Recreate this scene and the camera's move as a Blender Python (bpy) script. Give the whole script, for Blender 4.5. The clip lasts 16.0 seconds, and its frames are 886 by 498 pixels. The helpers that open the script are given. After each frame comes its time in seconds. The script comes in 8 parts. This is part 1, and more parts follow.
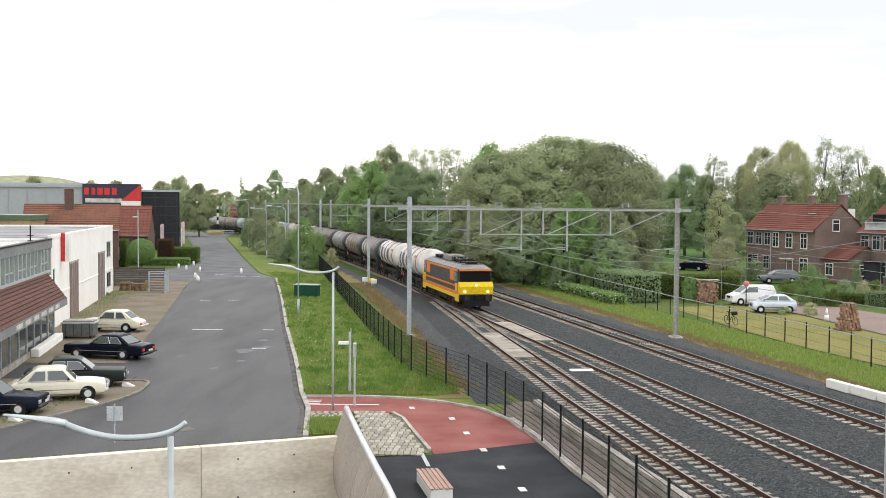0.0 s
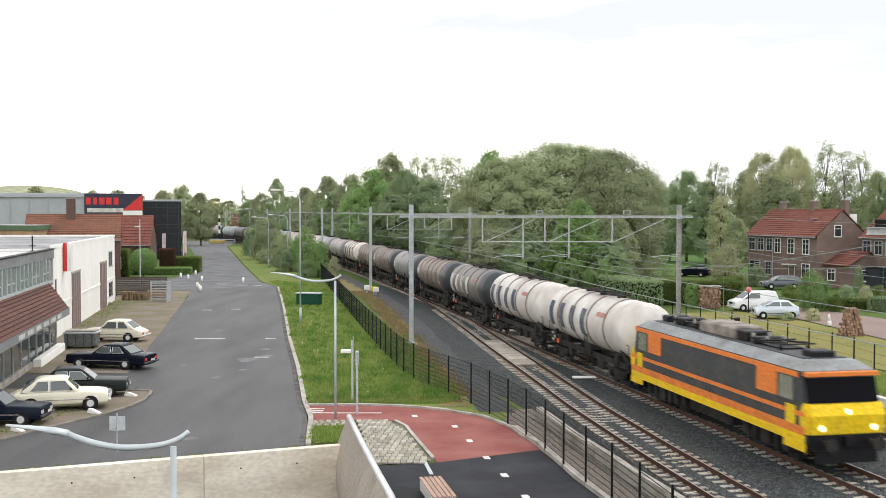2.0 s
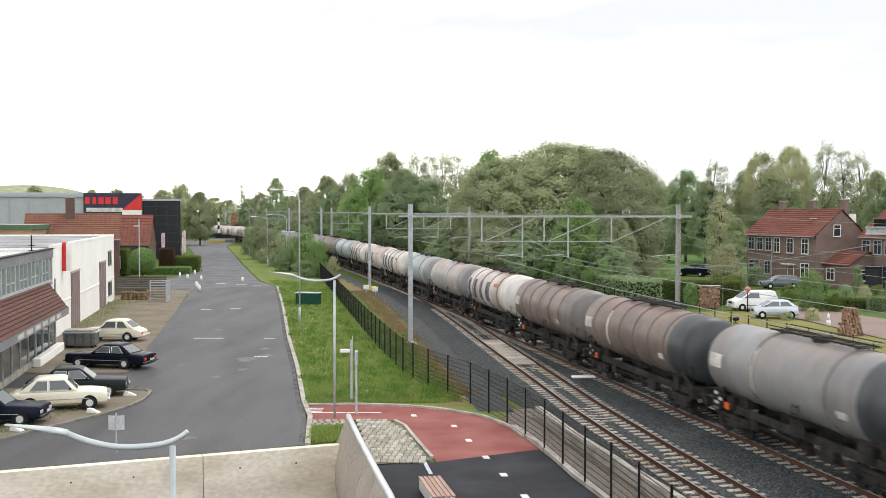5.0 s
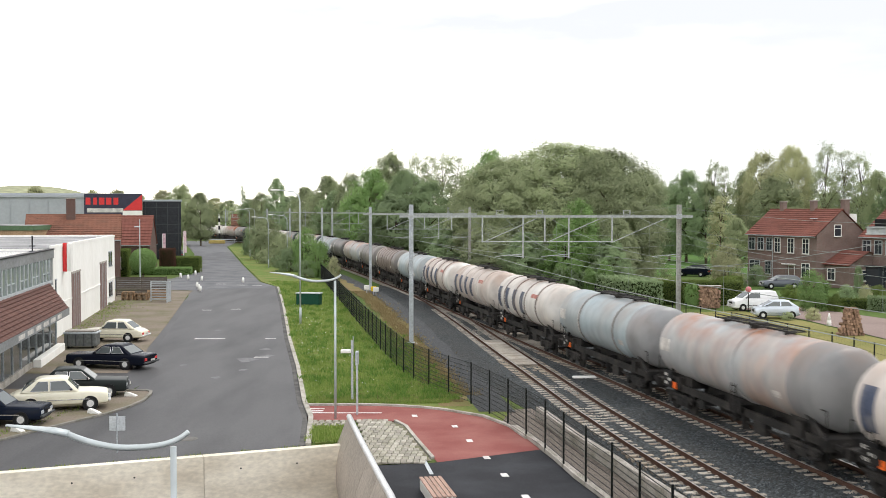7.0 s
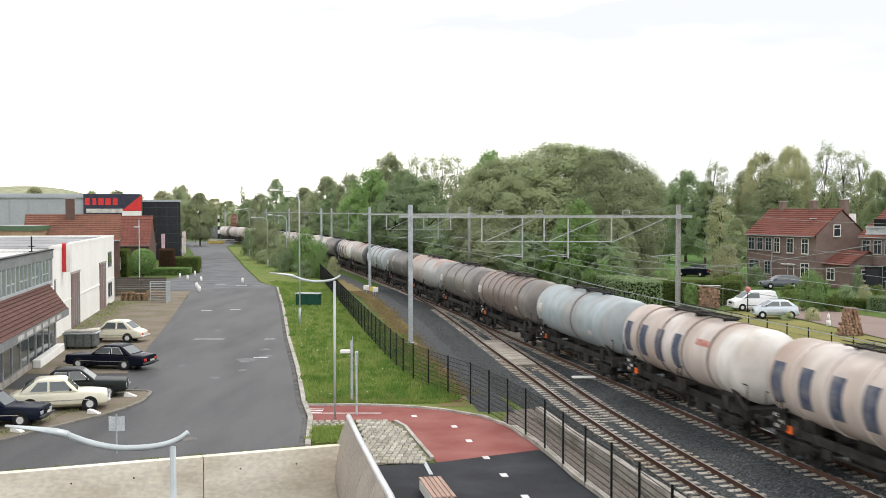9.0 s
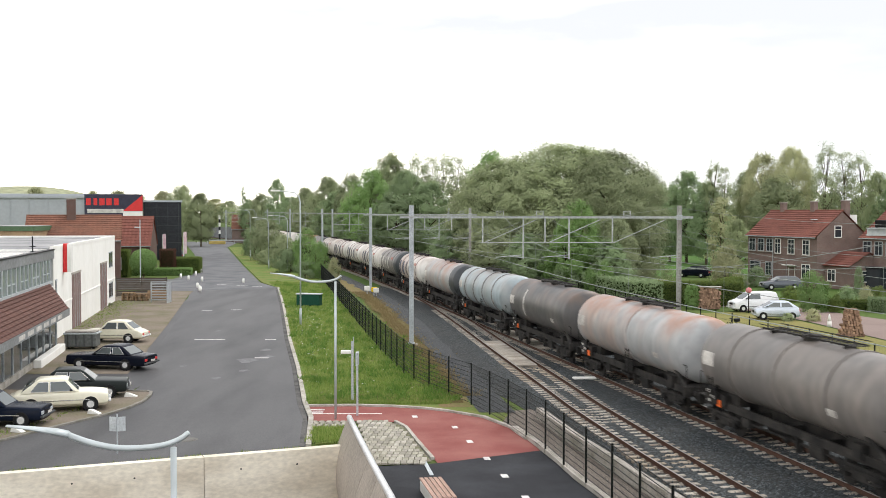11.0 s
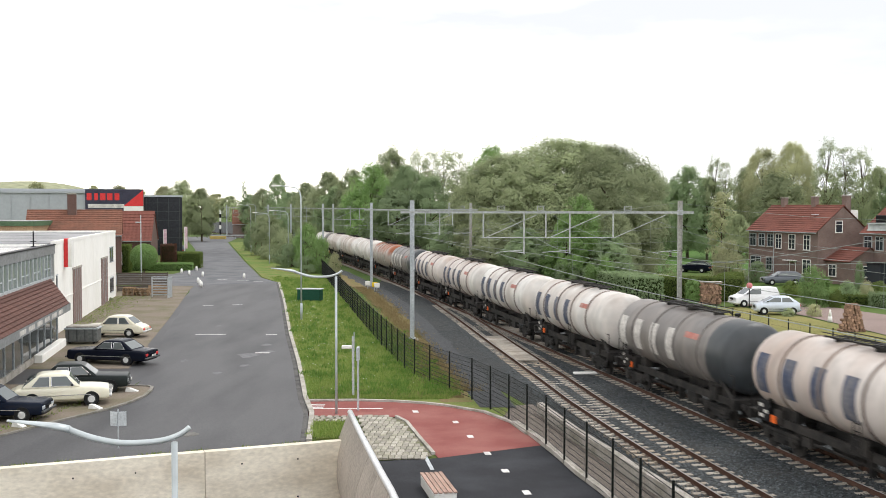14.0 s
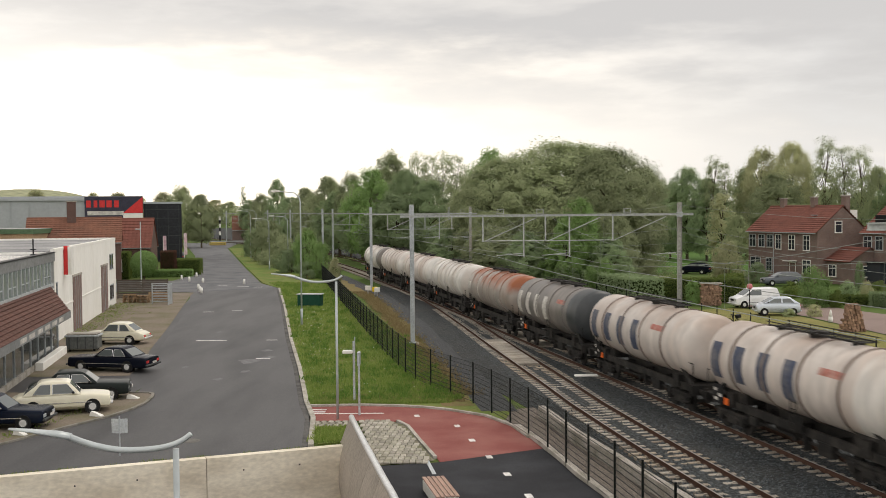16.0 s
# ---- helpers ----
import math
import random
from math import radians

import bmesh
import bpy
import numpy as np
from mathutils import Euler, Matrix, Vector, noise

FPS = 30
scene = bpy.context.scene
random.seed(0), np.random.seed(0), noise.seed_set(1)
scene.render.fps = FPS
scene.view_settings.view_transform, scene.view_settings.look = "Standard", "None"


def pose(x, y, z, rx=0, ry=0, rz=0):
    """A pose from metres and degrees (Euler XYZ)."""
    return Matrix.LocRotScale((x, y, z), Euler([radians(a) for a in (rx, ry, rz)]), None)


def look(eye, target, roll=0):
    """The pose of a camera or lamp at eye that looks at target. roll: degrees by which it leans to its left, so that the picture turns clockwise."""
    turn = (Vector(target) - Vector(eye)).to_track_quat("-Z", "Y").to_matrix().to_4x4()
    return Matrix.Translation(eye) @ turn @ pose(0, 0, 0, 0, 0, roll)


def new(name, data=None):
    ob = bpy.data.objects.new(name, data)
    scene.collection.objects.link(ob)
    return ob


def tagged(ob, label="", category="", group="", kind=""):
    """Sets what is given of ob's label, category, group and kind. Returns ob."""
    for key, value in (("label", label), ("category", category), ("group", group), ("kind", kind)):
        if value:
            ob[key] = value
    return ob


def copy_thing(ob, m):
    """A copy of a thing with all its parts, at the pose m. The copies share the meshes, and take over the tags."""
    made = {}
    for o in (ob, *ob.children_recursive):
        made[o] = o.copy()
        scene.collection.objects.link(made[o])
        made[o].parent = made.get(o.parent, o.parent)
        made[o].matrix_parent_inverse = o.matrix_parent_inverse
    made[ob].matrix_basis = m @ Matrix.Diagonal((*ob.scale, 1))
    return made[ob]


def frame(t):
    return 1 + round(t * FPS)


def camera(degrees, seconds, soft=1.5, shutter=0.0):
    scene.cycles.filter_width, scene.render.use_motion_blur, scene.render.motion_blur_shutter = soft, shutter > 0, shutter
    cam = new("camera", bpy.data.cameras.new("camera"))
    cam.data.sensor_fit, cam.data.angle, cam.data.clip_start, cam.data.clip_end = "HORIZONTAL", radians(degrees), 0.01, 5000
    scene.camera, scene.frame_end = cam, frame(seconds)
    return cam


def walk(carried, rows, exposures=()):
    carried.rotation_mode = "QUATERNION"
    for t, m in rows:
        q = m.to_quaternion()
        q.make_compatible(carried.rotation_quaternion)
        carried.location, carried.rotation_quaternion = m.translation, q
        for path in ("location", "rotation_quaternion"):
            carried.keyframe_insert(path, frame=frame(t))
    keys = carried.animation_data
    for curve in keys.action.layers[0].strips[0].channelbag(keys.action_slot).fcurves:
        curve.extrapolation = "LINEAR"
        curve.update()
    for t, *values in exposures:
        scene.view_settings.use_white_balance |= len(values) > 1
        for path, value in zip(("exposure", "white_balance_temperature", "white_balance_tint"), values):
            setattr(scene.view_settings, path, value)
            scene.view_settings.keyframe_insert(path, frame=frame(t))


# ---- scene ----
from mathutils.geometry import tessellate_polygon

# Camera on a footbridge, held by hand: seconds, yaw, pitch, roll in degrees.
H_EYE = 8.94
TURNS = [
    (0, 0.090, 2.431, -0.399), (0.5, 0.014, 2.336, -0.356), (1, -0.032, 2.184, -0.298), (1.5, -0.001, 2.093, -0.249),
    (2, -0.006, 2.022, -0.055), (2.5, -0.048, 2.028, -0.020), (3, -0.037, 2.083, -0.106), (3.5, -0.008, 2.053, -0.097),
    (4, 0.035, 2.053, -0.102), (6.5, 0.0, 2.028, -0.017), (7, 0.0, 2.028, -0.017), (7.5, 0.024, 2.027, -0.043),
    (8, 0.039, 2.028, -0.028), (8.5, -0.003, 2.029, -0.009), (9, 0.031, 2.019, 0.018), (11.5, -0.017, 1.984, -0.060),
    (12, 0.001, 1.991, -0.072), (12.5, 0.035, 2.009, -0.101), (13, -0.003, 2.058, -0.082), (13.5, -0.020, 2.138, -0.122),
    (14, -0.052, 2.247, -0.060), (14.5, -0.080, 2.394, 0.009), (15, -0.086, 2.356, 0.203), (15.5, -0.117, 2.103, 0.380),
    (16, -0.041, 2.039, 0.493)]
cam = camera(44.38, 16.0, soft=0.6, shutter=0.32)
walk(cam, [(t, pose(0, 0, H_EYE, 90 - p, 0, -y) @ pose(0, 0, 0, 0, 0, -r)) for t, y, p, r in TURNS],
     exposures=[(0, 0.60, 6500, 10), (14.4, 0.60, 6500, 10), (15.0, 0.42, 6600, 10), (15.5, 0.10, 6900, 11), (16, 0.02, 7050, 11)])

# ---- light: overcast daylight, brightest low behind the far trees ----
world = bpy.data.worlds.new("overcast_sky")
scene.world = world
world.use_nodes = True


def sky_nodes():
    nt = world.node_tree
    nt.nodes.clear()
    N, Lk = nt.nodes.new, nt.links.new
    out, bg = N("ShaderNodeOutputWorld"), N("ShaderNodeBackground")
    sky = N("ShaderNodeTexSky")
    sky.sky_type, sky.sun_disc = "NISHITA", False
    sky.sun_elevation, sky.sun_rotation = radians(59), radians(41.6)
    dim = N("ShaderNodeMixRGB")
    dim.blend_type = "MULTIPLY"
    dim.inputs[0].default_value = 1
    dim.inputs[2].default_value = (0.10, 0.10, 0.10, 1)
    Lk(sky.outputs[0], dim.inputs[1])
    co, mp = N("ShaderNodeTexCoord"), N("ShaderNodeMapping")
    mp.inputs["Scale"].default_value = (1.0, 1.0, 4.2)
    mp.inputs["Location"].default_value = (0.35, 0.1, 0.22)
    Lk(co.outputs["Generated"], mp.inputs[0])
    def math_node(op, a, b):
        n = N("ShaderNodeMath")
        n.operation = op
        for k, v in enumerate((a, b)):
            if isinstance(v, (int, float)):
                n.inputs[k].default_value = v
            else:
                Lk(v, n.inputs[k])
        return n.outputs[0]

    def noise_node(scale, detail, rough):
        n = N("ShaderNodeTexNoise")
        n.inputs["Scale"].default_value, n.inputs["Detail"].default_value, n.inputs["Roughness"].default_value = scale, detail, rough
        Lk(mp.outputs[0], n.inputs["Vector"])
        return n.outputs[0]

    def ramp_node(fac, a, ca, b, cb):
        r = N("ShaderNodeValToRGB")
        e = r.color_ramp.elements
        e[0].position, e[0].color, e[1].position, e[1].color = a, (*ca, 1), b, (*cb, 1)
        Lk(fac, r.inputs[0])
        return r.outputs[0]

    big, fine = noise_node(1.7, 7, 0.52), noise_node(4.6, 6, 0.55)
    sep = N("ShaderNodeSeparateXYZ")
    Lk(co.outputs["Generated"], sep.inputs[0])
    # a heavy grey deck overhead whose ragged lower edge sinks to the east, over a bright gap at the horizon
    deck = ramp_node(math_node("ADD", math_node("MULTIPLY", big, 0.72), math_node("MULTIPLY", fine, 0.28)), 0.46, (0.635, 0.645, 0.67), 0.66, (1.15, 1.14, 1.12))
    # added fill: the unseen deck to the north and east is brightened
    unseen_fill = math_node("ADD", math_node("MULTIPLY", math_node("MAXIMUM", math_node("MULTIPLY", sep.outputs[1], -1.0), 0.0), 0.7),
                      math_node("ADD", math_node("MULTIPLY", math_node("MAXIMUM", math_node("ADD", sep.outputs[0], -0.45), 0.0), 0.9), 1.0))
    lit = N("ShaderNodeMixRGB")
    lit.blend_type = "MULTIPLY"
    lit.inputs[0].default_value = 1.0
    Lk(deck, lit.inputs[1])
    Lk(unseen_fill, lit.inputs[2])
    deck = lit.outputs[0]
    gap = ramp_node(math_node("ADD", math_node("MULTIPLY", sep.outputs[0], 0.9), 0.5), 0.30, (1.55, 1.47, 1.34), 0.80, (0.80, 0.82, 0.85))
    edge = math_node("ADD", math_node("MULTIPLY", sep.outputs[0], 0.13), -0.105)
    height = math_node("ADD", sep.outputs[2], edge)
    ragged = math_node("ADD", math_node("MULTIPLY", math_node("SUBTRACT", big, 0.5), 0.36), math_node("MULTIPLY", math_node("SUBTRACT", fine, 0.5), 0.13))
    cover = N("ShaderNodeMapRange")
    cover.interpolation_type = "SMOOTHSTEP"
    cover.inputs[1].default_value, cover.inputs[2].default_value = -0.02, 0.045
    Lk(math_node("ADD", height, ragged), cover.inputs[0])
    thin = N("ShaderNodeMixRGB")
    Lk(cover.outputs[0], thin.inputs[0])
    Lk(gap, thin.inputs[1])
    Lk(deck, thin.inputs[2])
    mix = N("ShaderNodeMixRGB")
    mix.inputs[0].default_value = 0.94
    Lk(dim.outputs[0], mix.inputs[1])
    Lk(thin.outputs[0], mix.inputs[2])
    bg.inputs["Strength"].default_value = 1.0
    Lk(mix.outputs[0], bg.inputs["Color"])
    Lk(bg.outputs[0], out.inputs["Surface"])


sky_nodes()
sun = new("sun", bpy.data.lights.new("sun", "SUN"))
sun.data.energy, sun.data.angle, sun.data.color = 1.15, radians(25), (1.0, 0.96, 0.9)
sun.matrix_basis = look((80, 90, 200), (0, 0, 0))


# ---- materials ----
def mat(name, base, rough=0.8, metal=0.0, dirt=None, amount=0.5, scale=1.0, grain=8.0, bump=0.2, dist=0.02, random_tint=0.0,
        stretch=(1, 1, 1), spec=0.14, coat=0.0, contrast=(0.72, 1.25)):
    """Base colour with stains at a large scale, grain at a small one, and fine relief."""
    m = bpy.data.materials.new(name)
    m.use_nodes = True
    nt = m.node_tree
    N, Lk = nt.nodes.new, nt.links.new
    b = nt.nodes["Principled BSDF"]
    b.inputs["Roughness"].default_value, b.inputs["Metallic"].default_value = rough, metal
    b.inputs["Specular IOR Level"].default_value = spec
    b.inputs["Coat Weight"].default_value = coat
    co, mp = N("ShaderNodeTexCoord"), N("ShaderNodeMapping")
    mp.inputs["Scale"].default_value = stretch
    Lk(co.outputs["Object"], mp.inputs[0])
    info = N("ShaderNodeObjectInfo")
    add = N("ShaderNodeVectorMath")
    mul = N("ShaderNodeVectorMath")
    mul.operation = "SCALE"
    mul.inputs[0].default_value = (37.0, 21.0, 11.0)
    Lk(info.outputs["Random"], mul.inputs["Scale"])
    Lk(mp.outputs[0], add.inputs[0])
    Lk(mul.outputs[0], add.inputs[1])
    n1, n2 = N("ShaderNodeTexNoise"), N("ShaderNodeTexNoise")
    n1.inputs["Scale"].default_value, n1.inputs["Detail"].default_value = scale, 6
    n2.inputs["Scale"].default_value, n2.inputs["Detail"].default_value = grain, 5
    Lk(add.outputs[0], n1.inputs["Vector"])
    Lk(add.outputs[0], n2.inputs["Vector"])
    d = dirt or tuple(c * 0.6 for c in base)
    r1 = N("ShaderNodeMapRange")
    r1.inputs[1].default_value, r1.inputs[2].default_value, r1.inputs[4].default_value = 0.42, 0.72, amount
    Lk(n1.outputs[0], r1.inputs[0])
    mx = N("ShaderNodeMixRGB")
    mx.inputs[1].default_value, mx.inputs[2].default_value = (*base, 1), (*d, 1)
    Lk(r1.outputs[0], mx.inputs[0])
    r2 = N("ShaderNodeMapRange")
    r2.inputs[1].default_value, r2.inputs[2].default_value, r2.inputs[3].default_value, r2.inputs[4].default_value = 0.25, 0.75, *contrast
    Lk(n2.outputs[0], r2.inputs[0])
    m2 = N("ShaderNodeMixRGB")
    m2.blend_type = "MULTIPLY"
    m2.inputs[0].default_value = 1.0
    Lk(mx.outputs[0], m2.inputs[1])
    Lk(r2.outputs[0], m2.inputs[2])
    last = m2.outputs[0]
    if random_tint:
        r3 = N("ShaderNodeMapRange")
        r3.inputs[3].default_value, r3.inputs[4].default_value = 1 - random_tint, 1 + random_tint
        Lk(info.outputs["Random"], r3.inputs[0])
        m3 = N("ShaderNodeMixRGB")
        m3.blend_type = "MULTIPLY"
        m3.inputs[0].default_value = 1.0
        Lk(last, m3.inputs[1])
        Lk(r3.outputs[0], m3.inputs[2])
        last = m3.outputs[0]
    Lk(last, b.inputs["Base Color"])
    if bump:
        bp = N("ShaderNodeBump")
        bp.inputs["Strength"].default_value, bp.inputs["Distance"].default_value = bump, dist
        Lk(n2.outputs[0], bp.inputs["Height"])
        Lk(bp.outputs[0], b.inputs["Normal"])
    return m


def pebbles(name, colors, size, bump=0.8, dist=0.04, patch=None, patch_scale=0.2, patch_amount=0.5):
    """Loose stones: cells of one size, each of its own shade, darker towards the gaps."""
    m = bpy.data.materials.new(name)
    m.use_nodes = True
    nt = m.node_tree
    N, Lk = nt.nodes.new, nt.links.new
    b = nt.nodes["Principled BSDF"]
    b.inputs["Roughness"].default_value = 0.9
    co = N("ShaderNodeTexCoord")
    v = N("ShaderNodeTexVoronoi")
    v.inputs["Scale"].default_value = 1.0 / size
    Lk(co.outputs["Object"], v.inputs["Vector"])
    bw = N("ShaderNodeSeparateColor")
    Lk(v.outputs["Color"], bw.inputs[0])
    ramp = N("ShaderNodeValToRGB")
    ramp.color_ramp.elements[0].color = (*colors[0], 1)
    ramp.color_ramp.elements[1].color = (*colors[-1], 1)
    for i, c in enumerate(colors[1:-1]):
        el = ramp.color_ramp.elements.new((i + 1) / (len(colors) - 1))
        el.color = (*c, 1)
    Lk(bw.outputs[0], ramp.inputs[0])
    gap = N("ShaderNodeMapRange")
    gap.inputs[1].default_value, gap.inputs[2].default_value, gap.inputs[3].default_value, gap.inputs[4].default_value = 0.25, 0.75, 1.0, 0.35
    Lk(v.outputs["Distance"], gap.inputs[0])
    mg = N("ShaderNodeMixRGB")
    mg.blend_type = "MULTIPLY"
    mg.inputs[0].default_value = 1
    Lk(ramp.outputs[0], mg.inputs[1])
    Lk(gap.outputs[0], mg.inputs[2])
    last = mg.outputs[0]
    if patch:
        n = N("ShaderNodeTexNoise")
        n.inputs["Scale"].default_value, n.inputs["Detail"].default_value = patch_scale, 5
        Lk(co.outputs["Object"], n.inputs["Vector"])
        r = N("ShaderNodeMapRange")
        r.inputs[1].default_value, r.inputs[2].default_value, r.inputs[4].default_value = 0.45, 0.7, patch_amount
        Lk(n.outputs[0], r.inputs[0])
        mp = N("ShaderNodeMixRGB")
        mp.inputs[2].default_value = (*patch, 1)
        Lk(r.outputs[0], mp.inputs[0])
        Lk(last, mp.inputs[1])
        last = mp.outputs[0]
    Lk(last, b.inputs["Base Color"])
    bp = N("ShaderNodeBump")
    bp.invert = True
    bp.inputs["Strength"].default_value, bp.inputs["Distance"].default_value = bump, dist
    Lk(v.outputs["Distance"], bp.inputs["Height"])
    Lk(bp.outputs[0], b.inputs["Normal"])
    return m


def glass_mat(name, tint, rough=0.05):
    m = bpy.data.materials.new(name)
    m.use_nodes = True
    b = m.node_tree.nodes["Principled BSDF"]
    b.inputs["Base Color"].default_value = (*tint, 1)
    b.inputs["Roughness"].default_value = rough
    b.inputs["Specular IOR Level"].default_value = 0.7
    return m


def glow_mat(name, color, strength):
    m = bpy.data.materials.new(name)
    m.use_nodes = True
    b = m.node_tree.nodes["Principled BSDF"]
    b.inputs["Base Color"].default_value = (*color, 1)
    b.inputs["Emission Color"].default_value = (*color, 1)
    b.inputs["Emission Strength"].default_value = strength
    return m


GRASS = mat("grass", (0.115, 0.175, 0.04), 0.9, dirt=(0.215, 0.19, 0.075), amount=0.9, scale=0.45, grain=9, bump=0.7, dist=0.06, spec=0.1)
FIELD = mat("field", (0.075, 0.125, 0.03), 0.95, dirt=(0.12, 0.13, 0.045), amount=0.7, scale=0.06, grain=3, bump=0.5, dist=0.05, spec=0.1)
DRYGRASS = mat("dry_grass", (0.20, 0.15, 0.075), 0.95, dirt=(0.12, 0.15, 0.04), amount=0.65, scale=0.8, grain=11, bump=0.6, dist=0.04, spec=0.1)
ASPHALT = mat("asphalt", (0.074, 0.073, 0.075), 0.55, dirt=(0.030, 0.0295, 0.032), amount=1.0, scale=0.30, grain=14, bump=0.3, dist=0.01, spec=0.32, stretch=(1.5, 0.3, 1), contrast=(0.74, 1.2))
NEWASPHALT = mat("fresh_asphalt", (0.016, 0.017, 0.021), 0.75, dirt=(0.034, 0.036, 0.042), amount=1.0, scale=0.5, grain=30, bump=0.4, dist=0.015, spec=0.2)
REDASPHALT = mat("red_asphalt", (0.225, 0.069, 0.060), 0.75, dirt=(0.31, 0.13, 0.112), amount=0.9, scale=0.45, grain=30, bump=0.15, dist=0.01)
PAVERS = mat("brown_pavers", (0.21, 0.175, 0.14), 0.9, dirt=(0.12, 0.12, 0.06), amount=0.8, scale=0.4, grain=10, bump=0.4, dist=0.02)
STREET = mat("brick_street", (0.25, 0.19, 0.17), 0.85, dirt=(0.2, 0.15, 0.13), amount=0.6, scale=0.4, grain=12, bump=0.2)
KERB = mat("kerb_concrete", (0.44, 0.41, 0.37), 0.9, dirt=(0.22, 0.21, 0.165), amount=0.8, scale=1.2, grain=15, bump=0.3)
CONCRETE = mat("cast_concrete", (0.80, 0.74, 0.62), 0.85, dirt=(0.54, 0.47, 0.365), amount=0.9, scale=0.55, grain=7, bump=0.12, stretch=(0.6, 0.6, 1.3), contrast=(0.82, 1.12))
GRAVEL = pebbles("gravel_strip", [(0.20, 0.165, 0.135), (0.28, 0.235, 0.2)], 0.05, 0.4, 0.02)
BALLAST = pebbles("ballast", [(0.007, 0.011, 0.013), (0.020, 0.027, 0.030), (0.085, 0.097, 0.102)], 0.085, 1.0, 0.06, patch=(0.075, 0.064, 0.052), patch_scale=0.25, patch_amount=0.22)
SHOULDER = pebbles("shoulder_grit", [(0.024, 0.028, 0.031), (0.058, 0.063, 0.068), (0.10, 0.105, 0.11)], 0.05, 0.7, 0.03)
SLEEPER = mat("sleeper_concrete", (0.36, 0.33, 0.285), 0.9, dirt=(0.20, 0.155, 0.12), amount=0.8, scale=1.5, grain=14, bump=0.3, random_tint=0.2)
WOODSLEEPER = mat("timber_sleeper", (0.34, 0.29, 0.23), 0.9, dirt=(0.24, 0.19, 0.14), amount=0.7, scale=1.5, grain=14, bump=0.3, random_tint=0.15)
RAILRUST = mat("rail_rust", (0.09, 0.05, 0.036), 0.85, dirt=(0.07, 0.045, 0.035), amount=0.6, scale=2, grain=12, bump=0.2)
RAILTOP = mat("rail_head_steel", (0.42, 0.40, 0.38), 0.35, 0.9, grain=20, bump=0.0)
GALV = mat("galvanised_steel", (0.50, 0.53, 0.55), 0.45, 0.35, dirt=(0.36, 0.385, 0.41), amount=0.7, scale=1.5, grain=12, bump=0.1)
PAINTGREY = mat("lamp_grey_paint", (0.46, 0.50, 0.51), 0.4, 0.2, dirt=(0.4, 0.44, 0.45), amount=0.3, scale=1, grain=0.8, bump=0.0, spec=0.4)
GANTRYSTEEL = mat("gantry_steel", (0.42, 0.44, 0.43), 0.5, 0.3, dirt=(0.29, 0.31, 0.30), amount=0.6, scale=1.5, grain=8, bump=0.05)
RUSTMAST = mat("weathered_mast_steel", (0.37, 0.37, 0.34), 0.6, 0.25, dirt=(0.24, 0.19, 0.15), amount=0.6, scale=0.6, grain=8, bump=0.15)
BLACKFENCE = mat("black_fence_paint", (0.012, 0.014, 0.013), 0.5, grain=10, bump=0.0)
WIRE = mat("wire_copper_grey", (0.30, 0.33, 0.31), 0.5, 0.4, grain=5, bump=0)
WHITE = mat("white_paint", (0.80, 0.79, 0.75), 0.6, dirt=(0.62, 0.60, 0.55), amount=0.4, scale=0.8, grain=8, bump=0.03, contrast=(0.92, 1.05))
RENDERWHITE = mat("white_render", (0.87, 0.86, 0.82), 0.9, dirt=(0.74, 0.72, 0.66), amount=0.5, scale=0.35, grain=5, bump=0.06, stretch=(1, 1, 0.3), contrast=(0.93, 1.04))
BLACK = mat("black_paint", (0.015, 0.015, 0.017), 0.45, grain=12, bump=0.05)
RUBBER = mat("tyre_rubber", (0.02, 0.02, 0.02), 0.9, grain=15, bump=0.1)
UNDER = mat("sooty_running_gear", (0.020, 0.0195, 0.019), 0.65, dirt=(0.062, 0.056, 0.051), amount=0.8, scale=1.6, grain=9, bump=0.3)
GLASS = glass_mat("dark_window_glass", (0.035, 0.042, 0.05))
SCREEN = glass_mat("black_windscreen", (0.006, 0.006, 0.008), 0.12)
SCREEN.node_tree.nodes["Principled BSDF"].inputs["Specular IOR Level"].default_value = 0.04
CHROME = mat("chrome", (0.78, 0.79, 0.8), 0.22, 0.9, amount=0.2, grain=5, bump=0.0, contrast=(0.95, 1.03))
HUBCAP = mat("hubcap_metal", (0.72, 0.72, 0.71), 0.35, 0.2, amount=0.4, scale=6, grain=12, bump=0.0, contrast=(0.85, 1.1))
# grey tint holds part of the sky's reflection in the panes
CARGLASS = glass_mat("car_window_glass", (0.11, 0.125, 0.125))
HEADLAMP = glow_mat("lit_headlamp", (1.0, 0.86, 0.5), 1.6)
ORANGE = mat("orange_paint", (0.75, 0.22, 0.05), 0.5, dirt=(0.5, 0.17, 0.06), amount=0.4, scale=1, grain=8, bump=0.05)
YELLOW = mat("yellow_paint", (0.80, 0.55, 0.02), 0.5, dirt=(0.6, 0.4, 0.05), amount=0.4, scale=1, grain=8, bump=0.05)
DARKGREY = mat("dark_grey_paint", (0.06, 0.065, 0.068), 0.5, dirt=(0.1, 0.095, 0.09), amount=0.6, scale=1, grain=8, bump=0.05)
MIDGREY = mat("roof_grey_paint", (0.26, 0.28, 0.29), 0.55, dirt=(0.15, 0.14, 0.13), amount=0.8, scale=0.9, grain=8, bump=0.1)
REDTILE = mat("red_roof_tile", (0.215, 0.085, 0.066), 0.85, dirt=(0.14, 0.062, 0.05), amount=0.8, scale=0.7, grain=6, bump=0.3, random_tint=0.06)
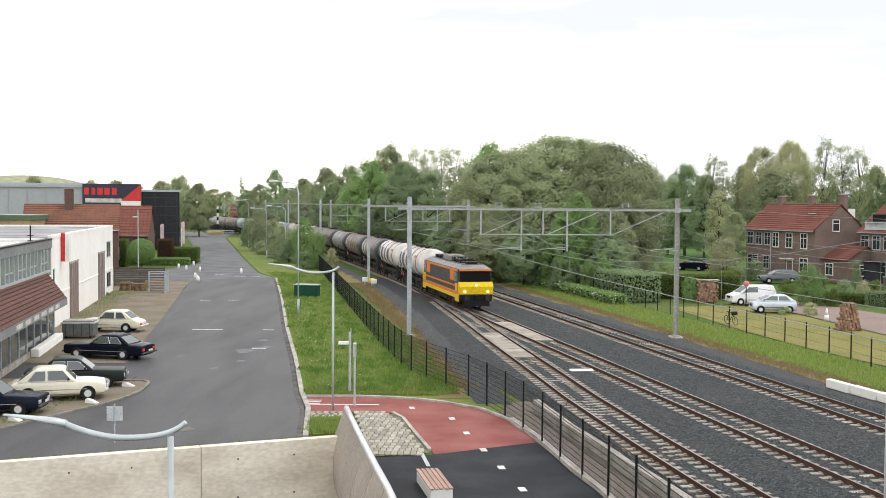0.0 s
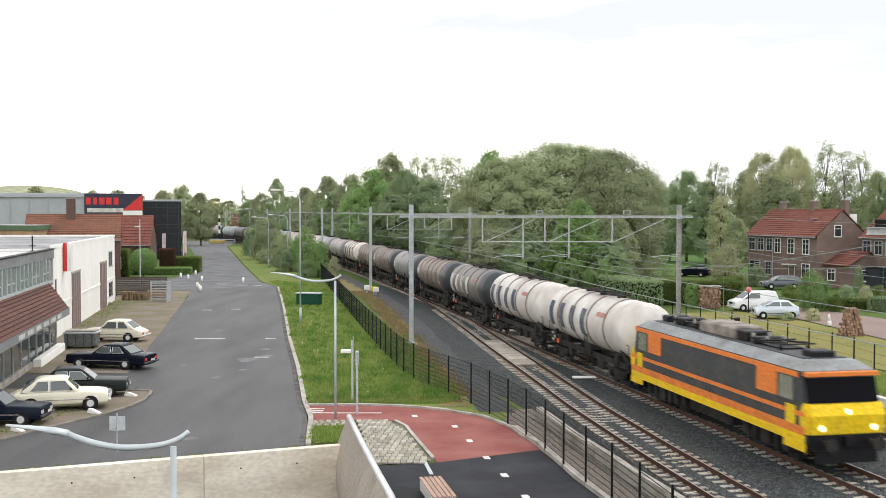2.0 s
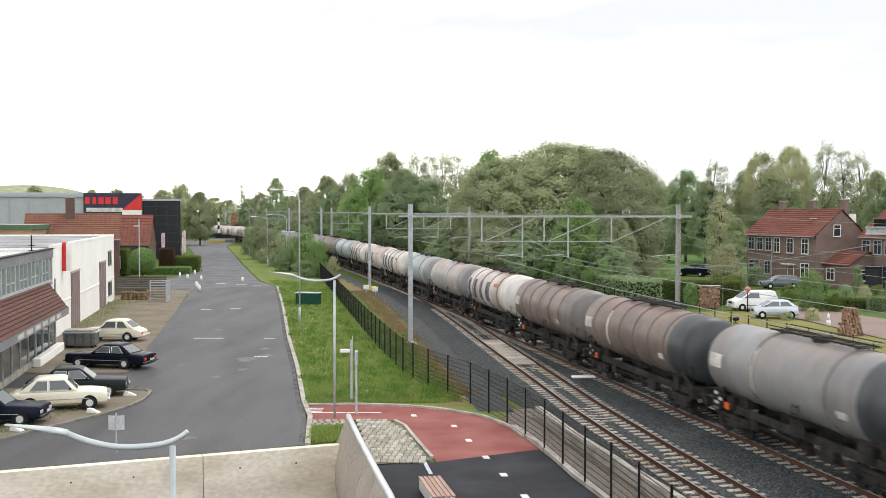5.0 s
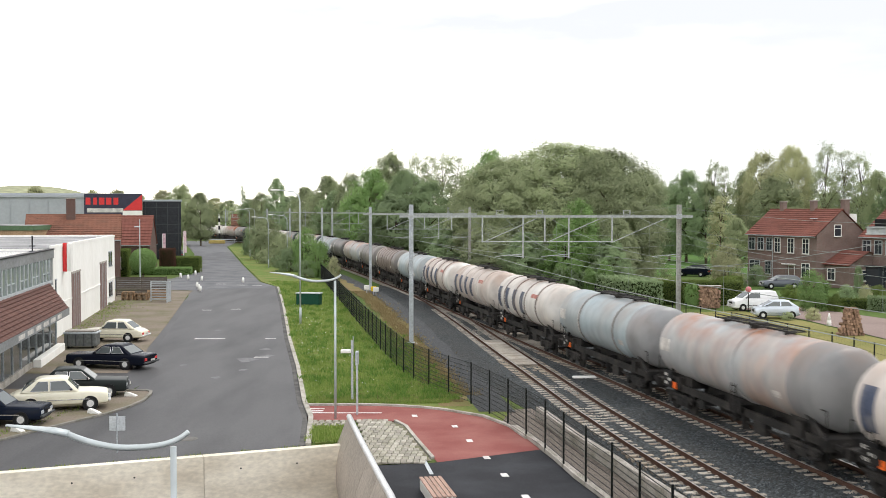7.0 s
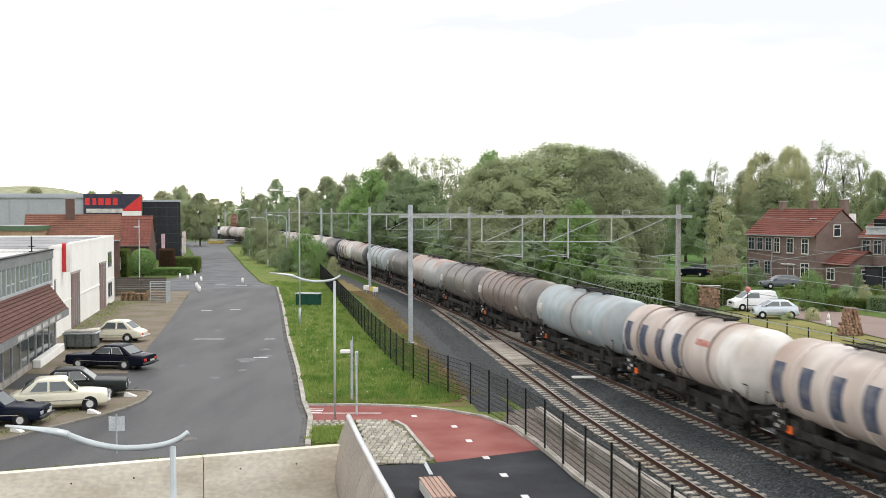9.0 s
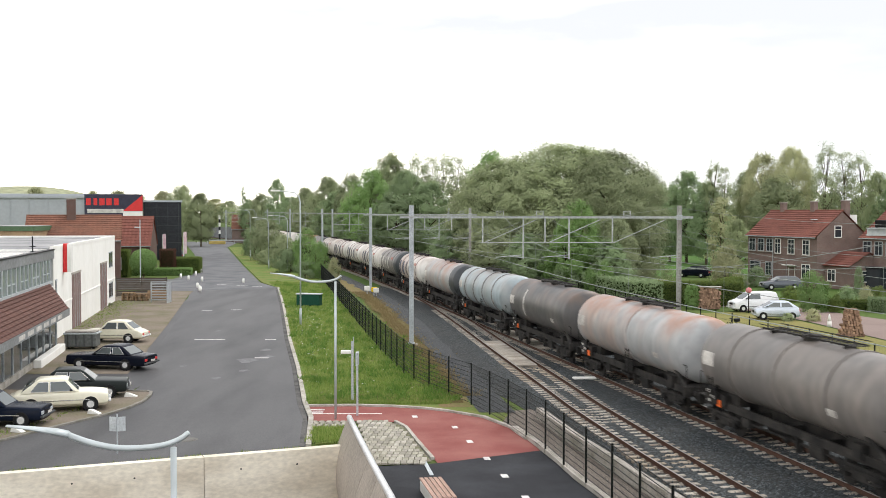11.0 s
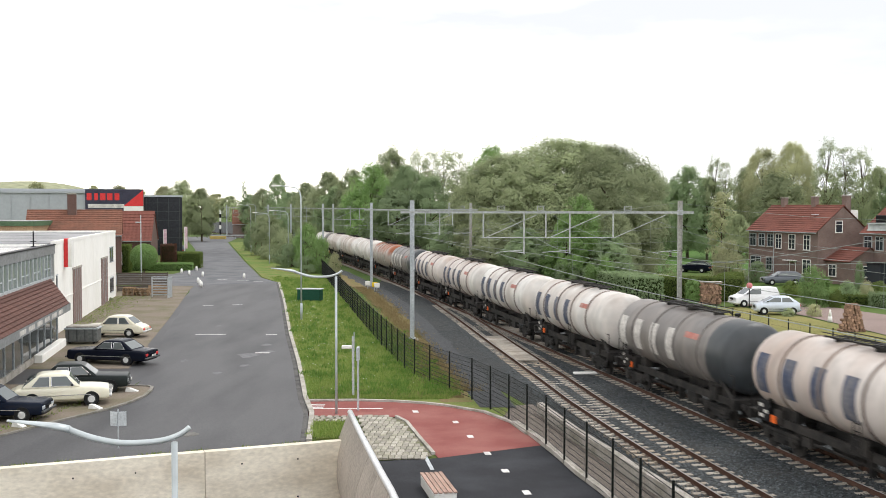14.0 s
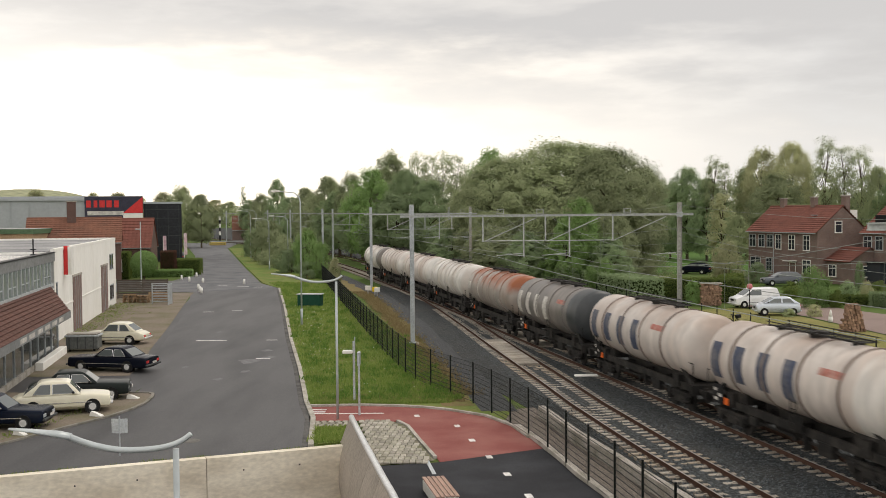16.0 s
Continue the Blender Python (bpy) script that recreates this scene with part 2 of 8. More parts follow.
BROWNTILE = mat("brown_roof_tile", (0.125, 0.065, 0.053), 0.8, dirt=(0.085, 0.047, 0.04), amount=0.7, scale=0.8, grain=6, bump=0.2, random_tint=0.12)
OLDTILE = mat("old_roof_tile", (0.21, 0.098, 0.068), 0.9, dirt=(0.13, 0.075, 0.055), amount=0.8, scale=0.8, grain=7, bump=0.3)
BARK = mat("bark", (0.11, 0.085, 0.06), 0.95, dirt=(0.06, 0.055, 0.04), amount=0.7, scale=3, grain=14, bump=0.6, dist=0.05)


def brick_mat(name, c1, c2, mortar, row=0.065, width=0.22):
    m = bpy.data.materials.new(name)
    m.use_nodes = True
    nt = m.node_tree
    N, Lk = nt.nodes.new, nt.links.new
    b = nt.nodes["Principled BSDF"]
    b.inputs["Roughness"].default_value = 0.9
    co = N("ShaderNodeTexCoord")
    sep, comb, ad = N("ShaderNodeSeparateXYZ"), N("ShaderNodeCombineXYZ"), N("ShaderNodeMath")
    Lk(co.outputs["Object"], sep.inputs[0])
    Lk(sep.outputs[0], ad.inputs[0])
    Lk(sep.outputs[1], ad.inputs[1])
    Lk(ad.outputs[0], comb.inputs[0])
    Lk(sep.outputs[2], comb.inputs[1])
    br = N("ShaderNodeTexBrick")
    br.inputs["Scale"].default_value, br.inputs["Brick Width"].default_value, br.inputs["Row Height"].default_value = 1, width, row
    br.inputs["Mortar Size"].default_value = 0.008
    br.inputs["Color1"].default_value, br.inputs["Color2"].default_value, br.inputs["Mortar"].default_value = (*c1, 1), (*c2, 1), (*mortar, 1)
    Lk(comb.outputs[0], br.inputs["Vector"])
    n = N("ShaderNodeTexNoise")
    n.inputs["Scale"].default_value, n.inputs["Detail"].default_value = 0.9, 5
    Lk(co.outputs["Object"], n.inputs["Vector"])
    r = N("ShaderNodeMapRange")
    r.inputs[3].default_value, r.inputs[4].default_value = 0.65, 1.35
    Lk(n.outputs[0], r.inputs[0])
    mu = N("ShaderNodeMixRGB")
    mu.blend_type = "MULTIPLY"
    mu.inputs[0].default_value = 1
    Lk(br.outputs[0], mu.inputs[1])
    Lk(r.outputs[0], mu.inputs[2])
    Lk(mu.outputs[0], b.inputs["Base Color"])
    bp = N("ShaderNodeBump")
    bp.inputs["Strength"].default_value, bp.inputs["Distance"].default_value = 0.3, 0.01
    Lk(br.outputs["Fac"], bp.inputs["Height"])
    bp.invert = True
    Lk(bp.outputs[0], b.inputs["Normal"])
    return m


BRICK = brick_mat("dark_red_brick", (0.205, 0.136, 0.116), (0.165, 0.106, 0.091), (0.195, 0.165, 0.147))
REDBRICK = brick_mat("red_brick", (0.13, 0.06, 0.047), (0.10, 0.05, 0.04), (0.13, 0.11, 0.095))


def leaf_mat(name, c1, c2):
    """Leaves: each clump of its own green, each tree a little apart, some light through."""
    m = bpy.data.materials.new(name)
    m.use_nodes = True
    nt = m.node_tree
    N, Lk = nt.nodes.new, nt.links.new
    out, b = nt.nodes["Material Output"], nt.nodes["Principled BSDF"]
    b.inputs["Roughness"].default_value, b.inputs["Specular IOR Level"].default_value = 0.7, 0.25
    geo, info = N("ShaderNodeNewGeometry"), N("ShaderNodeObjectInfo")
    mx = N("ShaderNodeMixRGB")
    mx.inputs[1].default_value, mx.inputs[2].default_value = (*c1, 1), (*c2, 1)
    Lk(geo.outputs["Random Per Island"], mx.inputs[0])
    r = N("ShaderNodeMapRange")
    r.inputs[3].default_value, r.inputs[4].default_value = 0.8, 1.25
    Lk(info.outputs["Random"], r.inputs[0])
    mu = N("ShaderNodeMixRGB")
    mu.blend_type = "MULTIPLY"
    mu.inputs[0].default_value = 1
    Lk(mx.outputs[0], mu.inputs[1])
    Lk(r.outputs[0], mu.inputs[2])
    Lk(mu.outputs[0], b.inputs["Base Color"])
    tr = N("ShaderNodeBsdfTranslucent")
    Lk(mu.outputs[0], tr.inputs[0])
    ms = N("ShaderNodeMixShader")
    ms.inputs[0].default_value = 0.45
    Lk(b.outputs[0], ms.inputs[1])
    Lk(tr.outputs[0], ms.inputs[2])
    Lk(ms.outputs[0], out.inputs["Surface"])
    return m


LEAF_OLIVE = leaf_mat("olive_leaves", (0.33, 0.38, 0.21), (0.37, 0.415, 0.236))
LEAF_DARK = leaf_mat("dark_leaves", (0.225, 0.30, 0.158), (0.265, 0.342, 0.18))
LEAF_FRESH = leaf_mat("fresh_leaves", (0.165, 0.27, 0.085), (0.245, 0.36, 0.135))
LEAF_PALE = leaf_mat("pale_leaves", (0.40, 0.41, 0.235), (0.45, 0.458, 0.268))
LEAF_HEDGE = leaf_mat("hedge_leaves", (0.1, 0.15, 0.035), (0.19, 0.24, 0.065))
BLADE = leaf_mat("grass_blades", (0.13, 0.215, 0.04), (0.29, 0.34, 0.10))
DRYBLADE = leaf_mat("dry_blades", (0.22, 0.165, 0.08), (0.31, 0.25, 0.13))


# ---- mesh helpers ----
def box_bm(bm, sx, sy, sz, x=0, y=0, z=0, m=None, bevel=0.0):
    """A box centred on x, y with its foot at z, turned by m."""
    r = bmesh.ops.create_cube(bm, size=1)
    vs = r["verts"]
    bmesh.ops.transform(bm, matrix=Matrix.Translation((x, y, z + sz / 2)) @ Matrix.Diagonal((sx, sy, sz, 1)), verts=vs)
    if bevel:
        es = list({e for v in vs for e in v.link_edges})
        nv = bmesh.ops.bevel(bm, geom=es, offset=bevel, segments=1, affect="EDGES")
        vs = list({v for f in nv["faces"] for v in f.verts} | {v for v in vs if v.is_valid})
    if m is not None:
        bmesh.ops.transform(bm, matrix=m, verts=vs)
    return bm


def cyl_bm(bm, r, p, q, seg=10, r2=None, caps=True):
    """A rod from p to q."""
    p, q = Vector(p), Vector(q)
    d = q - p
    res = bmesh.ops.create_cone(bm, segments=seg, radius1=r, radius2=r if r2 is None else r2, depth=d.length, cap_ends=caps)
    bmesh.ops.transform(bm, matrix=Matrix.Translation((p + q) / 2) @ d.to_track_quat("Z", "Y").to_matrix().to_4x4(), verts=res["verts"])
    return bm


def mesh_of(bm, name, material, smooth=False):
    me = bpy.data.meshes.new(name)
    bm.normal_update()
    if smooth:
        for f in bm.faces:
            f.smooth = True
    bm.to_mesh(me)
    bm.free()
    for m in (material if isinstance(material, (list, tuple)) else [material]):
        me.materials.append(m)
    return me


def part(name, bm, material, parent=None, label="", smooth=False, m=None):
    """One mesh object under a thing or a part. bm: a bmesh, or a mesh to share."""
    me = bm if isinstance(bm, bpy.types.Mesh) else mesh_of(bm, name, material, smooth)
    ob = new(name, me)
    if parent is not None:
        ob.parent = parent
    if m is not None:
        ob.matrix_basis = m
    return tagged(ob, label)


def B(*boxes):
    """A bmesh of boxes: (sx, sy, sz, x, y, z[, m])."""
    bm = bmesh.new()
    for b in boxes:
        box_bm(bm, *b)
    return bm


def BB(bevel, *boxes):
    bm = bmesh.new()
    for b in boxes:
        one = bmesh.new()
        box_bm(one, *b[:6], bevel=bevel)
        me = bpy.data.meshes.new("tmp")
        one.to_mesh(me)
        one.free()
        bm.from_mesh(me)
        bpy.data.meshes.remove(me)
    return bm


def rod(r, *pairs, seg=8):
    bm = bmesh.new()
    for p, q in pairs:
        cyl_bm(bm, r, p, q, seg)
    return bm


def thing(name, label, category, m=None, group="", kind=""):
    ob = new(name)
    ob.empty_display_size = 0.3
    if m is not None:
        ob.matrix_basis = m
    return tagged(ob, label, category, group, kind)


def sheet(name, pts, z, material, label, category="ground", depth=0.0, parent=None):
    """A flat polygon at height z, with sides down to z - depth."""
    bm = bmesh.new()
    vs = [bm.verts.new((x, y, z)) for x, y in pts]
    for i, j, k in tessellate_polygon([[Vector((x, y, 0)) for x, y in pts]]):
        a, b, c = pts[i], pts[j], pts[k]
        up = (b[0] - a[0]) * (c[1] - a[1]) - (b[1] - a[1]) * (c[0] - a[0]) > 0
        bm.faces.new((vs[i], vs[j], vs[k]) if up else (vs[i], vs[k], vs[j]))
    if depth:
        lo = [bm.verts.new((x, y, z - depth)) for x, y in pts]
        for i in range(len(pts)):
            j = (i + 1) % len(pts)
            bm.faces.new((vs[i], vs[j], lo[j], lo[i]))
    me = mesh_of(bm, name, material)
    ob = new(name, me)
    if parent is not None:
        ob.parent = parent
        return tagged(ob, label)
    return tagged(ob, label, category, kind="structure")


def ribbon(bm, line, w, z0, z1, off=0.0):
    """A bar of rectangular section along a plan line."""
    n = len(line)
    rings = []
    for i in range(n):
        a, b = Vector(line[max(i - 1, 0)]), Vector(line[min(i + 1, n - 1)])
        d = (b - a).normalized()
        nr = Vector((-d.y, d.x))
        p = Vector(line[i])
        l, r = p + nr * (off + w / 2), p + nr * (off - w / 2)
        rings.append([bm.verts.new((*l, z0)), bm.verts.new((*l, z1)), bm.verts.new((*r, z1)), bm.verts.new((*r, z0))])
    for a, b in zip(rings, rings[1:]):
        for k in range(4):
            bm.faces.new((a[k], a[(k + 1) % 4], b[(k + 1) % 4], b[k]))
    bm.faces.new(rings[0][::-1])
    bm.faces.new(rings[-1])
    bmesh.ops.recalc_face_normals(bm, faces=bm.faces[:])
    return bm


# ---- plan of the railway: x of the main track's centre over y ----
def track_x(y):
    if y > 400:
        return track_x(400) - 0.60 * (y - 400)
    u = y / 100
    return -1.0824 * u ** 3 + 2.0386 * u ** 2 - 21.5169 * u + 21.5435


SIDING = [(-100, -9.0), (0, -6.2), (20, -5.6), (41, -5.0), (50, -4.55), (57, -4.0), (71, -3.0), (85, -1.9), (100, -0.85), (110, -0.3), (118, 0.0)]


def siding_x(y):
    ys, os_ = [a for a, _ in SIDING], [b for _, b in SIDING]
    return track_x(y) + float(np.interp(y, ys, os_))


def far_x(y):
    return track_x(y) + 6.15


Z_G = -0.35    # streets and verges, below the rail heads at 0
# ---- ground, streets, paths ----
sheet("ground", [(-3500, 4500), (3500, 4500), (3500, -800), (2.0, -800), (2.0, 10), (-0.4, 24), (-1.6, 33), (-3.8, 42.4), (-9.0, 40.3),
                 (-15.6, 37.65), (-45, 26.0), (-45, -800), (-3500, -800)], Z_G - 0.03, FIELD, "grass and bare ground of the flat land", "ground")
sheet("underpass_floor", [(-46, 28), (-3, 44), (3, 34), (3, -40), (-46, -40)], -4.2, NEWASPHALT, "sunken asphalt floor of the cycle underpass", "ground")
ROAD_R = [(-5.4, 42.6), (-6.0, 48.4), (-6.8, 52.4), (-8.7, 64.2), (-11.2, 78.4), (-15.8, 106.6), (-20.0, 131.0)]
ROAD_L = [(-45, 26.1), (-45, 34.5), (-18.0, 43.8), (-17.4, 45.8), (-16.8, 48.8), (-16.1, 52.4), (-16.0, 56.0), (-16.2, 59.4), (-18.6, 68), (-20.3, 75.0), (-24.9, 100.6), (-27.5, 117.0),
          (-29.5, 126.0), (-50, 130), (-80, 134), (-80, 146), (-37, 148), (-37.5, 162), (-52.9, 231), (-71.3, 301), (-80, 330)]
sheet("road", [(-9.0, 40.3), (-5.5, 41.7)] + ROAD_R + [(-24.0, 141.5), (-33.9, 183.6), (-55.5, 278), (-62, 330)] + ROAD_L[::-1] + [(-15.6, 37.7)], Z_G, ASPHALT,
      "worn grey asphalt road beside the railway", "road")
# side street is paler asphalt; on the far road it paints grazing sky reflection
GLAREASPHALT = mat("pale_glare_asphalt", (0.16, 0.162, 0.168), 0.85, dirt=(0.09, 0.092, 0.1), amount=0.9, scale=0.4, grain=12, bump=0.3)
sheet("junction", [(-29.3, 126.6), (-19.9, 131.3), (-23.8, 141.0), (-33.8, 183.4), (-55.3, 277.5), (-61.8, 329.5), (-79.5, 329.5), (-70.9, 300.5), (-52.6, 231), (-37.2, 162), (-36.7, 147.6), (-60, 146), (-60, 131)], Z_G + 0.006, GLAREASPHALT, "paler asphalt of the side street, sky glare painted on the far road", "road")
FORE_EDGE = [(-45, 33.5), (-17.95, 43.3), (-16.5, 46.7), (-15.3, 49.3), (-14.82, 51.1), (-14.62, 52.6), (-14.75, 54.4), (-14.95, 55.3), (-15.25, 55.6), (-16.4, 55.7)]
sheet("yard", [(-60, 36), (-17, 44), (-16.2, 52), (-16.0, 62), (-19.5, 74), (-24, 100), (-60, 110)], Z_G + 0.004, ASPHALT, "grey asphalt drive into the showroom yard", "road")
sheet("forecourt", FORE_EDGE + [(-34, 57), (-45, 45)], Z_G + 0.02, PAVERS, "brown mossy gravel island under the parked cars", "pavement")
sheet("forecourt", [(-34, 61.0), (-18.0, 61.7), (-19.25, 70.0), (-19.85, 72.7), (-22.5, 88.4), (-26.15, 108.8), (-28.0, 119.0), (-29.0, 125.6), (-60, 126), (-60, 61)], Z_G + 0.02, PAVERS,
      "brown paved forecourt with moss in front of the showroom", "pavement")
bm = ribbon(bmesh.new(), [(x + 0.08, y) for x, y in ROAD_R], 0.22, Z_G - 0.1, Z_G + 0.10)
tagged(part("kerb", bm, KERB), "grey concrete kerb between road and verge", "kerb", kind="structure")
GUTTER = mat("gutter_brick", (0.13, 0.125, 0.12), 0.9, dirt=(0.05, 0.05, 0.05), amount=0.9, scale=1.2, grain=9, bump=0.3)
bm = ribbon(bmesh.new(), [(x - 0.16, y) for x, y in ROAD_R], 0.26, Z_G - 0.1, Z_G + 0.012)
tagged(part("gutter", bm, GUTTER), "dark brick gutter along the kerb", "gutter", kind="structure")
WORN = mat("worn_pale_patch", (0.15, 0.15, 0.155), 0.5, dirt=(0.075, 0.075, 0.08), amount=1.0, scale=2.6, grain=9, bump=0.2)
for k, (x, y, r) in enumerate(((-12.2, 67.5, 0.7), (-11.2, 69.0, 0.5), (-11.6, 63.0, 0.35), (-12.6, 60.2, 0.3), (-15.6, 65.0, 0.3), (-17.3, 58.8, 0.25), (-11.9, 72.5, 0.4), (-17.5, 84.0, 0.3))):
    rr = random.Random(k)
    sheet("worn_patch", [(x + r * rr.uniform(0.5, 1.2) * math.cos(a), y + 1.6 * r * rr.uniform(0.4, 1.2) * math.sin(a)) for a in [2 * math.pi * i / 11 for i in range(11)]],
          Z_G + 0.005, WORN, "pale worn patch in the asphalt", "road patch")
OLDKERB = mat("old_kerb_concrete", (0.25, 0.235, 0.21), 0.9, dirt=(0.13, 0.13, 0.095), amount=0.9, scale=1.2, grain=15, bump=0.3)
bm = ribbon(bmesh.new(), FORE_EDGE, 0.16, Z_G - 0.1, Z_G + 0.08)
tagged(part("kerb", bm, OLDKERB), "rounded concrete kerb at the edge of the forecourt", "kerb", kind="structure")
sheet("verge", [(-6.5, 51.5), (-8.5, 64.2), (-11.0, 78.4), (-15.6, 106.6), (-19.9, 131.0), (-23.7, 141.5), (-33.6, 183.6), (-55.0, 278), (-50, 278), (-28, 190), (-15, 140),
                (-6.0, 96), (-1.5, 76), (-0.3, 66), (0.6, 60), (2.6, 54), (3.1, 50), (2.62, 47.5), (1.95, 48.7), (0.25, 50.25), (-2.2, 51.3), (-4, 51.55)], Z_G + 0.05, GRASS, "green grass verge between road and railway", "grass", 0.1)
RED_OUT = [(-6.5, 51.3), (-4.0, 51.4), (-2.3, 51.15), (-0.9, 50.65), (0.1, 50.05), (1.78, 48.5), (2.88, 46.25), (3.42, 43.9), (3.78, 41.9)]
RED_IN = [(-0.2, 39.75), (-1.0, 43.6), (-1.6, 46.3), (-2.1, 47.5), (-3.4, 47.8), (-6.0, 47.7)]
sheet("cycle_path", RED_OUT + RED_IN, Z_G + 0.012, REDASPHALT, "red asphalt cycle path curving off the road", "path")
sheet("footpath", [(3.78, 41.9), (-0.2, 39.75), (-2.6, 39.2), (-1.4, 33), (0.2, 22), (2.2, 5), (2.2, -30), (10, -30), (7.6, 20), (5.2, 34.5)], Z_G + 0.008, NEWASPHALT,
      "fresh black asphalt path beside the fence", "path")
bm = ribbon(bmesh.new(), [(x * 1.0, y + 0.12) for x, y in RED_OUT[:5]] + [(1.83, 48.6), (2.9, 46.3), (3.42, 43.9)], 0.18, Z_G - 0.1, Z_G + 0.1)
tagged(part("kerb", bm, KERB), "concrete edging of the red cycle path", "kerb", kind="structure")
sheet("gravel_strip", [(2.95, 46.4), (2.6, 47.3), (3.0, 50.2), (4.75, 50.9), (5.6, 44.7), (7.7, 34.9), (12.4, 8), (10, 8), (5.2, 34.6), (3.9, 42.5)],
      Z_G + 0.015, GRAVEL, "brown gravel strip behind the fence", "ground")

# ---- ballast bed ----
def bed():
    bm = bmesh.new()
    rows = []
    ys = [-150 + 4 * i for i in range(45)] + [32 + 2 * i for i in range(60)] + [155 + 12 * i for i in range(40)]
    for y in ys:
        c = track_x(y)
        left = siding_x(y) - 2.0 if y < 118 else c - 2.0
        left = max(left, float(np.interp(y, [-150, 10, 33.3, 42.6, 49, 54, 58], [46, 12.0, 7.25, 5.25, 4.2, 2.9, -8])) + 1.75)
        prof = [(left - 1.6, -0.36), (left - 0.5, -0.24), (left + 0.3, -0.185)]
        prof += [(left + 0.3 + (c + 8.3 - left - 0.6) * k / 14, -0.185 + (0.02 * math.sin(k * 2.1 + y * 0.7))) for k in range(1, 14)]
        prof += [(c + 8.3, -0.2), (c + 9.2, Z_G - 0.02)]
        rows.append([bm.verts.new((x, y, z)) for x, z in prof])
    for a, b in zip(rows, rows[1:]):
        for k in range(len(a) - 1):
            bm.faces.new((a[k], a[k + 1], b[k + 1], b[k]))
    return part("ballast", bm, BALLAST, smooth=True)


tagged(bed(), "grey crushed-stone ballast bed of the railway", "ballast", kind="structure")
def plan_strip(name, fa, fb, y0, y1, z, material, label, category, step=4.0, wob=0.3):
    """A strip of ground between two plan lines."""
    bm = bmesh.new()
    rows = []
    y = y0
    while y <= y1:
        w = wob * noise.noise(Vector((y * 0.3, z, 1.7)))
        rows.append([bm.verts.new((fa(y) + w, y, z)), bm.verts.new((fb(y) + wob * noise.noise(Vector((y * 0.25, 4.1, z))), y, z))])
        y += step
    for a, b in zip(rows, rows[1:]):
        bm.faces.new((a[0], a[1], b[1], b[0]))
    return tagged(part(name, bm, material), label, category, kind="structure")


plan_strip("shoulder", lambda y: track_x(y) + 8.6, lambda y: track_x(y) + 11.0 - 0.01 * max(y - 60, 0), -60, 300, Z_G + 0.004, SHOULDER, "grey grit shoulder of the railway", "ground")
plan_strip("dry_edge", lambda y: track_x(y) + 10.6 - 0.01 * max(y - 60, 0), lambda y: track_x(y) + 11.9 - 0.008 * max(y - 60, 0), -60, 240, Z_G + 0.012, DRYGRASS, "dry brown edge of the railway verge", "grass", 1.5, 0.9)
plan_strip("verge", lambda y: track_x(y) + 11.7 - 0.008 * max(y - 60, 0), lambda y: track_x(y) + 16.5, -60, 240, Z_G + 0.006, GRASS, "green grass verge beyond the tracks", "grass", 3)
plan_strip("shoulder", lambda y: (siding_x(y) if y < 118 else track_x(y)) - 4.9, lambda y: (siding_x(y) if y < 118 else track_x(y)) - 3.2, 49.6, 240, Z_G + 0.062, SHOULDER, "grey grit shoulder of the railway", "ground")
plan_strip("dry_edge", lambda y: (siding_x(y) if y < 118 else track_x(y)) - 6.4, lambda y: (siding_x(y) if y < 118 else track_x(y)) - 4.8, 51, 200, Z_G + 0.066, DRYGRASS, "dry brown edge of the railway verge", "grass", 1.5, 0.7)


# ---- tracks ----
def sleeper_mesh(name, length, material):
    bm = bmesh.new()
    for s in (-1, 1):
        box_bm(bm, length / 2 - 0.25, 0.26, 0.17, s * (length / 4 + 0.125), 0, -0.33, bevel=0.02)
    box_bm(bm, 0.6, 0.22, 0.14, 0, 0, -0.33)
    for s in (-1, 1):
        for k in (-0.13, 0.13):
            box_bm(bm, 0.1, 0.12, 0.04, s * 0.77 + k, 0, -0.17)
    return mesh_of(bm, name, material)


SLEEPER_ME = sleeper_mesh("sleeper", 2.52, SLEEPER)
TIMBER_ME = sleeper_mesh("sleeper", 2.62, WOODSLEEPER)
GAUGE = 1.54


def track(name, fx, y0, y1, label, timber, ends):
    t = thing(name, label, "railway track", group="railway tracks")
    line = []
    y = y0
    while y <= y1:
        line.append((fx(y), y))
        y += 2.0 if y < 160 else 6.0
    for s in (-1, 1):
        bm = ribbon(bmesh.new(), line, 0.14, -0.17, -0.15, s * GAUGE / 2)
        ribbon(bm, line, 0.03, -0.15, -0.04, s * GAUGE / 2)
        ribbon(bm, line, 0.074, -0.045, -0.004, s * GAUGE / 2)
        r = part("rail", bm, RAILRUST, t)
        part("rail_head", ribbon(bmesh.new(), line, 0.055, -0.012, 0.0, s * GAUGE / 2), RAILTOP, r, "polished steel running surface")
    rest = bmesh.new()
    y = ends[0]
    n = 0
    while y < ends[1]:
        d = 0.5
        yaw = math.degrees(math.atan2(-(fx(y + d) - fx(y - d)), 2 * d))
        m = pose(fx(y), y, 0.0, 0, 0, yaw)
        tm = any(a < y < b for a, b in timber)
        if y < 128 and n < 290:
            part("sleeper", TIMBER_ME if tm else SLEEPER_ME, None, t, m=m)
            n += 1
        else:
            box_bm(rest, 2.5, 0.26, 0.17, 0, 0, -0.33, m=m)
        y += 0.6 * math.cos(math.radians(yaw))
    if rest.verts:
        tagged(part("sleeper_rest", rest, SLEEPER, t), kind="stuff")
    else:
        rest.free()
    return t


track("railway_track", track_x, -120, 420, "main track with rusty rails on concrete sleepers", [(62, 70)], (28, 190))
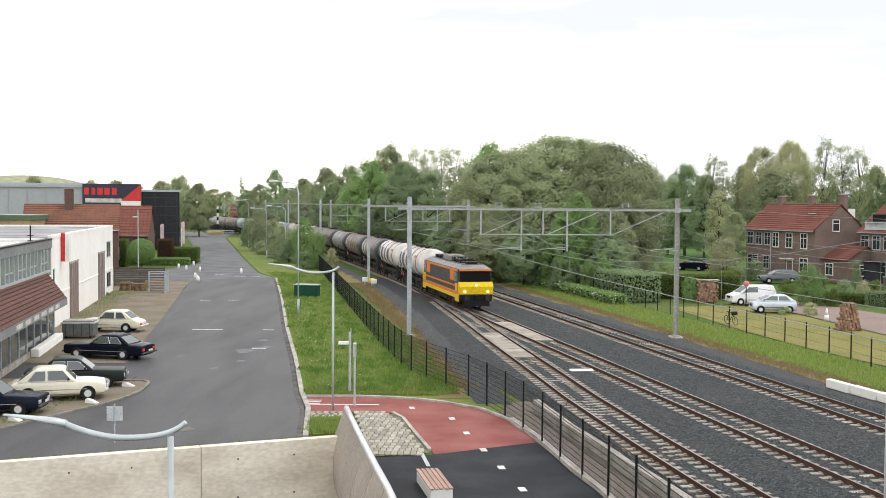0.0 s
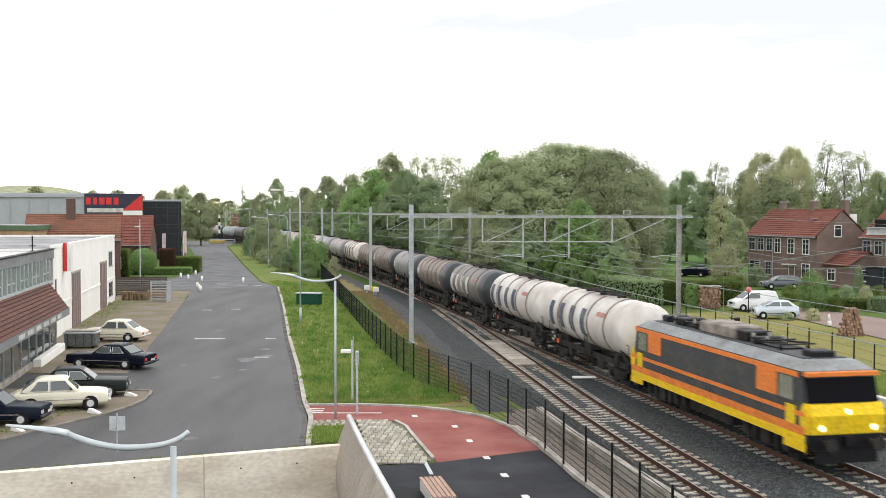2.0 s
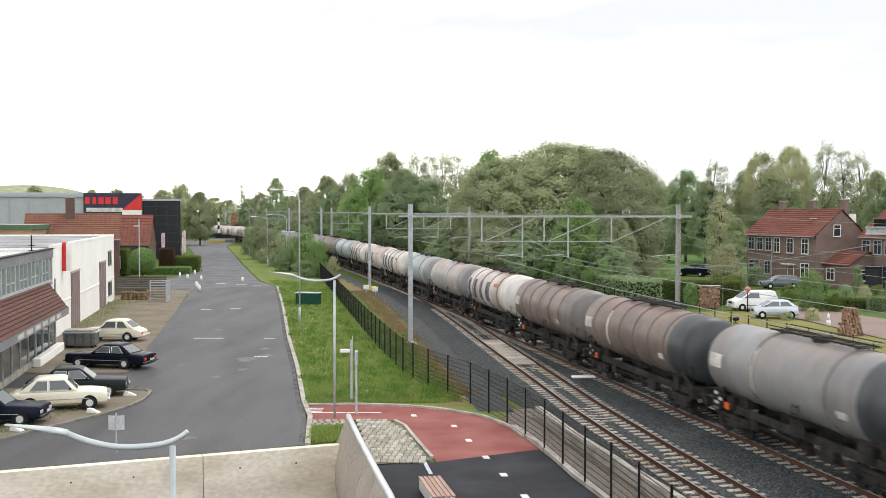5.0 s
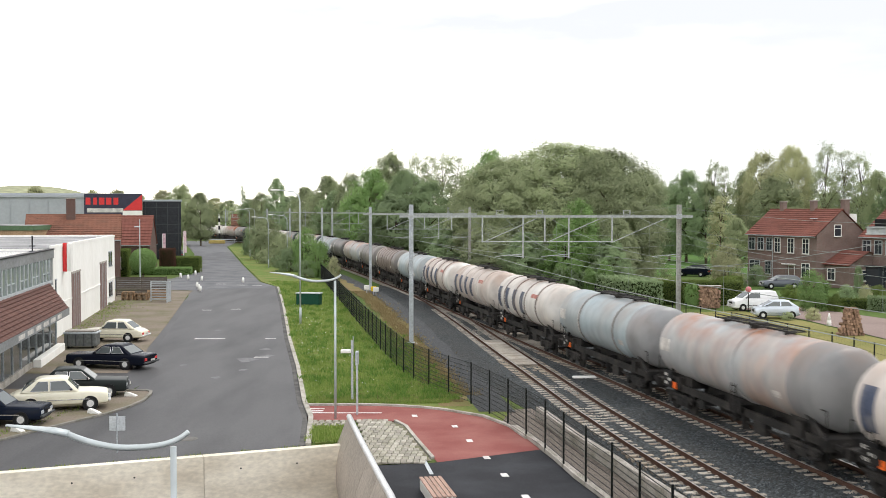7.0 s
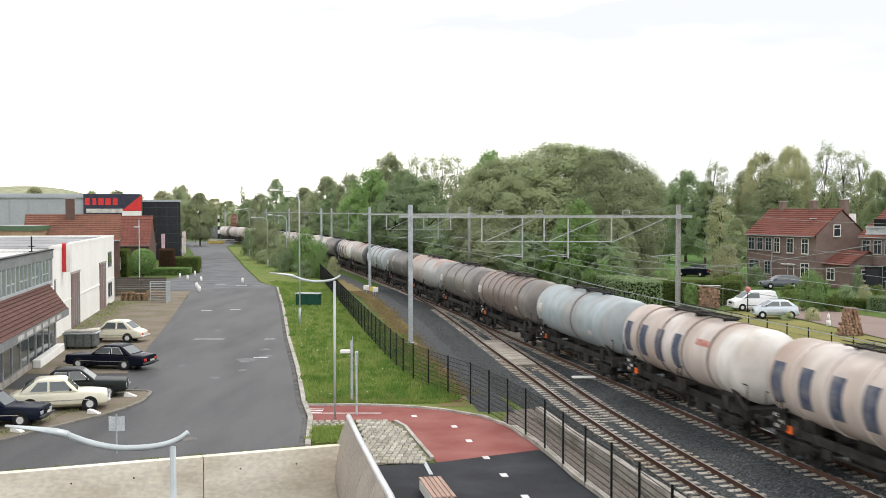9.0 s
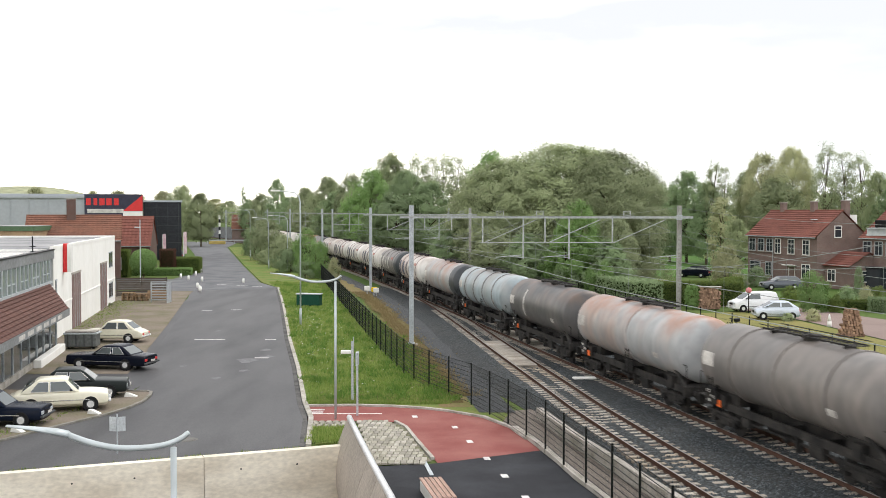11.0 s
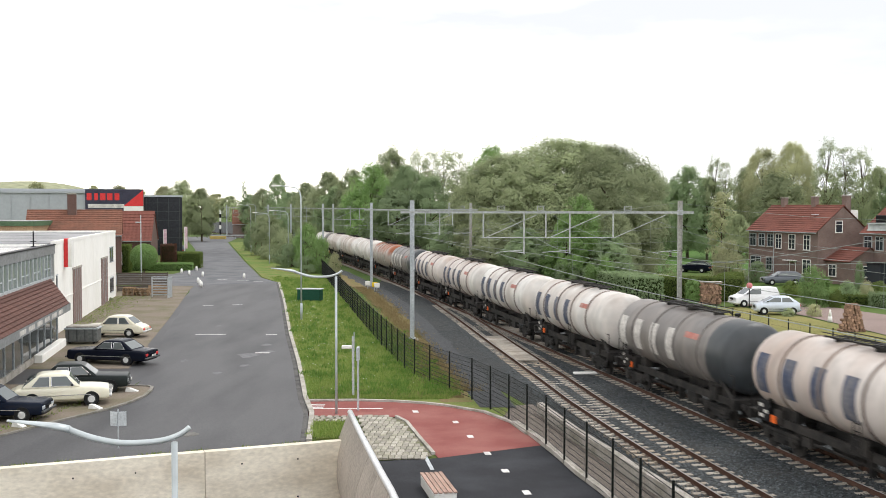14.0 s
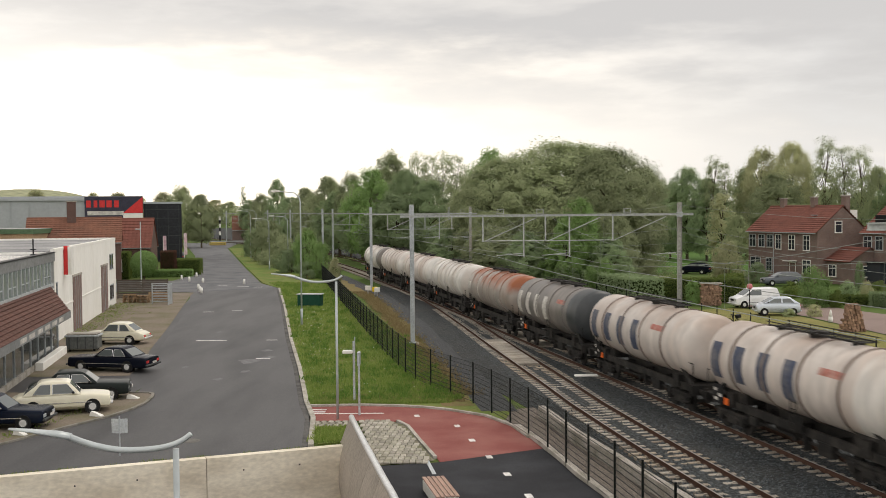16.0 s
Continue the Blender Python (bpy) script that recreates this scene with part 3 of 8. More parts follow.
track("railway_track", far_x, -120, 420, "outer track with rusty rails on concrete sleepers", [], (28, 190))
track("railway_track", siding_x, -100, 117, "siding with rusty rails joining the main track", [(38.5, 40.5), (58, 66)], (22, 100))
# maintenance slabs between the rails at the points
SLAB_ME = mesh_of(BB(0.015, (1.3, 1.15, 0.1, 0, 0, -0.16)), "slab", SLEEPER)
for fx, y0, y1 in ((track_x, 72, 82), (siding_x, 64, 76)):
    w = thing("maintenance_deck", "pale concrete slabs laid between the rails at the points", "track slabs")
    y = y0
    while y < y1:
        yaw = math.degrees(math.atan2(-(fx(y + 0.5) - fx(y - 0.5)), 1.0))
        part("slab", SLAB_ME, None, w, m=pose(fx(y), y, 0, 0, 0, yaw))
        y += 1.2


def stones():
    """Loose ballast stones over the bed where the bridge stands nearest."""
    rng = np.random.default_rng(8)
    n = 30000
    y = 31 + 62 * rng.uniform(0, 1, n) ** 1.5
    c = np.array([track_x(v) for v in y])
    lo = np.array([siding_x(v) - 1.9 for v in y])
    x = rng.uniform(0, 1, n) * (c + 8.6 - lo) + lo
    P = np.c_[x, y, np.full(n, -0.185)]
    s = rng.uniform(0.025, 0.06, n)[:, None]
    base = np.array([(1, 0, 0), (0, 1, 0), (-1, 0, 0), (0, -1, 0), (0, 0, 1.0)], float)
    a = rng.uniform(0, 2 * math.pi, n)
    V = np.zeros((n, 5, 3))
    for k in range(5):
        j = rng.uniform(0.6, 1.3, n)
        V[:, k, 0] = P[:, 0] + s[:, 0] * j * (base[k, 0] * np.cos(a) - base[k, 1] * np.sin(a))
        V[:, k, 1] = P[:, 1] + s[:, 0] * j * (base[k, 0] * np.sin(a) + base[k, 1] * np.cos(a))
        V[:, k, 2] = P[:, 2] + s[:, 0] * j * base[k, 2] - 0.005
    F = np.array([(0, 1, 4), (1, 2, 4), (2, 3, 4), (3, 0, 4)])
    idx = (np.arange(n)[:, None, None] * 5 + F[None]).reshape(-1)
    me = bpy.data.meshes.new("ballast_stones")
    me.vertices.add(5 * n)
    me.vertices.foreach_set("co", V.astype(np.float32).ravel())
    me.loops.add(len(idx))
    me.loops.foreach_set("vertex_index", idx.astype(np.int32))
    me.polygons.add(4 * n)
    me.polygons.foreach_set("loop_start", np.arange(0, 12 * n, 3, dtype=np.int32))
    me.update(calc_edges=True)
    me.materials.append(STONE)
    return tagged(new("ballast_stones", me), "loose grey crushed stones on the track bed", "ballast", kind="stuff")


STONE = leaf_mat("crushed_stone", (0.008, 0.013, 0.016), (0.09, 0.102, 0.107))
STONE.node_tree.nodes["Mix Shader"].inputs[0].default_value = 0.0
stones()
# ---- the train ----
TRAIN_V, LOCO_S = 27.35, -49.5      # speed; where the middle of the locomotive stands at the start, along the track
# where the rear end of each tank stands at the start, along the track
REARS = [-71.93, -86.60, -101.01, -116.98, -131.60, -147.07, -161.50, -175.93, -191.47, -206.44, -221.21, -236.14, -250.71, -265.78, -281.75, -296.51,
         -312.53, -327.23, -343.58, -359.38, -374.12, -388.32, -403.24, -418.17, -432.76, -447.38, -462.32, -477.4, -493.0, -509.0, -524.4, -538.6]
_ys = np.arange(1100.0, -620.0, -0.5)
_xs = np.array([track_x(y) if y > -60 else track_x(-60) - (y + 60) * 0.235 for y in _ys])
_s = np.concatenate([[0], np.cumsum(np.hypot(np.diff(_xs), np.diff(_ys)))])
_s -= np.interp(-50.0, -_ys, _s)


def on_track(s):
    return float(np.interp(s, _s, _xs)), float(np.interp(s, _s, _ys))


def train_pose(s, half):
    """The pose of a vehicle whose middle is s metres along; its bogies sit on the track half metres before and behind."""
    (x0, y0), (x1, y1) = on_track(s - half), on_track(s + half)
    return pose((x0 + x1) / 2, (y0 + y1) / 2, 0, 0, 0, math.degrees(math.atan2(y1 - y0, x1 - x0)))


def wheel_mesh():
    bm = bmesh.new()
    for s in (-1, 1):
        cyl_bm(bm, 0.46, (0, s * 0.77 - 0.06, 0.46), (0, s * 0.77 + 0.06, 0.46), 20)
        cyl_bm(bm, 0.13, (0, s * 0.77, 0.46), (0, s * 1.02, 0.46), 10)
    cyl_bm(bm, 0.08, (0, -0.75, 0.46), (0, 0.75, 0.46), 8)
    return mesh_of(bm, "wheelset", UNDER)


WHEEL_ME = wheel_mesh()


def bogie_mesh():
    bm = bmesh.new()
    for s in (-1, 1):
        box_bm(bm, 2.5, 0.12, 0.2, 0, s * 1.0, 0.5, bevel=0.03)
        box_bm(bm, 0.9, 0.14, 0.3, 0, s * 1.0, 0.32, bevel=0.04)
        for k in (-0.9, 0.9):
            box_bm(bm, 0.34, 0.2, 0.34, k, s * 1.04, 0.36, bevel=0.03)
            for q in (-0.25, 0.25):
                cyl_bm(bm, 0.08, (k + q, s * 1.05, 0.6), (k + q, s * 1.05, 0.86), 8)
    box_bm(bm, 0.4, 2.1, 0.22, 0, 0, 0.62)
    box_bm(bm, 2.9, 0.1, 0.1, 0, 1.06, 0.72)
    box_bm(bm, 2.9, 0.1, 0.1, 0, -1.06, 0.72)
    return mesh_of(bm, "bogie", UNDER)


BOGIE_ME = bogie_mesh()


def buffer_mesh():
    bm = bmesh.new()
    cyl_bm(bm, 0.1, (0, 0, 0), (0.32, 0, 0), 10)
    cyl_bm(bm, 0.07, (0.3, 0, 0), (0.55, 0, 0), 10)
    cyl_bm(bm, 0.24, (0.55, 0, 0), (0.6, 0, 0), 14)
    return mesh_of(bm, "buffer", UNDER)


BUFFER_ME = buffer_mesh()
TR, TZ = 1.48, 2.82    # tank radius, axis height


def tank_mesh(base, end, name, TL):
    """A lathe with dished ends; its front end has its own paint."""
    bm = bmesh.new()
    prof = []
    for i in range(7):
        a = math.pi / 2 * i / 6
        prof.append((-TL / 2 + 0.62 - 0.62 * math.cos(a), TR * math.sin(a) if i else 0.02))
    prof += [(-TL / 2 + 0.62 + (TL - 1.24) * k / 8, TR) for k in range(1, 8)]
    prof += [(-x, r) for x, r in prof[6::-1]]
    rings = []
    for x, r in prof:
        rings.append([bm.verts.new((x, r * math.cos(2 * math.pi * j / 28), TZ + r * math.sin(2 * math.pi * j / 28))) for j in range(28)])
    for i, (a, b) in enumerate(zip(rings, rings[1:])):
        for j in range(28):
            f = bm.faces.new((a[j], a[(j + 1) % 28], b[(j + 1) % 28], b[j]))
            f.material_index = 1 if (prof[i][0] + prof[i + 1][0]) / 2 > TL / 2 - 2.1 else 0
    bm.faces.new(rings[0])
    bm.faces.new(rings[-1][::-1]).material_index = 1
    bmesh.ops.recalc_face_normals(bm, faces=bm.faces[:])
    return mesh_of(bm, name, [base, end], True)


def ring_mesh(material, w=0.11, out=0.045):
    bm = bmesh.new()
    n = 28
    vs = []
    for x, r in ((-w / 2, TR - 0.01), (-w / 2, TR + out), (w / 2, TR + out), (w / 2, TR - 0.01)):
        vs.append([bm.verts.new((x, r * math.cos(2 * math.pi * j / n), TZ + r * math.sin(2 * math.pi * j / n))) for j in range(n)])
    for a, b in zip(vs, vs[1:]):
        for j in range(n):
            bm.faces.new((a[j], a[(j + 1) % n], b[(j + 1) % n], b[j]))
    bmesh.ops.recalc_face_normals(bm, faces=bm.faces[:])
    return mesh_of(bm, "hoop", material, False)


def patch_mesh(material, x0, x1, z0, z1, side=-1, lift=0.012):
    """A painted panel that lies on the tank's curved side."""
    bm = bmesh.new()
    n = 8
    cols = []
    for x in (x0, x1):
        col = []
        for k in range(n + 1):
            z = z0 + (z1 - z0) * k / n
            a = math.asin(max(-1, min(1, (z - TZ) / TR)))
            col.append(bm.verts.new((x, side * (TR + lift) * math.cos(a), TZ + (TR + lift) * math.sin(a))))
        cols.append(col)
    for k in range(n):
        bm.faces.new((cols[0][k], cols[1][k], cols[1][k + 1], cols[0][k + 1]))
    return mesh_of(bm, "marking", material)


def frame_mesh(L):
    """Sills, headstocks, saddles, belly pipework and brake gear of a wagon L metres long over its headstocks."""
    bm = bmesh.new()
    bx = L / 2 - 2.0
    for s in (-1, 1):
        box_bm(bm, L, 0.12, 0.30, 0, s * 1.0, 0.95)
        box_bm(bm, 0.14, 2.6, 0.40, s * (L / 2 - 0.07), 0, 0.90)
        for k in (-0.75, 0.75):
            box_bm(bm, 1.9, 0.3, 0.55, s * bx, k, 1.18)
        box_bm(bm, 0.5, 2.3, 0.5, s * bx, 0, 1.05)
        for k in (-1, 1):       # sloping end plates under the tank
            cyl_bm(bm, 0.10, (s * (L / 2 - 0.3), k * 1.1, 1.2), (s * (L / 2 - 1.7), k * 1.05, 2.0), 6)
        box_bm(bm, 1.0, 2.5, 0.05, s * (L / 2 - 0.5), 0, 1.27)
        for k in (-1.2, 1.2):
            cyl_bm(bm, 0.022, (s * (L / 2 - 0.1), k, 1.3), (s * (L / 2 - 0.1), k, 2.25), 6)
            cyl_bm(bm, 0.022, (s * (L / 2 - 0.1), k, 2.25), (s * (L / 2 - 0.8), k, 2.25), 6)
    for k in (-2.5, 0, 2.5):
        box_bm(bm, 0.12, 2.0, 0.26, k, 0, 0.95)
    box_bm(bm, L - 6.5, 0.5, 0.42, 0, 0, 0.98)
    cyl_bm(bm, 0.24, (-1.9, -0.45, 0.78), (-0.4, -0.45, 0.78), 12)
    cyl_bm(bm, 0.2, (0.5, 0.5, 0.8), (1.7, 0.5, 0.8), 12)
    cyl_bm(bm, 0.12, (0.2, 0, 0.85), (0.2, -1.12, 0.72), 8)
    cyl_bm(bm, 0.05, (-L / 2 + 2.6, -0.92, 0.72), (L / 2 - 2.6, -0.92, 0.72), 6)
    box_bm(bm, 0.9, 0.28, 0.46, 2.2, -0.95, 0.5)
    box_bm(bm, 0.6, 0.3, 0.34, -2.9, -0.92, 0.58)
    box_bm(bm, 0.12, 0.3, 0.6, 0.9, -0.95, 0.42)
    return mesh_of(bm, "underframe", UNDER)


FRAME_ME = {}


def gangway_mesh():
    bm = bmesh.new()
    for s in (-0.35, 0.35):
        box_bm(bm, 6.0, 0.05, 0.05, 0, s, TZ + TR + 0.12)
        cyl_bm(bm, 0.02, (-3.0, s * 1.3, TZ + TR + 0.28), (3.0, s * 1.3, TZ + TR + 0.28), 5)
    for i in range(13):
        box_bm(bm, 0.16, 0.8, 0.03, -2.9 + 0.48 * i, 0, TZ + TR + 0.1)
    for x in (-2.5, 0, 2.5):
        box_bm(bm, 0.06, 0.5, 0.16, x, 0, TZ + TR - 0.03)
    return mesh_of(bm, "gangway", UNDER)


def hatch_mesh():
    bm = bmesh.new()
    cyl_bm(bm, 0.32, (0, 0, TZ + TR - 0.1), (0, 0, TZ + TR + 0.16), 14)
    cyl_bm(bm, 0.36, (0, 0, TZ + TR + 0.14), (0, 0, TZ + TR + 0.2), 14)
    return mesh_of(bm, "hatch", UNDER)


def ladder_mesh():
    bm = bmesh.new()
    for s in (-0.2, 0.2):
        cyl_bm(bm, 0.025, (s, -1.35, 1.0), (s, -1.35, 2.2), 6)
    for k in range(5):
        cyl_bm(bm, 0.02, (-0.2, -1.35, 1.1 + 0.25 * k), (0.2, -1.35, 1.1 + 0.25 * k), 6)
    box_bm(bm, 1.0, 0.06, 0.5, -0.1, -1.2, 1.1)
    return mesh_of(bm, "ladder", UNDER)


GANG_ME, HATCH_ME, LADDER_ME = gangway_mesh(), hatch_mesh(), ladder_mesh()


def tank_paint(name, base, dirt, amount=0.8, spill=(0.26, 0.16, 0.11), spilled=0.55):
    """Tank paint with blotches of grime over the shell and rusty spills running down from the hatch line."""
    m = mat(name, base, 0.42, 0.0, dirt, amount, 0.55, 2.2, 0.04, 0.01, stretch=(0.9, 0.45, 0.45), spec=0.35, contrast=(0.72, 1.2))
    nt = m.node_tree
    N, Lk = nt.nodes.new, nt.links.new
    b = nt.nodes["Principled BSDF"]
    old = b.inputs["Base Color"].links[0].from_socket
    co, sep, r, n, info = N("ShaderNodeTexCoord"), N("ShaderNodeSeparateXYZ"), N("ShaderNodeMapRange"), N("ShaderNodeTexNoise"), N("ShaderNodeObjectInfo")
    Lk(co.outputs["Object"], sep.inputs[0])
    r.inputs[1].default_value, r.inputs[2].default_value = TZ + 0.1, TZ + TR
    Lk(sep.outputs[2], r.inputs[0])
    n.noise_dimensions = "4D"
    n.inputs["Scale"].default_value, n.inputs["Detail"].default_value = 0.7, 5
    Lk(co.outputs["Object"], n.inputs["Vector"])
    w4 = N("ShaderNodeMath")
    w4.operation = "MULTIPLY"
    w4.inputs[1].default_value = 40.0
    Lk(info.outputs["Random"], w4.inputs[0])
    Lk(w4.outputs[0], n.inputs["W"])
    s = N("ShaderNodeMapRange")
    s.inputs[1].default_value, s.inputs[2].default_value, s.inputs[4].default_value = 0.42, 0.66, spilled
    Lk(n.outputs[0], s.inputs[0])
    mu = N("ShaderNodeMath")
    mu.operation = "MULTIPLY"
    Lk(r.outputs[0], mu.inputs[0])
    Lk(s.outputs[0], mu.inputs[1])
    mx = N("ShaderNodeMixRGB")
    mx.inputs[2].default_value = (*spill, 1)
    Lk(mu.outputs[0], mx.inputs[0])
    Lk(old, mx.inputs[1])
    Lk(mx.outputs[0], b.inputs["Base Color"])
    return m


PAINTS = {
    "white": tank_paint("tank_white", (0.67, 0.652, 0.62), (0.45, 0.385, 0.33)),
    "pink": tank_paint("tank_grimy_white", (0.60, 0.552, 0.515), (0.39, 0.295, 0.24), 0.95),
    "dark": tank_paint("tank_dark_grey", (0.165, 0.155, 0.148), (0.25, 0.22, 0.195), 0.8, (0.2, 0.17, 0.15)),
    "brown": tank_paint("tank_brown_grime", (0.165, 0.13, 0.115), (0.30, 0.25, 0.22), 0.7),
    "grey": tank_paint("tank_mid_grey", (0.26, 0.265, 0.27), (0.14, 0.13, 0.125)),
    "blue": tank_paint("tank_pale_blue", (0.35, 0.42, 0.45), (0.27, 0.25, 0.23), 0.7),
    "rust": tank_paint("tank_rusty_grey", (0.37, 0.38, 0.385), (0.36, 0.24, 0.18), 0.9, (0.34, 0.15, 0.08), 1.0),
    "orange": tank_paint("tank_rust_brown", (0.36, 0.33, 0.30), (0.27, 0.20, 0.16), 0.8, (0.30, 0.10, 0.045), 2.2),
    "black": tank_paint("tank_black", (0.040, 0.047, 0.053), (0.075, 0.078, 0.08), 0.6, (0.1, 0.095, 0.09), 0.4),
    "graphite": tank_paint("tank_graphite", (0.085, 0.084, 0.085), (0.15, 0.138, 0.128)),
}
NAVY = mat("faded_navy_marking", (0.065, 0.08, 0.125), 0.6, dirt=(0.22, 0.21, 0.21), amount=0.8, scale=1.5, grain=8, bump=0)
PALEMARK = mat("white_marking", (0.62, 0.60, 0.56), 0.6, dirt=(0.36, 0.34, 0.32), amount=0.8, scale=1.5, grain=8, bump=0)
REDMARK = mat("faded_red_marking", (0.42, 0.16, 0.13), 0.6, dirt=(0.5, 0.35, 0.3), amount=0.8, scale=2, grain=8, bump=0)
ORANGEPLATE = mat("orange_plate", (0.85, 0.16, 0.03), 0.5, grain=5, bump=0)
RING_ME = {k: ring_mesh(PAINTS[k]) for k in PAINTS}
TANK_ME = {}
MARK_ME = {}


def marks(colour, TL):
    """Four tall plain blocks in the place of the operator's mark."""
    if (colour.name, TL) not in MARK_ME:
        out = []
        for i in range(4):
            x = -TL / 2 + 0.85 + 1.9 * i
            out.append(patch_mesh(colour, x, x + 0.78, TZ - 0.70, TZ + 0.72))
        out.append(patch_mesh(REDMARK, TL / 2 - 4.3, TL / 2 - 2.8, TZ + 0.5, TZ + 0.74))
        MARK_ME[colour.name, TL] = out
    return MARK_ME[colour.name, TL]


WAGONS = [  # paint, front end, letters, hoops
    ("white", "white", NAVY, 4), ("white", "white", NAVY, 4), ("dark", "black", PALEMARK, 4), ("brown", "black", None, 6), ("grey", "black", None, 2),
    ("brown", "black", None, 6), ("brown", "dark", None, 5), ("pink", "white", NAVY, 4), ("rust", "grey", None, 1), ("blue", "grey", None, 2),
    ("white", "white", NAVY, 4), ("pink", "pink", NAVY, 5), ("pink", "white", NAVY, 4), ("blue", "blue", None, 1), ("brown", "dark", None, 7),
    ("dark", "dark", None, 3), ("rust", "rust", None, 1), ("graphite", "graphite", None, 0), ("blue", "blue", None, 4), ("rust", "black", None, 1),
    ("pink", "white", NAVY, 4), ("dark", "black", PALEMARK, 4), ("white", "white", NAVY, 4), ("white", "white", NAVY, 4), ("pink", "white", NAVY, 4),
    ("pink", "pink", NAVY, 4), ("dark", "black", PALEMARK, 4), ("orange", "orange", None, 6), ("white", "white", None, 7), ("pink", "white", None, 5),
    ("pink", "white", None, 6), ("white", "dark", None, 5)]
LABELS = {"white": "off-white tank wagon with spill stains and hoops", "pink": "grimy beige tank wagon with brown streaks", "dark": "dark grey tank wagon with soot stains",
          "brown": "dark brown grimy tank wagon with dense hoops", "grey": "mid-grey tank wagon with a dark end", "blue": "pale blue-grey tank wagon with plain shell",
          "rust": "grey tank wagon with rusty brown top", "orange": "rust-brown tank wagon with dense hoops", "graphite": "dark graphite tank wagon with plain shell"}
TRAIN = []


def tank_wagon(paint, end, letters, hoops, n, pitch):
    """A wagon whose tank is centred on its origin; pitch: metres from tank to tank."""
    TL = round(pitch - 1.45, 1)
    L = pitch - 1.25
    w = thing("tank_wagon", LABELS[paint] + (", large painted marks" if letters else ""), "tank wagon", group="tank wagons of the train")
    if (paint, end, TL) not in TANK_ME:
        TANK_ME[paint, end, TL] = tank_mesh(PAINTS[paint], PAINTS[end], "tank", TL)
    tank = part("tank", TANK_ME[paint, end, TL], None, w)
    for i in range(hoops):
        part("hoop", RING_ME[paint if hoops > 4 or paint == "rust" else "dark" if paint == "blue" else "brown" if paint in ("white", "pink") else "dark"], None, tank,
             m=pose(-TL / 2 + 1.0 + (TL - 2.9) * (i + 0.6) / max(hoops, 1), 0, 0))
    if letters:
        for me in marks(letters, TL):
            part("marking", me, None, tank)
    else:
        if ("plate", TL) not in MARK_ME:
            MARK_ME["plate", TL] = [patch_mesh(PALEMARK, -TL / 2 + 0.75, -TL / 2 + 1.75, TZ - 0.15, TZ + 0.4), patch_mesh(PALEMARK, TL / 2 - 3.3, TL / 2 - 2.7, TZ - 0.6, TZ - 0.35)]
        for me in MARK_ME["plate", TL]:
            part("marking", me, None, tank)
        if hoops in (0, 2, 6):
            if "band" not in MARK_ME:
                MARK_ME["band"] = patch_mesh(PALEMARK, -0.16, 0.16, TZ - 0.75, TZ + 0.95)
            part("pale_band", MARK_ME["band"], None, tank, "pale stripe round the shell", m=pose(-TL / 2 + 4.1, 0, 0))
    if round(L, 1) not in FRAME_ME:
        FRAME_ME[round(L, 1)] = frame_mesh(round(L, 1))
    part("underframe", FRAME_ME[round(L, 1)], None, w)
    part("gangway", GANG_ME, None, w)
    part("hatch", HATCH_ME, None, w)
    part("ladder", LADDER_ME, None, w, m=pose(-TL / 2 + 1.2 if n % 2 else 0.6, 0, 0))
    if "orange" not in MARK_ME:
        MARK_ME["orange"] = mesh_of(B((0.36, 0.03, 0.28, 0, 0, 0)), "hazard_plate", ORANGEPLATE)
        MARK_ME["board"] = mesh_of(BB(0.01, (0.85, 0.05, 0.75, 0, 0, 0)), "data_board", BLACK)
        MARK_ME["note"] = mesh_of(B((0.3, 0.02, 0.12, 0, 0, 0)), "note", PALEMARK)
        MARK_ME["step"] = mesh_of(BB(0.02, (0.5, 0.3, 0.06, 0, 0, 0), (0.05, 0.05, 0.5, -0.2, 0.1, 0.03), (0.05, 0.05, 0.5, 0.2, 0.1, 0.03)), "footstep", YELLOW if n % 3 else UNDER)
    bx = L / 2 - 2.0
    board = part("data_board", MARK_ME["board"], None, w, "black data board with pale notes", m=pose(-L / 2 + 1.1, -1.2, 1.0))
    for dx_, dz in ((-0.2, 0.5), (0.18, 0.3), (-0.15, 0.12)):
        part("note", MARK_ME["note"], None, board, m=pose(dx_, -0.035, dz))
    part("hazard_plate", MARK_ME["orange"], None, w, "orange hazard plate", m=pose(-L / 2 + 1.75, -1.18, 1.02))
    part("footstep", MARK_ME["step"], None, w, "yellow footstep", m=pose(L / 2 - 0.9, -1.2, 0.45))
    for s in (-1, 1):
        b = part("bogie", BOGIE_ME, None, w, m=pose(s * bx, 0, 0))
        for k in (-0.9, 0.9):
            part("wheelset", WHEEL_ME, None, b, m=pose(k, 0, 0))
        for q in (-0.875, 0.875):
            part("buffer", BUFFER_ME, None, w, m=pose(s * (L / 2), q, 1.06, 0, 0, 0 if s > 0 else 180))
    return w


for i, spec in enumerate(WAGONS):
    pitch = (REARS[i - 1] if i else LOCO_S - 8.15) - REARS[i]
    if not i:
        pitch += 0.45
    TRAIN.append((tank_wagon(*spec, i, pitch), REARS[i] + (pitch - 1.45) / 2, pitch / 2 - 2.6))


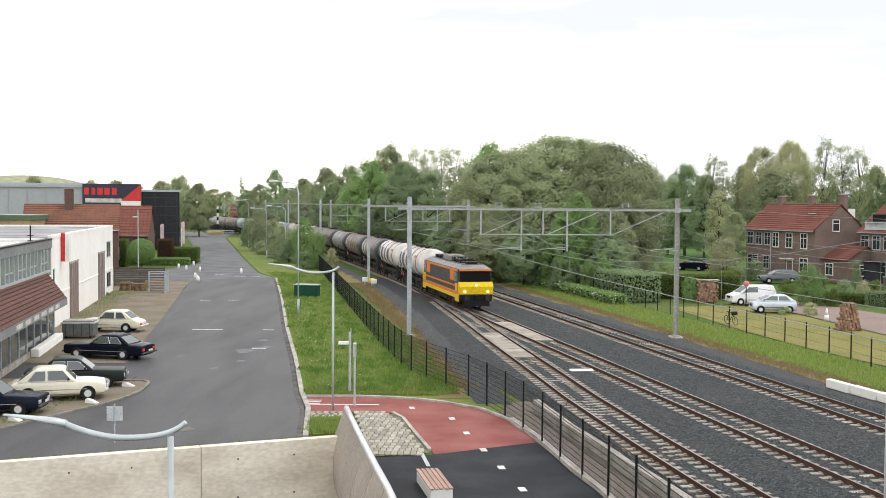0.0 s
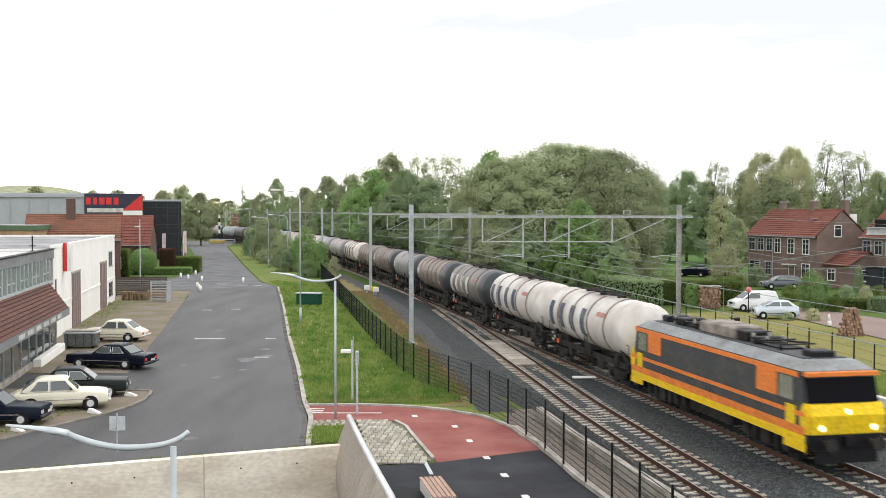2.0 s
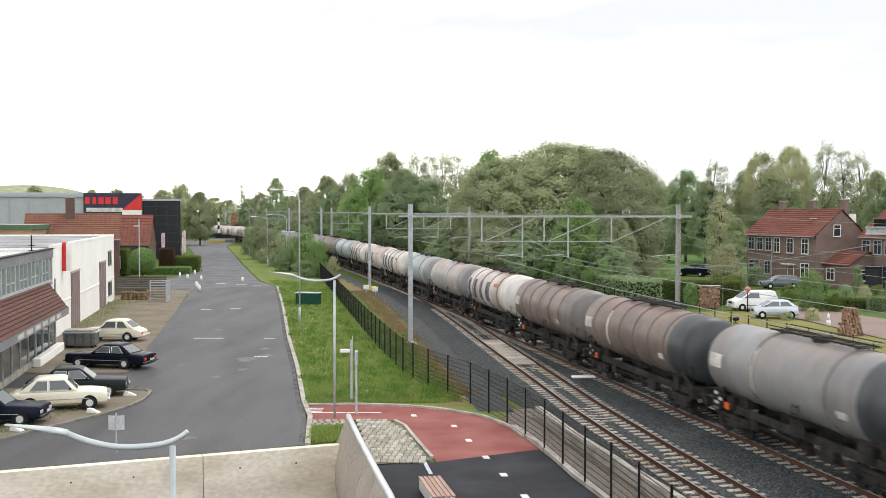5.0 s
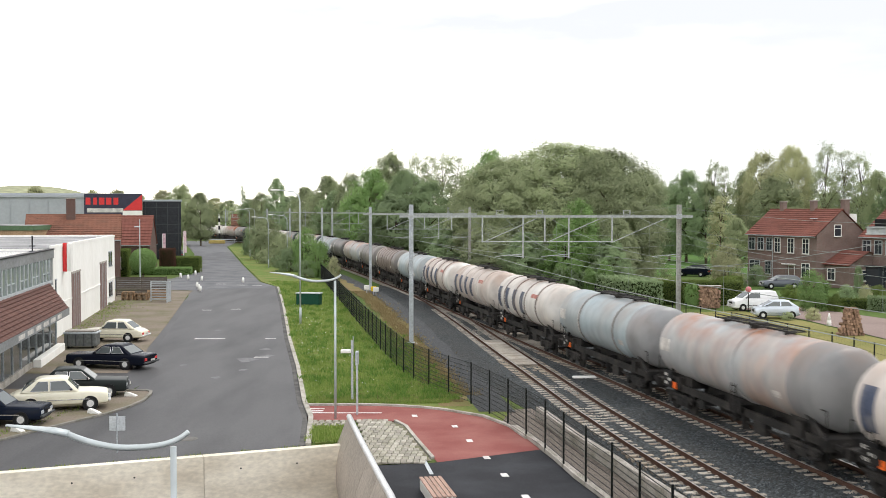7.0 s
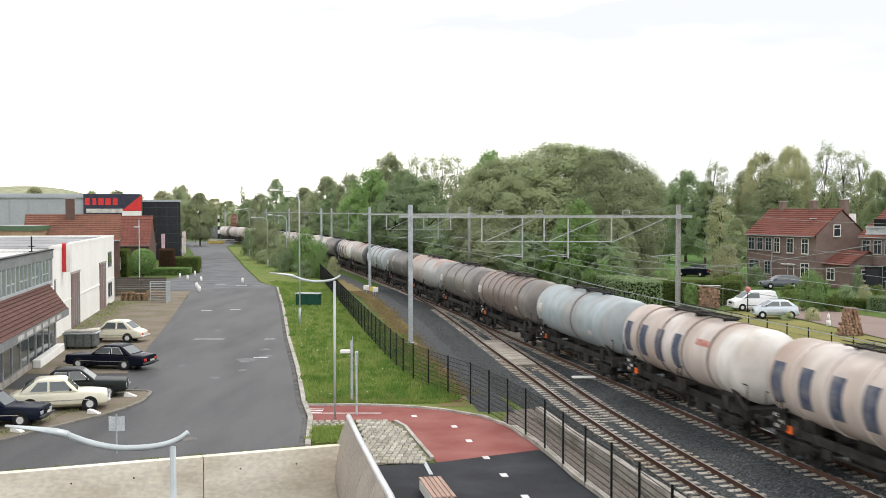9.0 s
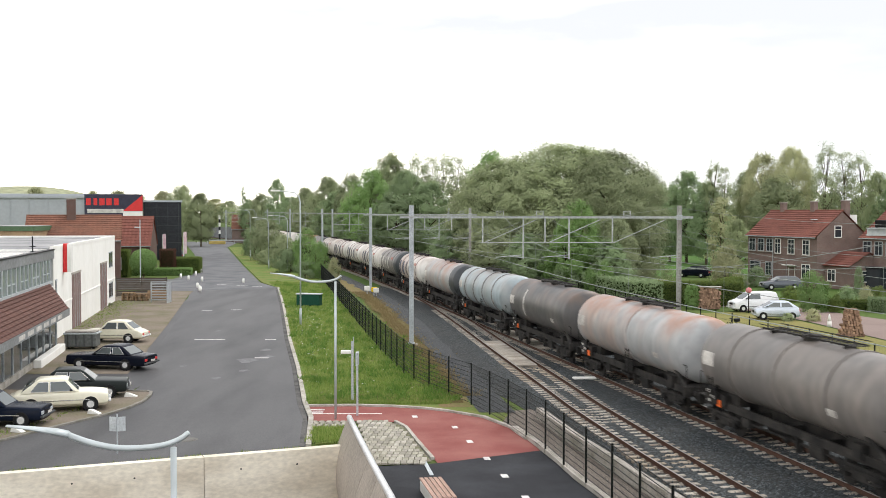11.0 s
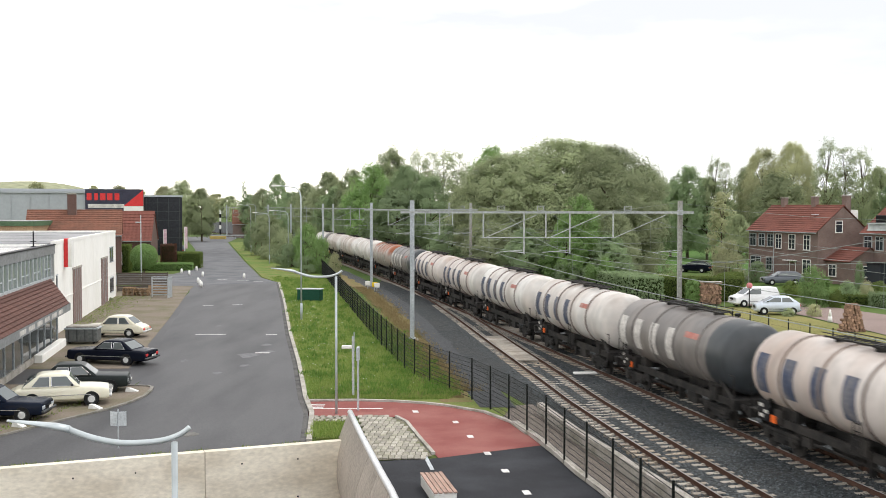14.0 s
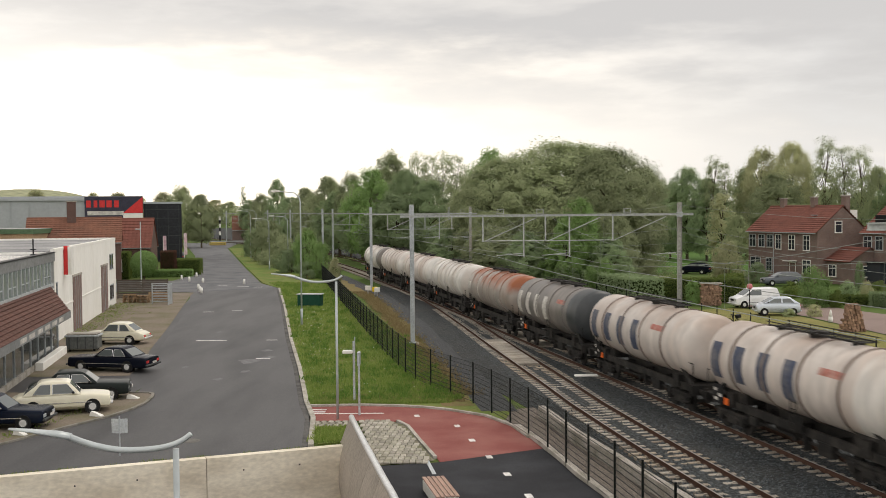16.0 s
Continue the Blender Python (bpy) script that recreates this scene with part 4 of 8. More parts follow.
def locomotive():
    """Orange, grey and yellow electric locomotive; front at +x."""
    w = thing("locomotive", "orange and grey electric locomotive with a yellow nose", "locomotive")
    HL, HW = 8.15, 1.45

    def hull(z0, z1, inset0=0.0, inset1=0.0, x0=-HL, x1=HL, t0=0.0, t1=0.0):
        """A slab of the body between two heights; t0, t1: how far its ends are set back below and above."""
        bm = bmesh.new()
        lo = [(x0 + t0, -HW + inset0), (x1 - t0, -HW + inset0), (x1 - t0, HW - inset0), (x0 + t0, HW - inset0)]
        hi = [(x0 + t1, -HW + inset1), (x1 - t1, -HW + inset1), (x1 - t1, HW - inset1), (x0 + t1, HW - inset1)]
        a = [bm.verts.new((*p, z0)) for p in lo]
        b = [bm.verts.new((*p, z1)) for p in hi]
        for k in range(4):
            bm.faces.new((a[k], a[(k + 1) % 4], b[(k + 1) % 4], b[k]))
        bm.faces.new(a[::-1])
        bm.faces.new(b)
        bmesh.ops.bevel(bm, geom=[e for e in bm.edges if abs(e.verts[0].co.z - e.verts[1].co.z) > 0.1], offset=0.09, segments=2, affect="EDGES")
        return bm

    body = part("body", hull(1.0, 3.42, 0, 0.04, t0=0.05, t1=0.55), DARKGREY, w, "dark grey body side")
    # side stripes belong to the long side, nose panels to the ends
    for s in (-1, 1):
        y = s * (HW + 0.012)

        def band(name, x0, x1, z0, z1, material, label, lift=0.0, parent=body):
            part(name, B((x1 - x0, 0.03, z1 - z0, (x0 + x1) / 2, y - s * (0.005 - lift), z0)), material, parent, label)
        band("stripe", -HL + 0.15, HL - 0.2, 0.96, 1.26, YELLOW, "yellow stripe", 0.006)
        band("stripe", -HL + 0.15, HL - 0.2, 1.26, 1.55, ORANGE, "orange stripe", 0.006)
        band("stripe", -HL + 0.15, HL - 0.2, 1.90, 2.05, ORANGE, "orange stripe", 0.006)
        band("stripe", -HL + 0.6, HL - 0.75, 3.2, 3.38, ORANGE, "orange stripe under the roof", -0.012)
        for e in (-1, 1):
            band("door_panel", e * (HL - 2.9) - 0.75, e * (HL - 2.9) + 0.75, 2.35, 3.22, ORANGE, "orange cab door panel", 0.002)
            band("cab_window", e * (HL - 1.5) - 0.5, e * (HL - 1.5) + 0.45, 2.35, 3.16, CHROME, "sky-bright cab side window", 0.0)
            band("emblem_panel", e * (HL - 1.15) - 0.32, e * (HL - 1.15) + 0.32, 1.55, 2.2, YELLOW, "yellow emblem on the corner", 0.01)
            band("skirt", e * (HL - 0.85) - 0.75, e * (HL - 0.85) + 0.7, 0.7, 0.97, YELLOW, "yellow skirt", 0.008)
    part("roof", hull(3.42, 3.72, 0.04, 0.5, t0=0.55, t1=0.9), MIDGREY, w, "weathered grey roof")
    for e in (-1, 1):
        part("nose", hull(1.32, 1.98, -0.012, -0.014, x0=e * (HL - 0.28) - 0.28, x1=e * (HL - 0.28) + 0.28, t0=0.0, t1=-0.14), YELLOW, w, "yellow nose below the crease")
        part("nose_panel", hull(1.98, 2.35, -0.014, 0.0, x0=e * (HL - 0.28) - 0.28, x1=e * (HL - 0.28) + 0.28, t0=-0.14, t1=0.1), YELLOW, w, "yellow nose above the crease")
        bm = B((0.05, 2.62, 0.86, 0, 0, 0))
        part("windscreen", bm, SCREEN, w, "dark windscreen", m=pose(e * (HL - 0.2), 0, 2.36, 0, -e * 17, 0))
        part("brow", B((0.3, 2.72, 0.14, e * (HL - 0.42), 0, 3.26)), ORANGE, w, "orange strip above the windscreen")
        for q in (-0.98, 0.98):
            bm = bmesh.new()
            cyl_bm(bm, 0.1, (0, q, 1.55), (e * 0.08, q, 1.55), 14)
            part("headlamp", bm, HEADLAMP, w, "lit round headlamp", m=pose(e * (HL + 0.04), 0, 0))
            part("buffer", BUFFER_ME, None, w, m=pose(e * (HL + 0.0), q * 0.9, 1.05, 0, 0, 0 if e > 0 else 180))
        bm = bmesh.new()
        cyl_bm(bm, 0.09, (-e * 0.05, 0, 2.1), (e * 0.1, 0, 2.1), 14)
        part("headlamp", bm, HEADLAMP, w, "lit top lamp", m=pose(e * (HL + 0.02), 0, 0))
        part("buffer_beam", B((0.3, 2.75, 0.72, e * (HL - 0.2), 0, 0.75), (0.12, 2.3, 0.45, e * (HL - 0.02), 0, 0.32), (0.2, 0.3, 0.3, e * (HL + 0.12), 0, 0.95)), BLACK, w, "black buffer beam and plough")
        b = part("bogie", B((4.2, 0.16, 0.5, 0, 1.02, 0.42), (4.2, 0.16, 0.5, 0, -1.02, 0.42), (0.6, 2.2, 0.4, 0, 0, 0.5), (0.7, 0.3, 0.5, 0, -1.1, 0.35), (0.4, 0.3, 0.4, 1.5, -1.12, 0.4), (0.4, 0.3, 0.4, -1.5, -1.12, 0.4),
                 (0.25, 0.2, 0.55, 0.8, -1.15, 0.3), (0.25, 0.2, 0.55, -0.8, -1.15, 0.3)), UNDER, w, m=pose(e * 4.8, 0, 0))
        for k in (-1.4, 1.4):
            part("wheelset", WHEEL_ME, None, b, m=pose(k, 0, 0) @ Matrix.Diagonal((1.3, 1, 1.3, 1)))
    part("underfloor_box", B((4.0, 2.3, 0.6, 0, 0, 0.45)), UNDER, w)
    part("roof_deck", BB(0.04, (13.5, 1.7, 0.06, 0, 0, 3.7)), DARKGREY, w, "dark roof deck")
    part("roof_box", BB(0.06, (3.0, 1.4, 0.5, -0.6, 0, 3.74)), mat("grimy_roof_box", (0.30, 0.27, 0.24), 0.8, dirt=(0.10, 0.085, 0.075), amount=1.0, scale=1.1, grain=6, bump=0.1), w, "grimy pale roof equipment box")
    for x, sx, sz in ((-4.6, 1.0, 0.34), (1.5, 0.9, 0.42), (2.6, 0.5, 0.3), (-2.6, 0.5, 0.36), (-6.2, 0.7, 0.3)):
        part("roof_unit", BB(0.05, (sx, 1.1, sz, x, 0, 3.74)), BLACK, w, "black roof equipment unit")
    for x in (-5.4, -3.3, 0.9, 2.1, 3.2):
        part("insulator", rod(0.07, ((x, 0.35, 3.74), (x, 0.35, 4.12)), ((x, -0.35, 3.74), (x, -0.35, 4.12))), RUSTMAST, w, "brown roof insulators")
    part("horn_box", BB(0.05, (0.8, 0.9, 0.3, 6.3, 0, 3.68)), BLACK, w)
    for e in (-1, 1):
        bm = bmesh.new()
        for q in (-0.55, 0.55):
            cyl_bm(bm, 0.04, (e * 2.6, q, 3.85), (e * 4.8, q * 0.8, 4.05), 6)
            for x in (2.7, 4.6):
                cyl_bm(bm, 0.07, (e * x, q, 3.68), (e * x, q, 3.92), 8)
        for x in (2.6, 3.4, 4.8):
            cyl_bm(bm, 0.035, (e * x, -0.75, 4.0), (e * x, 0.75, 4.0), 6)
        box_bm(bm, 1.6, 0.9, 0.1, e * 3.7, 0, 3.72)
        part("pantograph", bm, BLACK, w, "folded pantograph")
    bm = bmesh.new()
    for q in (-0.4, 0.4):
        cyl_bm(bm, 0.04, (-5.5, q, 3.9), (2.0, q, 3.95), 6)
    part("roof_cable", bm, BLACK, w)
    return w


TRAIN.append((locomotive(), LOCO_S, 4.8))
# ---- overhead line ----
def mast(x, y, material, name="catenary_mast", top=9.35):
    w = thing(name, "galvanised steel catenary mast on a concrete footing" if material is GALV else "weathered steel catenary mast", "catenary mast", pose(x, y, 0), "catenary masts")
    bm = bmesh.new()
    for s in (-1, 1):
        box_bm(bm, 0.025, 0.26, top + 0.3, s * 0.14, 0, -0.3)
    box_bm(bm, 0.26, 0.02, top + 0.3, 0, 0, -0.3)
    part("post", bm, material, w)
    part("base_plate", BB(0.03, (0.5, 0.5, 0.08, 0, 0, -0.24)), material, w)
    part("footing", BB(0.05, (0.9, 0.9, 0.4, 0, 0, -0.64)), KERB, w, "concrete footing")
    part("clamp", B((0.36, 0.36, 0.1, 0, 0, 8.36), (0.36, 0.36, 0.1, 0, 0, 8.6)), GALV, w)
    return w


GANTRIES = [(-28, 22.8, 31.5, None), (22, 9.3, 26.0, None), (75, -2.2, 16.4, None), (125.5, -8.4, 3.1, None), (176, -19.6, -8.4, None), (227, -32.0, -19.4, None), (278, -45, -33, None), (330, -66, -52, None)]
for gy, gx0, gx1, _ in GANTRIES:
    mast(gx0, gy, GALV)
    mast(gx1, gy + 0.5, RUSTMAST)
    g = thing("gantry_beam", "grey steel beam spanning the tracks on two masts", "gantry", pose(0, gy - 0.22, 0), "gantries")
    part("beam", B((gx1 - gx0 + 1.6, 0.13, 0.025, (gx0 + gx1) / 2, 0, 8.46), (gx1 - gx0 + 1.6, 0.03, 0.11, (gx0 + gx1) / 2, 0, 8.485), (gx1 - gx0 + 1.6, 0.13, 0.025, (gx0 + gx1) / 2, 0, 8.595)), GANTRYSTEEL, g)
    cm, cf = track_x(gy) + 0.55, far_x(gy) + 0.4
    xs = [cm, cf] + ([siding_x(gy) + 0.5] if gy < 120 else [])
    for x in xs:
        part("insulator", B((0.5, 0.3, 0.03, x, 0, 8.66), (0.04, 0.2, 0.3, x - 0.22, 0, 8.66), (0.04, 0.2, 0.3, x + 0.22, 0, 8.66), (0.5, 0.2, 0.04, x, 0, 8.94)), GANTRYSTEEL, g, "insulator frame on the beam")
    if gy < 100:
        lo, hi = siding_x(gy) - 0.7, cf - 1.0
    else:
        lo, hi = cm - 2.6, cf - 1.2
    part("lower_bar", rod(0.032, ((lo - 0.1, 0, 6.8), (hi + 0.2, 0, 6.8))), GANTRYSTEEL, g)
    for x, z in ((lo, 6.75), (lo + 2.8, 5.65), (lo + 4.3, 6.8), (lo + 5.95, 5.65), (hi, 6.75)):
        if x <= hi + 0.1:
            part("drop_post", rod(0.055, ((x, 0, z), (x, 0, 8.47))), GANTRYSTEEL, g)
    for x in (lo + 0.2, lo + 4.6, hi + 0.15):
        if x + 3.5 < gx1:
            part("brace", rod(0.03, ((x, 0, 6.82), (x + 3.5, 0, 8.38))), GANTRYSTEEL, g)
    for x in [lo + 2.8, lo + 5.95, gx1 - 0.1]:
        part("registration_arm", rod(0.026, ((x, -0.05, 5.95), (x - 1.9, -0.1, 5.78)), ((x, -0.05, 5.75), (x - 0.9, -0.1, 5.84))), GANTRYSTEEL, g, "light registration arm with insulator")


mast(0.7, 141, GALV)
mast(-20.0, 196, GALV)


def wires(fx, off, y0, y1, label):
    """Contact wire, messenger and droppers along one track."""
    w = thing("overhead_wire", label, "overhead wire", group="overhead wires")
    gys = [g[0] for g in GANTRIES if y0 <= g[0] <= y1]

    def tube(name, pts, r):
        cu = bpy.data.curves.new(name, "CURVE")
        cu.dimensions, cu.bevel_depth, cu.bevel_resolution = "3D", r, 1
        sp = cu.splines.new("POLY")
        sp.points.add(len(pts) - 1)
        for p, q in zip(sp.points, pts):
            p.co = (*q, 1)
        cu.materials.append(WIRE)
        dg = bpy.data.objects.new("tmp", cu)
        me = bpy.data.meshes.new_from_object(dg)
        bpy.data.objects.remove(dg)
        ob = new(name, me)
        ob.parent = w
        return ob

    con, mes, drops = [], [], bmesh.new()
    for a, b in zip(gys, gys[1:]):
        for k in range(12):
            u = k / 12
            y = a + (b - a) * u
            x = fx(y) + off * (1 - 4 * u * (1 - u)) * 0.5
            zc, zm = 5.62, 8.9 - 2.35 * 4 * u * (1 - u)
            con.append((x, y, zc))
            mes.append((x, y, zm))
            if k % 2 == 1 and y < 200:
                cyl_bm(drops, 0.005, (x, y, zc), (x, y, zm), 4)
    tube("contact_wire", con, 0.009)
    tube("contact_wire", [(x + 0.06, y, z) for x, y, z in con], 0.009)
    tube("messenger_wire", mes, 0.010)
    part("dropper", drops, WIRE, w)


wires(track_x, 1.1, -28, 330, "twin contact wire hung over the main track")
wires(far_x, 0.8, -28, 330, "twin contact wire hung over the outer track")
wires(siding_x, 1.0, -28, 125.5, "twin contact wire hung over the siding")
w = thing("feeder_wire", "thin feeder wires strung between the masts", "overhead wire")
for dx_, z in ((0.35, 7.6), (0.6, 6.6), (-0.3, 9.2)):
    bm = bmesh.new()
    for a, b in zip(GANTRIES, GANTRIES[1:]):
        for k in range(6):
            p = [(a[2] + (b[2] - a[2]) * u + dx_, a[0] + (b[0] - a[0]) * u, z - 0.9 * 4 * u * (1 - u)) for u in (k / 6, (k + 1) / 6)]
            cyl_bm(bm, 0.009, p[0], p[1], 4)
    part("wire", bm, WIRE, w)


# ---- fences ----
def panel_mesh(length, height, rows, cols, r, material):
    bm = bmesh.new()
    for i in range(rows):
        z = 0.08 + (height - 0.12) * i / (rows - 1)
        box_bm(bm, length, r * 1.6, r * 1.6, length / 2, 0, z)
    for i in range(cols):
        box_bm(bm, r * 0.27, r * 0.27, height - 0.06, length * (i + 0.5) / cols, 0.01, 0.04)
    return mesh_of(bm, "wire_panel", material)


def fence(name, line, z, spacing, height, rows, cols, r, label, post_r=0.035):
    """Posts along a plan line with a welded wire panel between each two."""
    w = thing(name, label, "fence")
    pts, acc = [], 0.0
    seglen = [0.0]
    for a, b in zip(line, line[1:]):
        seglen.append(seglen[-1] + math.dist(a, b))
    n = int(seglen[-1] / spacing)
    sp = seglen[-1] / n
    for i in range(n + 1):
        s = i * sp
        pts.append((float(np.interp(s, seglen, [p[0] for p in line])), float(np.interp(s, seglen, [p[1] for p in line]))))
    pm = mesh_of(BB(0.01, (post_r * 2, post_r * 2, height + 0.08, 0, 0, 0)), "post", BLACKFENCE)
    panel = panel_mesh(sp, height, rows, cols, r, BLACKFENCE)
    for a, b in zip(pts, pts[1:]):
        ob = part("wire_panel", panel, None, w, m=pose(*a, z, 0, 0, math.degrees(math.atan2(b[1] - a[1], b[0] - a[0]))) @ Matrix.Diagonal((math.dist(a, b) / sp, 1, 1, 1)))
        tagged(ob, kind="stuff")
    for p in pts:
        part("post", pm, None, w, m=pose(*p, z - 0.05))
    return w


FENCE_L = [(-17.0, 150), (-15.3, 140), (-10.27, 109), (-6.22, 84.2), (-4.21, 72.3), (-2.44, 62.5), (-1.79, 59.6), (-0.85, 56.8), (0.32, 54), (1.31, 51.8), (2.11, 49.2), (2.77, 46.8), (3.27, 44.6), (3.76, 42.5), (4.18, 40), (4.57, 37.4), (5.1, 34.9), (6.6, 25), (9.6, 5)]
fence("mesh_fence", FENCE_L, Z_G + 0.05, 2.6, 1.98, 10, 46, 0.012, "black welded mesh fence between path and railway")
FENCE_R = [(track_x(y) + 16.6 - (0.9 if y < 66 else 0.0), y) for y in (200, 170, 140, 120, 105, 95, 85, 78, 72, 66, 60, 50, 38)]
fence("mesh_fence", FENCE_R, Z_G, 2.7, 1.72, 4, 8, 0.007, "black wire fence along the gardens")
bm = ribbon(bmesh.new(), [(3.05, 46.0), (3.42, 44.4), (3.86, 42.5), (4.28, 40), (4.67, 37.4), (5.2, 34.9), (6.7, 25), (9.7, 5)], 0.26, Z_G - 0.1, Z_G + 0.16)
tagged(part("kerb", bm, KERB), "concrete kerb under the fence", "kerb", kind="structure")
bm = ribbon(bmesh.new(), [(4.3, 48.4), (5.25, 42.6), (7.25, 33.3), (12.0, 10)], 0.28, Z_G - 0.3, 0.16)
tagged(part("retaining_wall", bm, KERB), "low weathered concrete retaining wall of the siding", "retaining wall", kind="structure")
wl = thing("platform_edge", "white concrete edge slabs beyond the outer track", "platform edge")
for k in range(8):
    a = (20.1 + 0.27 * k * 2.0, 54.3 - k * 2.0 * 0.96)
    part("slab", BB(0.03, (0.35, 1.9, 0.45, 0, 0, 0)), WHITE, wl, m=pose(a[0], a[1], Z_G, 0, 0, 14))
marker = tagged(part("white_slab", BB(0.05, (1.3, 0.45, 0.12, 0, 0, 0)), WHITE, m=pose(7.7, 58.9, -0.19, 0, 0, 4)), "white flat marker slab on the ballast", "track marker")

# ---- lamps and signs ----
def tube_thing(pts, r, material, name, parent, r_end=None, seg=8, label=""):
    bm = bmesh.new()
    n = len(pts)
    P = [Vector(p) for p in pts]
    rings = []
    for i, p in enumerate(P):
        d = (P[min(i + 1, n - 1)] - P[max(i - 1, 0)]).normalized()
        side = d.cross(Vector((0, 1, 0)) if abs(d.y) < 0.7 else Vector((0, 0, 1))).normalized()
        up = side.cross(d)
        rr = r + ((r_end or r) - r) * i / (n - 1)
        rings.append([bm.verts.new(p + (side * math.cos(2 * math.pi * k / seg) + up * math.sin(2 * math.pi * k / seg)) * rr) for k in range(seg)])
    for a, b in zip(rings, rings[1:]):
        for k in range(seg):
            bm.faces.new((a[k], a[(k + 1) % seg], b[(k + 1) % seg], b[k]))
    bm.faces.new(rings[0][::-1])
    bm.faces.new(rings[-1])
    bmesh.ops.recalc_face_normals(bm, faces=bm.faces[:])
    return part(name, bm, material, parent, label, True)


def swan_lamp(base, foot_z, top_z, s, label, yaw=0.0):
    """A slim post with a long shallow S-shaped arm that ends in a flat head."""
    w = thing("street_lamp", label, "street lamp", pose(base[0], base[1], foot_z, 0, 0, yaw), "path lamps")
    h = top_z - foot_z
    part("post", rod(0.075 * s, ((0, 0, 0), (0, 0, h)), seg=12), PAINTGREY, w, smooth=True)
    arm = [(0.36, 0, 0.35), (0.2, 0, 0.22), (0.0, 0, 0.12), (-0.3, 0, 0.03), (-0.75, 0, -0.02), (-1.3, 0, -0.03), (-1.8, 0, 0.06), (-2.2, 0, 0.18), (-2.5, 0, 0.3)]
    arm = [(x * s, y, h + z * s) for x, y, z in arm]
    for _ in range(2):        # rounded corners
        soft_arm = [arm[0]]
        for p, q in zip(arm, arm[1:]):
            soft_arm += [tuple(Vector(p).lerp(Vector(q), 0.25)), tuple(Vector(p).lerp(Vector(q), 0.75))]
        arm = soft_arm + [arm[-1]]
    tube_thing(arm, 0.06 * s, PAINTGREY, "arm", w, 0.085 * s)
    bm = bmesh.new()
    secs = [(-2.45, 0.13, 0.30, 0.17), (-2.75, 0.16, 0.36, 0.17), (-3.3, 0.15, 0.44, 0.09), (-3.9, 0.08, 0.5, 0.05)]
    rings = []
    for x, hw, z, hh in secs:
        rings.append([bm.verts.new((x * s, hw * s * math.cos(a), h + z * s + hh * s * 0.5 * math.sin(a))) for a in [2 * math.pi * k / 10 for k in range(10)]])
    for a, b in zip(rings, rings[1:]):
        for k in range(10):
            bm.faces.new((a[k], a[(k + 1) % 10], b[(k + 1) % 10], b[k]))
    bm.faces.new(rings[0][::-1])
    bm.faces.new(rings[-1])
    bmesh.ops.recalc_face_normals(bm, faces=bm.faces[:])
    part("lamp_head", bm, PAINTGREY, w, "flat grey lamp head", True)
    return w


swan_lamp((-6.5, 26.0), -4.2, 3.25, 1.03, "grey post lamp with an S-shaped arm in the underpass")
swan_lamp((-4.8, 48.2), Z_G, 5.82, 0.74, "grey post lamp with an S-shaped arm on the verge")


def tall_lamp(x, y, top, arm, name="street_lamp"):
    w = thing(name, "tall grey street lamp with a curved arm", "street lamp", pose(x, y, Z_G), "road lamps")
    h = top - Z_G
    tube_thing([(0, 0, 0), (0, 0, 1.4)], 0.1, PAINTGREY, "base", w)
    tube_thing([(0, 0, 1.4), (0, 0, h - 0.9), (-0.1, 0, h - 0.5), (-0.45, 0, h - 0.15), (-arm, 0, h)], 0.065, PAINTGREY, "post", w, 0.04)
    part("lamp_head", BB(0.04, (0.75, 0.26, 0.13, -arm - 0.3, 0, h - 0.06)), WHITE, w, "pale lamp head")


for x, y, top, arm in ((-11.6, 88.1, 10.6, 1.7), (-28.1, 174.7, 7.9, 2.0), (-23.9, 166.5, 8.3, 2.2), (-38.6, 217.0, 9.2, 1.8), (-52, 300, 9.5, 2)):
    tall_lamp(x, y, top, arm)
w = thing("lamp_post", "slim grey lamp post behind the white building", "street lamp", pose(-37.7, 135, Z_G))
part("post", rod(0.06, ((0, 0, 0), (0, 0, 8.2))), PAINTGREY, w)
part("lamp_head", BB(0.04, (0.7, 0.3, 0.14, -0.3, 0, 7.2)), PAINTGREY, w)
w = thing("info_post", "grey post with a white sensor box on the verge", "post", pose(-4.4, 52.4, Z_G))
part("post", rod(0.06, ((0, 0, 0), (0, 0, 3.0))), GALV, w)
part("sensor_box", BB(0.03, (0.5, 0.3, 0.16, -0.3, 0, 2.4)), WHITE, w)
part("antenna", rod(0.02, ((0.05, 0, 2.3), (0.05, 0, 3.2))), GALV, w)
w = thing("sign_post", "grey sign post beside the red path", "post", pose(-3.9, 49.1, Z_G))
part("post", rod(0.05, ((0, 0, 0), (0, 0, 2.9))), GALV, w)
part("sign_plate", BB(0.01, (0.12, 0.5, 0.6, 0, 0, 2.3)), GALV, w)
w = thing("road_sign", "pair of small grey sign plates seen from behind", "road sign", pose(-12.35, 40.9, -0.25))
part("post", rod(0.03, ((0, 0, 0), (0, 0, 1.5))), GALV, w)
for s in (-1, 1):
    part("sign_plate", BB(0.005, (0.3, 0.03, 0.55, 0, 0, 0.85)), GALV, w, m=pose(s * 0.16, 0, 0, 0, 0, s * 14))
w = thing("utility_cabinet", "dark green metal cabinet with a pale lid on the verge", "cabinet", pose(-13.1, 106.0, Z_G + 0.05, 0, 0, -12))
GREENMETAL = mat("green_metal", (0.015, 0.07, 0.045), 0.55, amount=0.4, scale=1, grain=8, bump=0.1)
part("body", BB(0.03, (2.35, 0.9, 1.12, 0, 0, 0)), GREENMETAL, w)
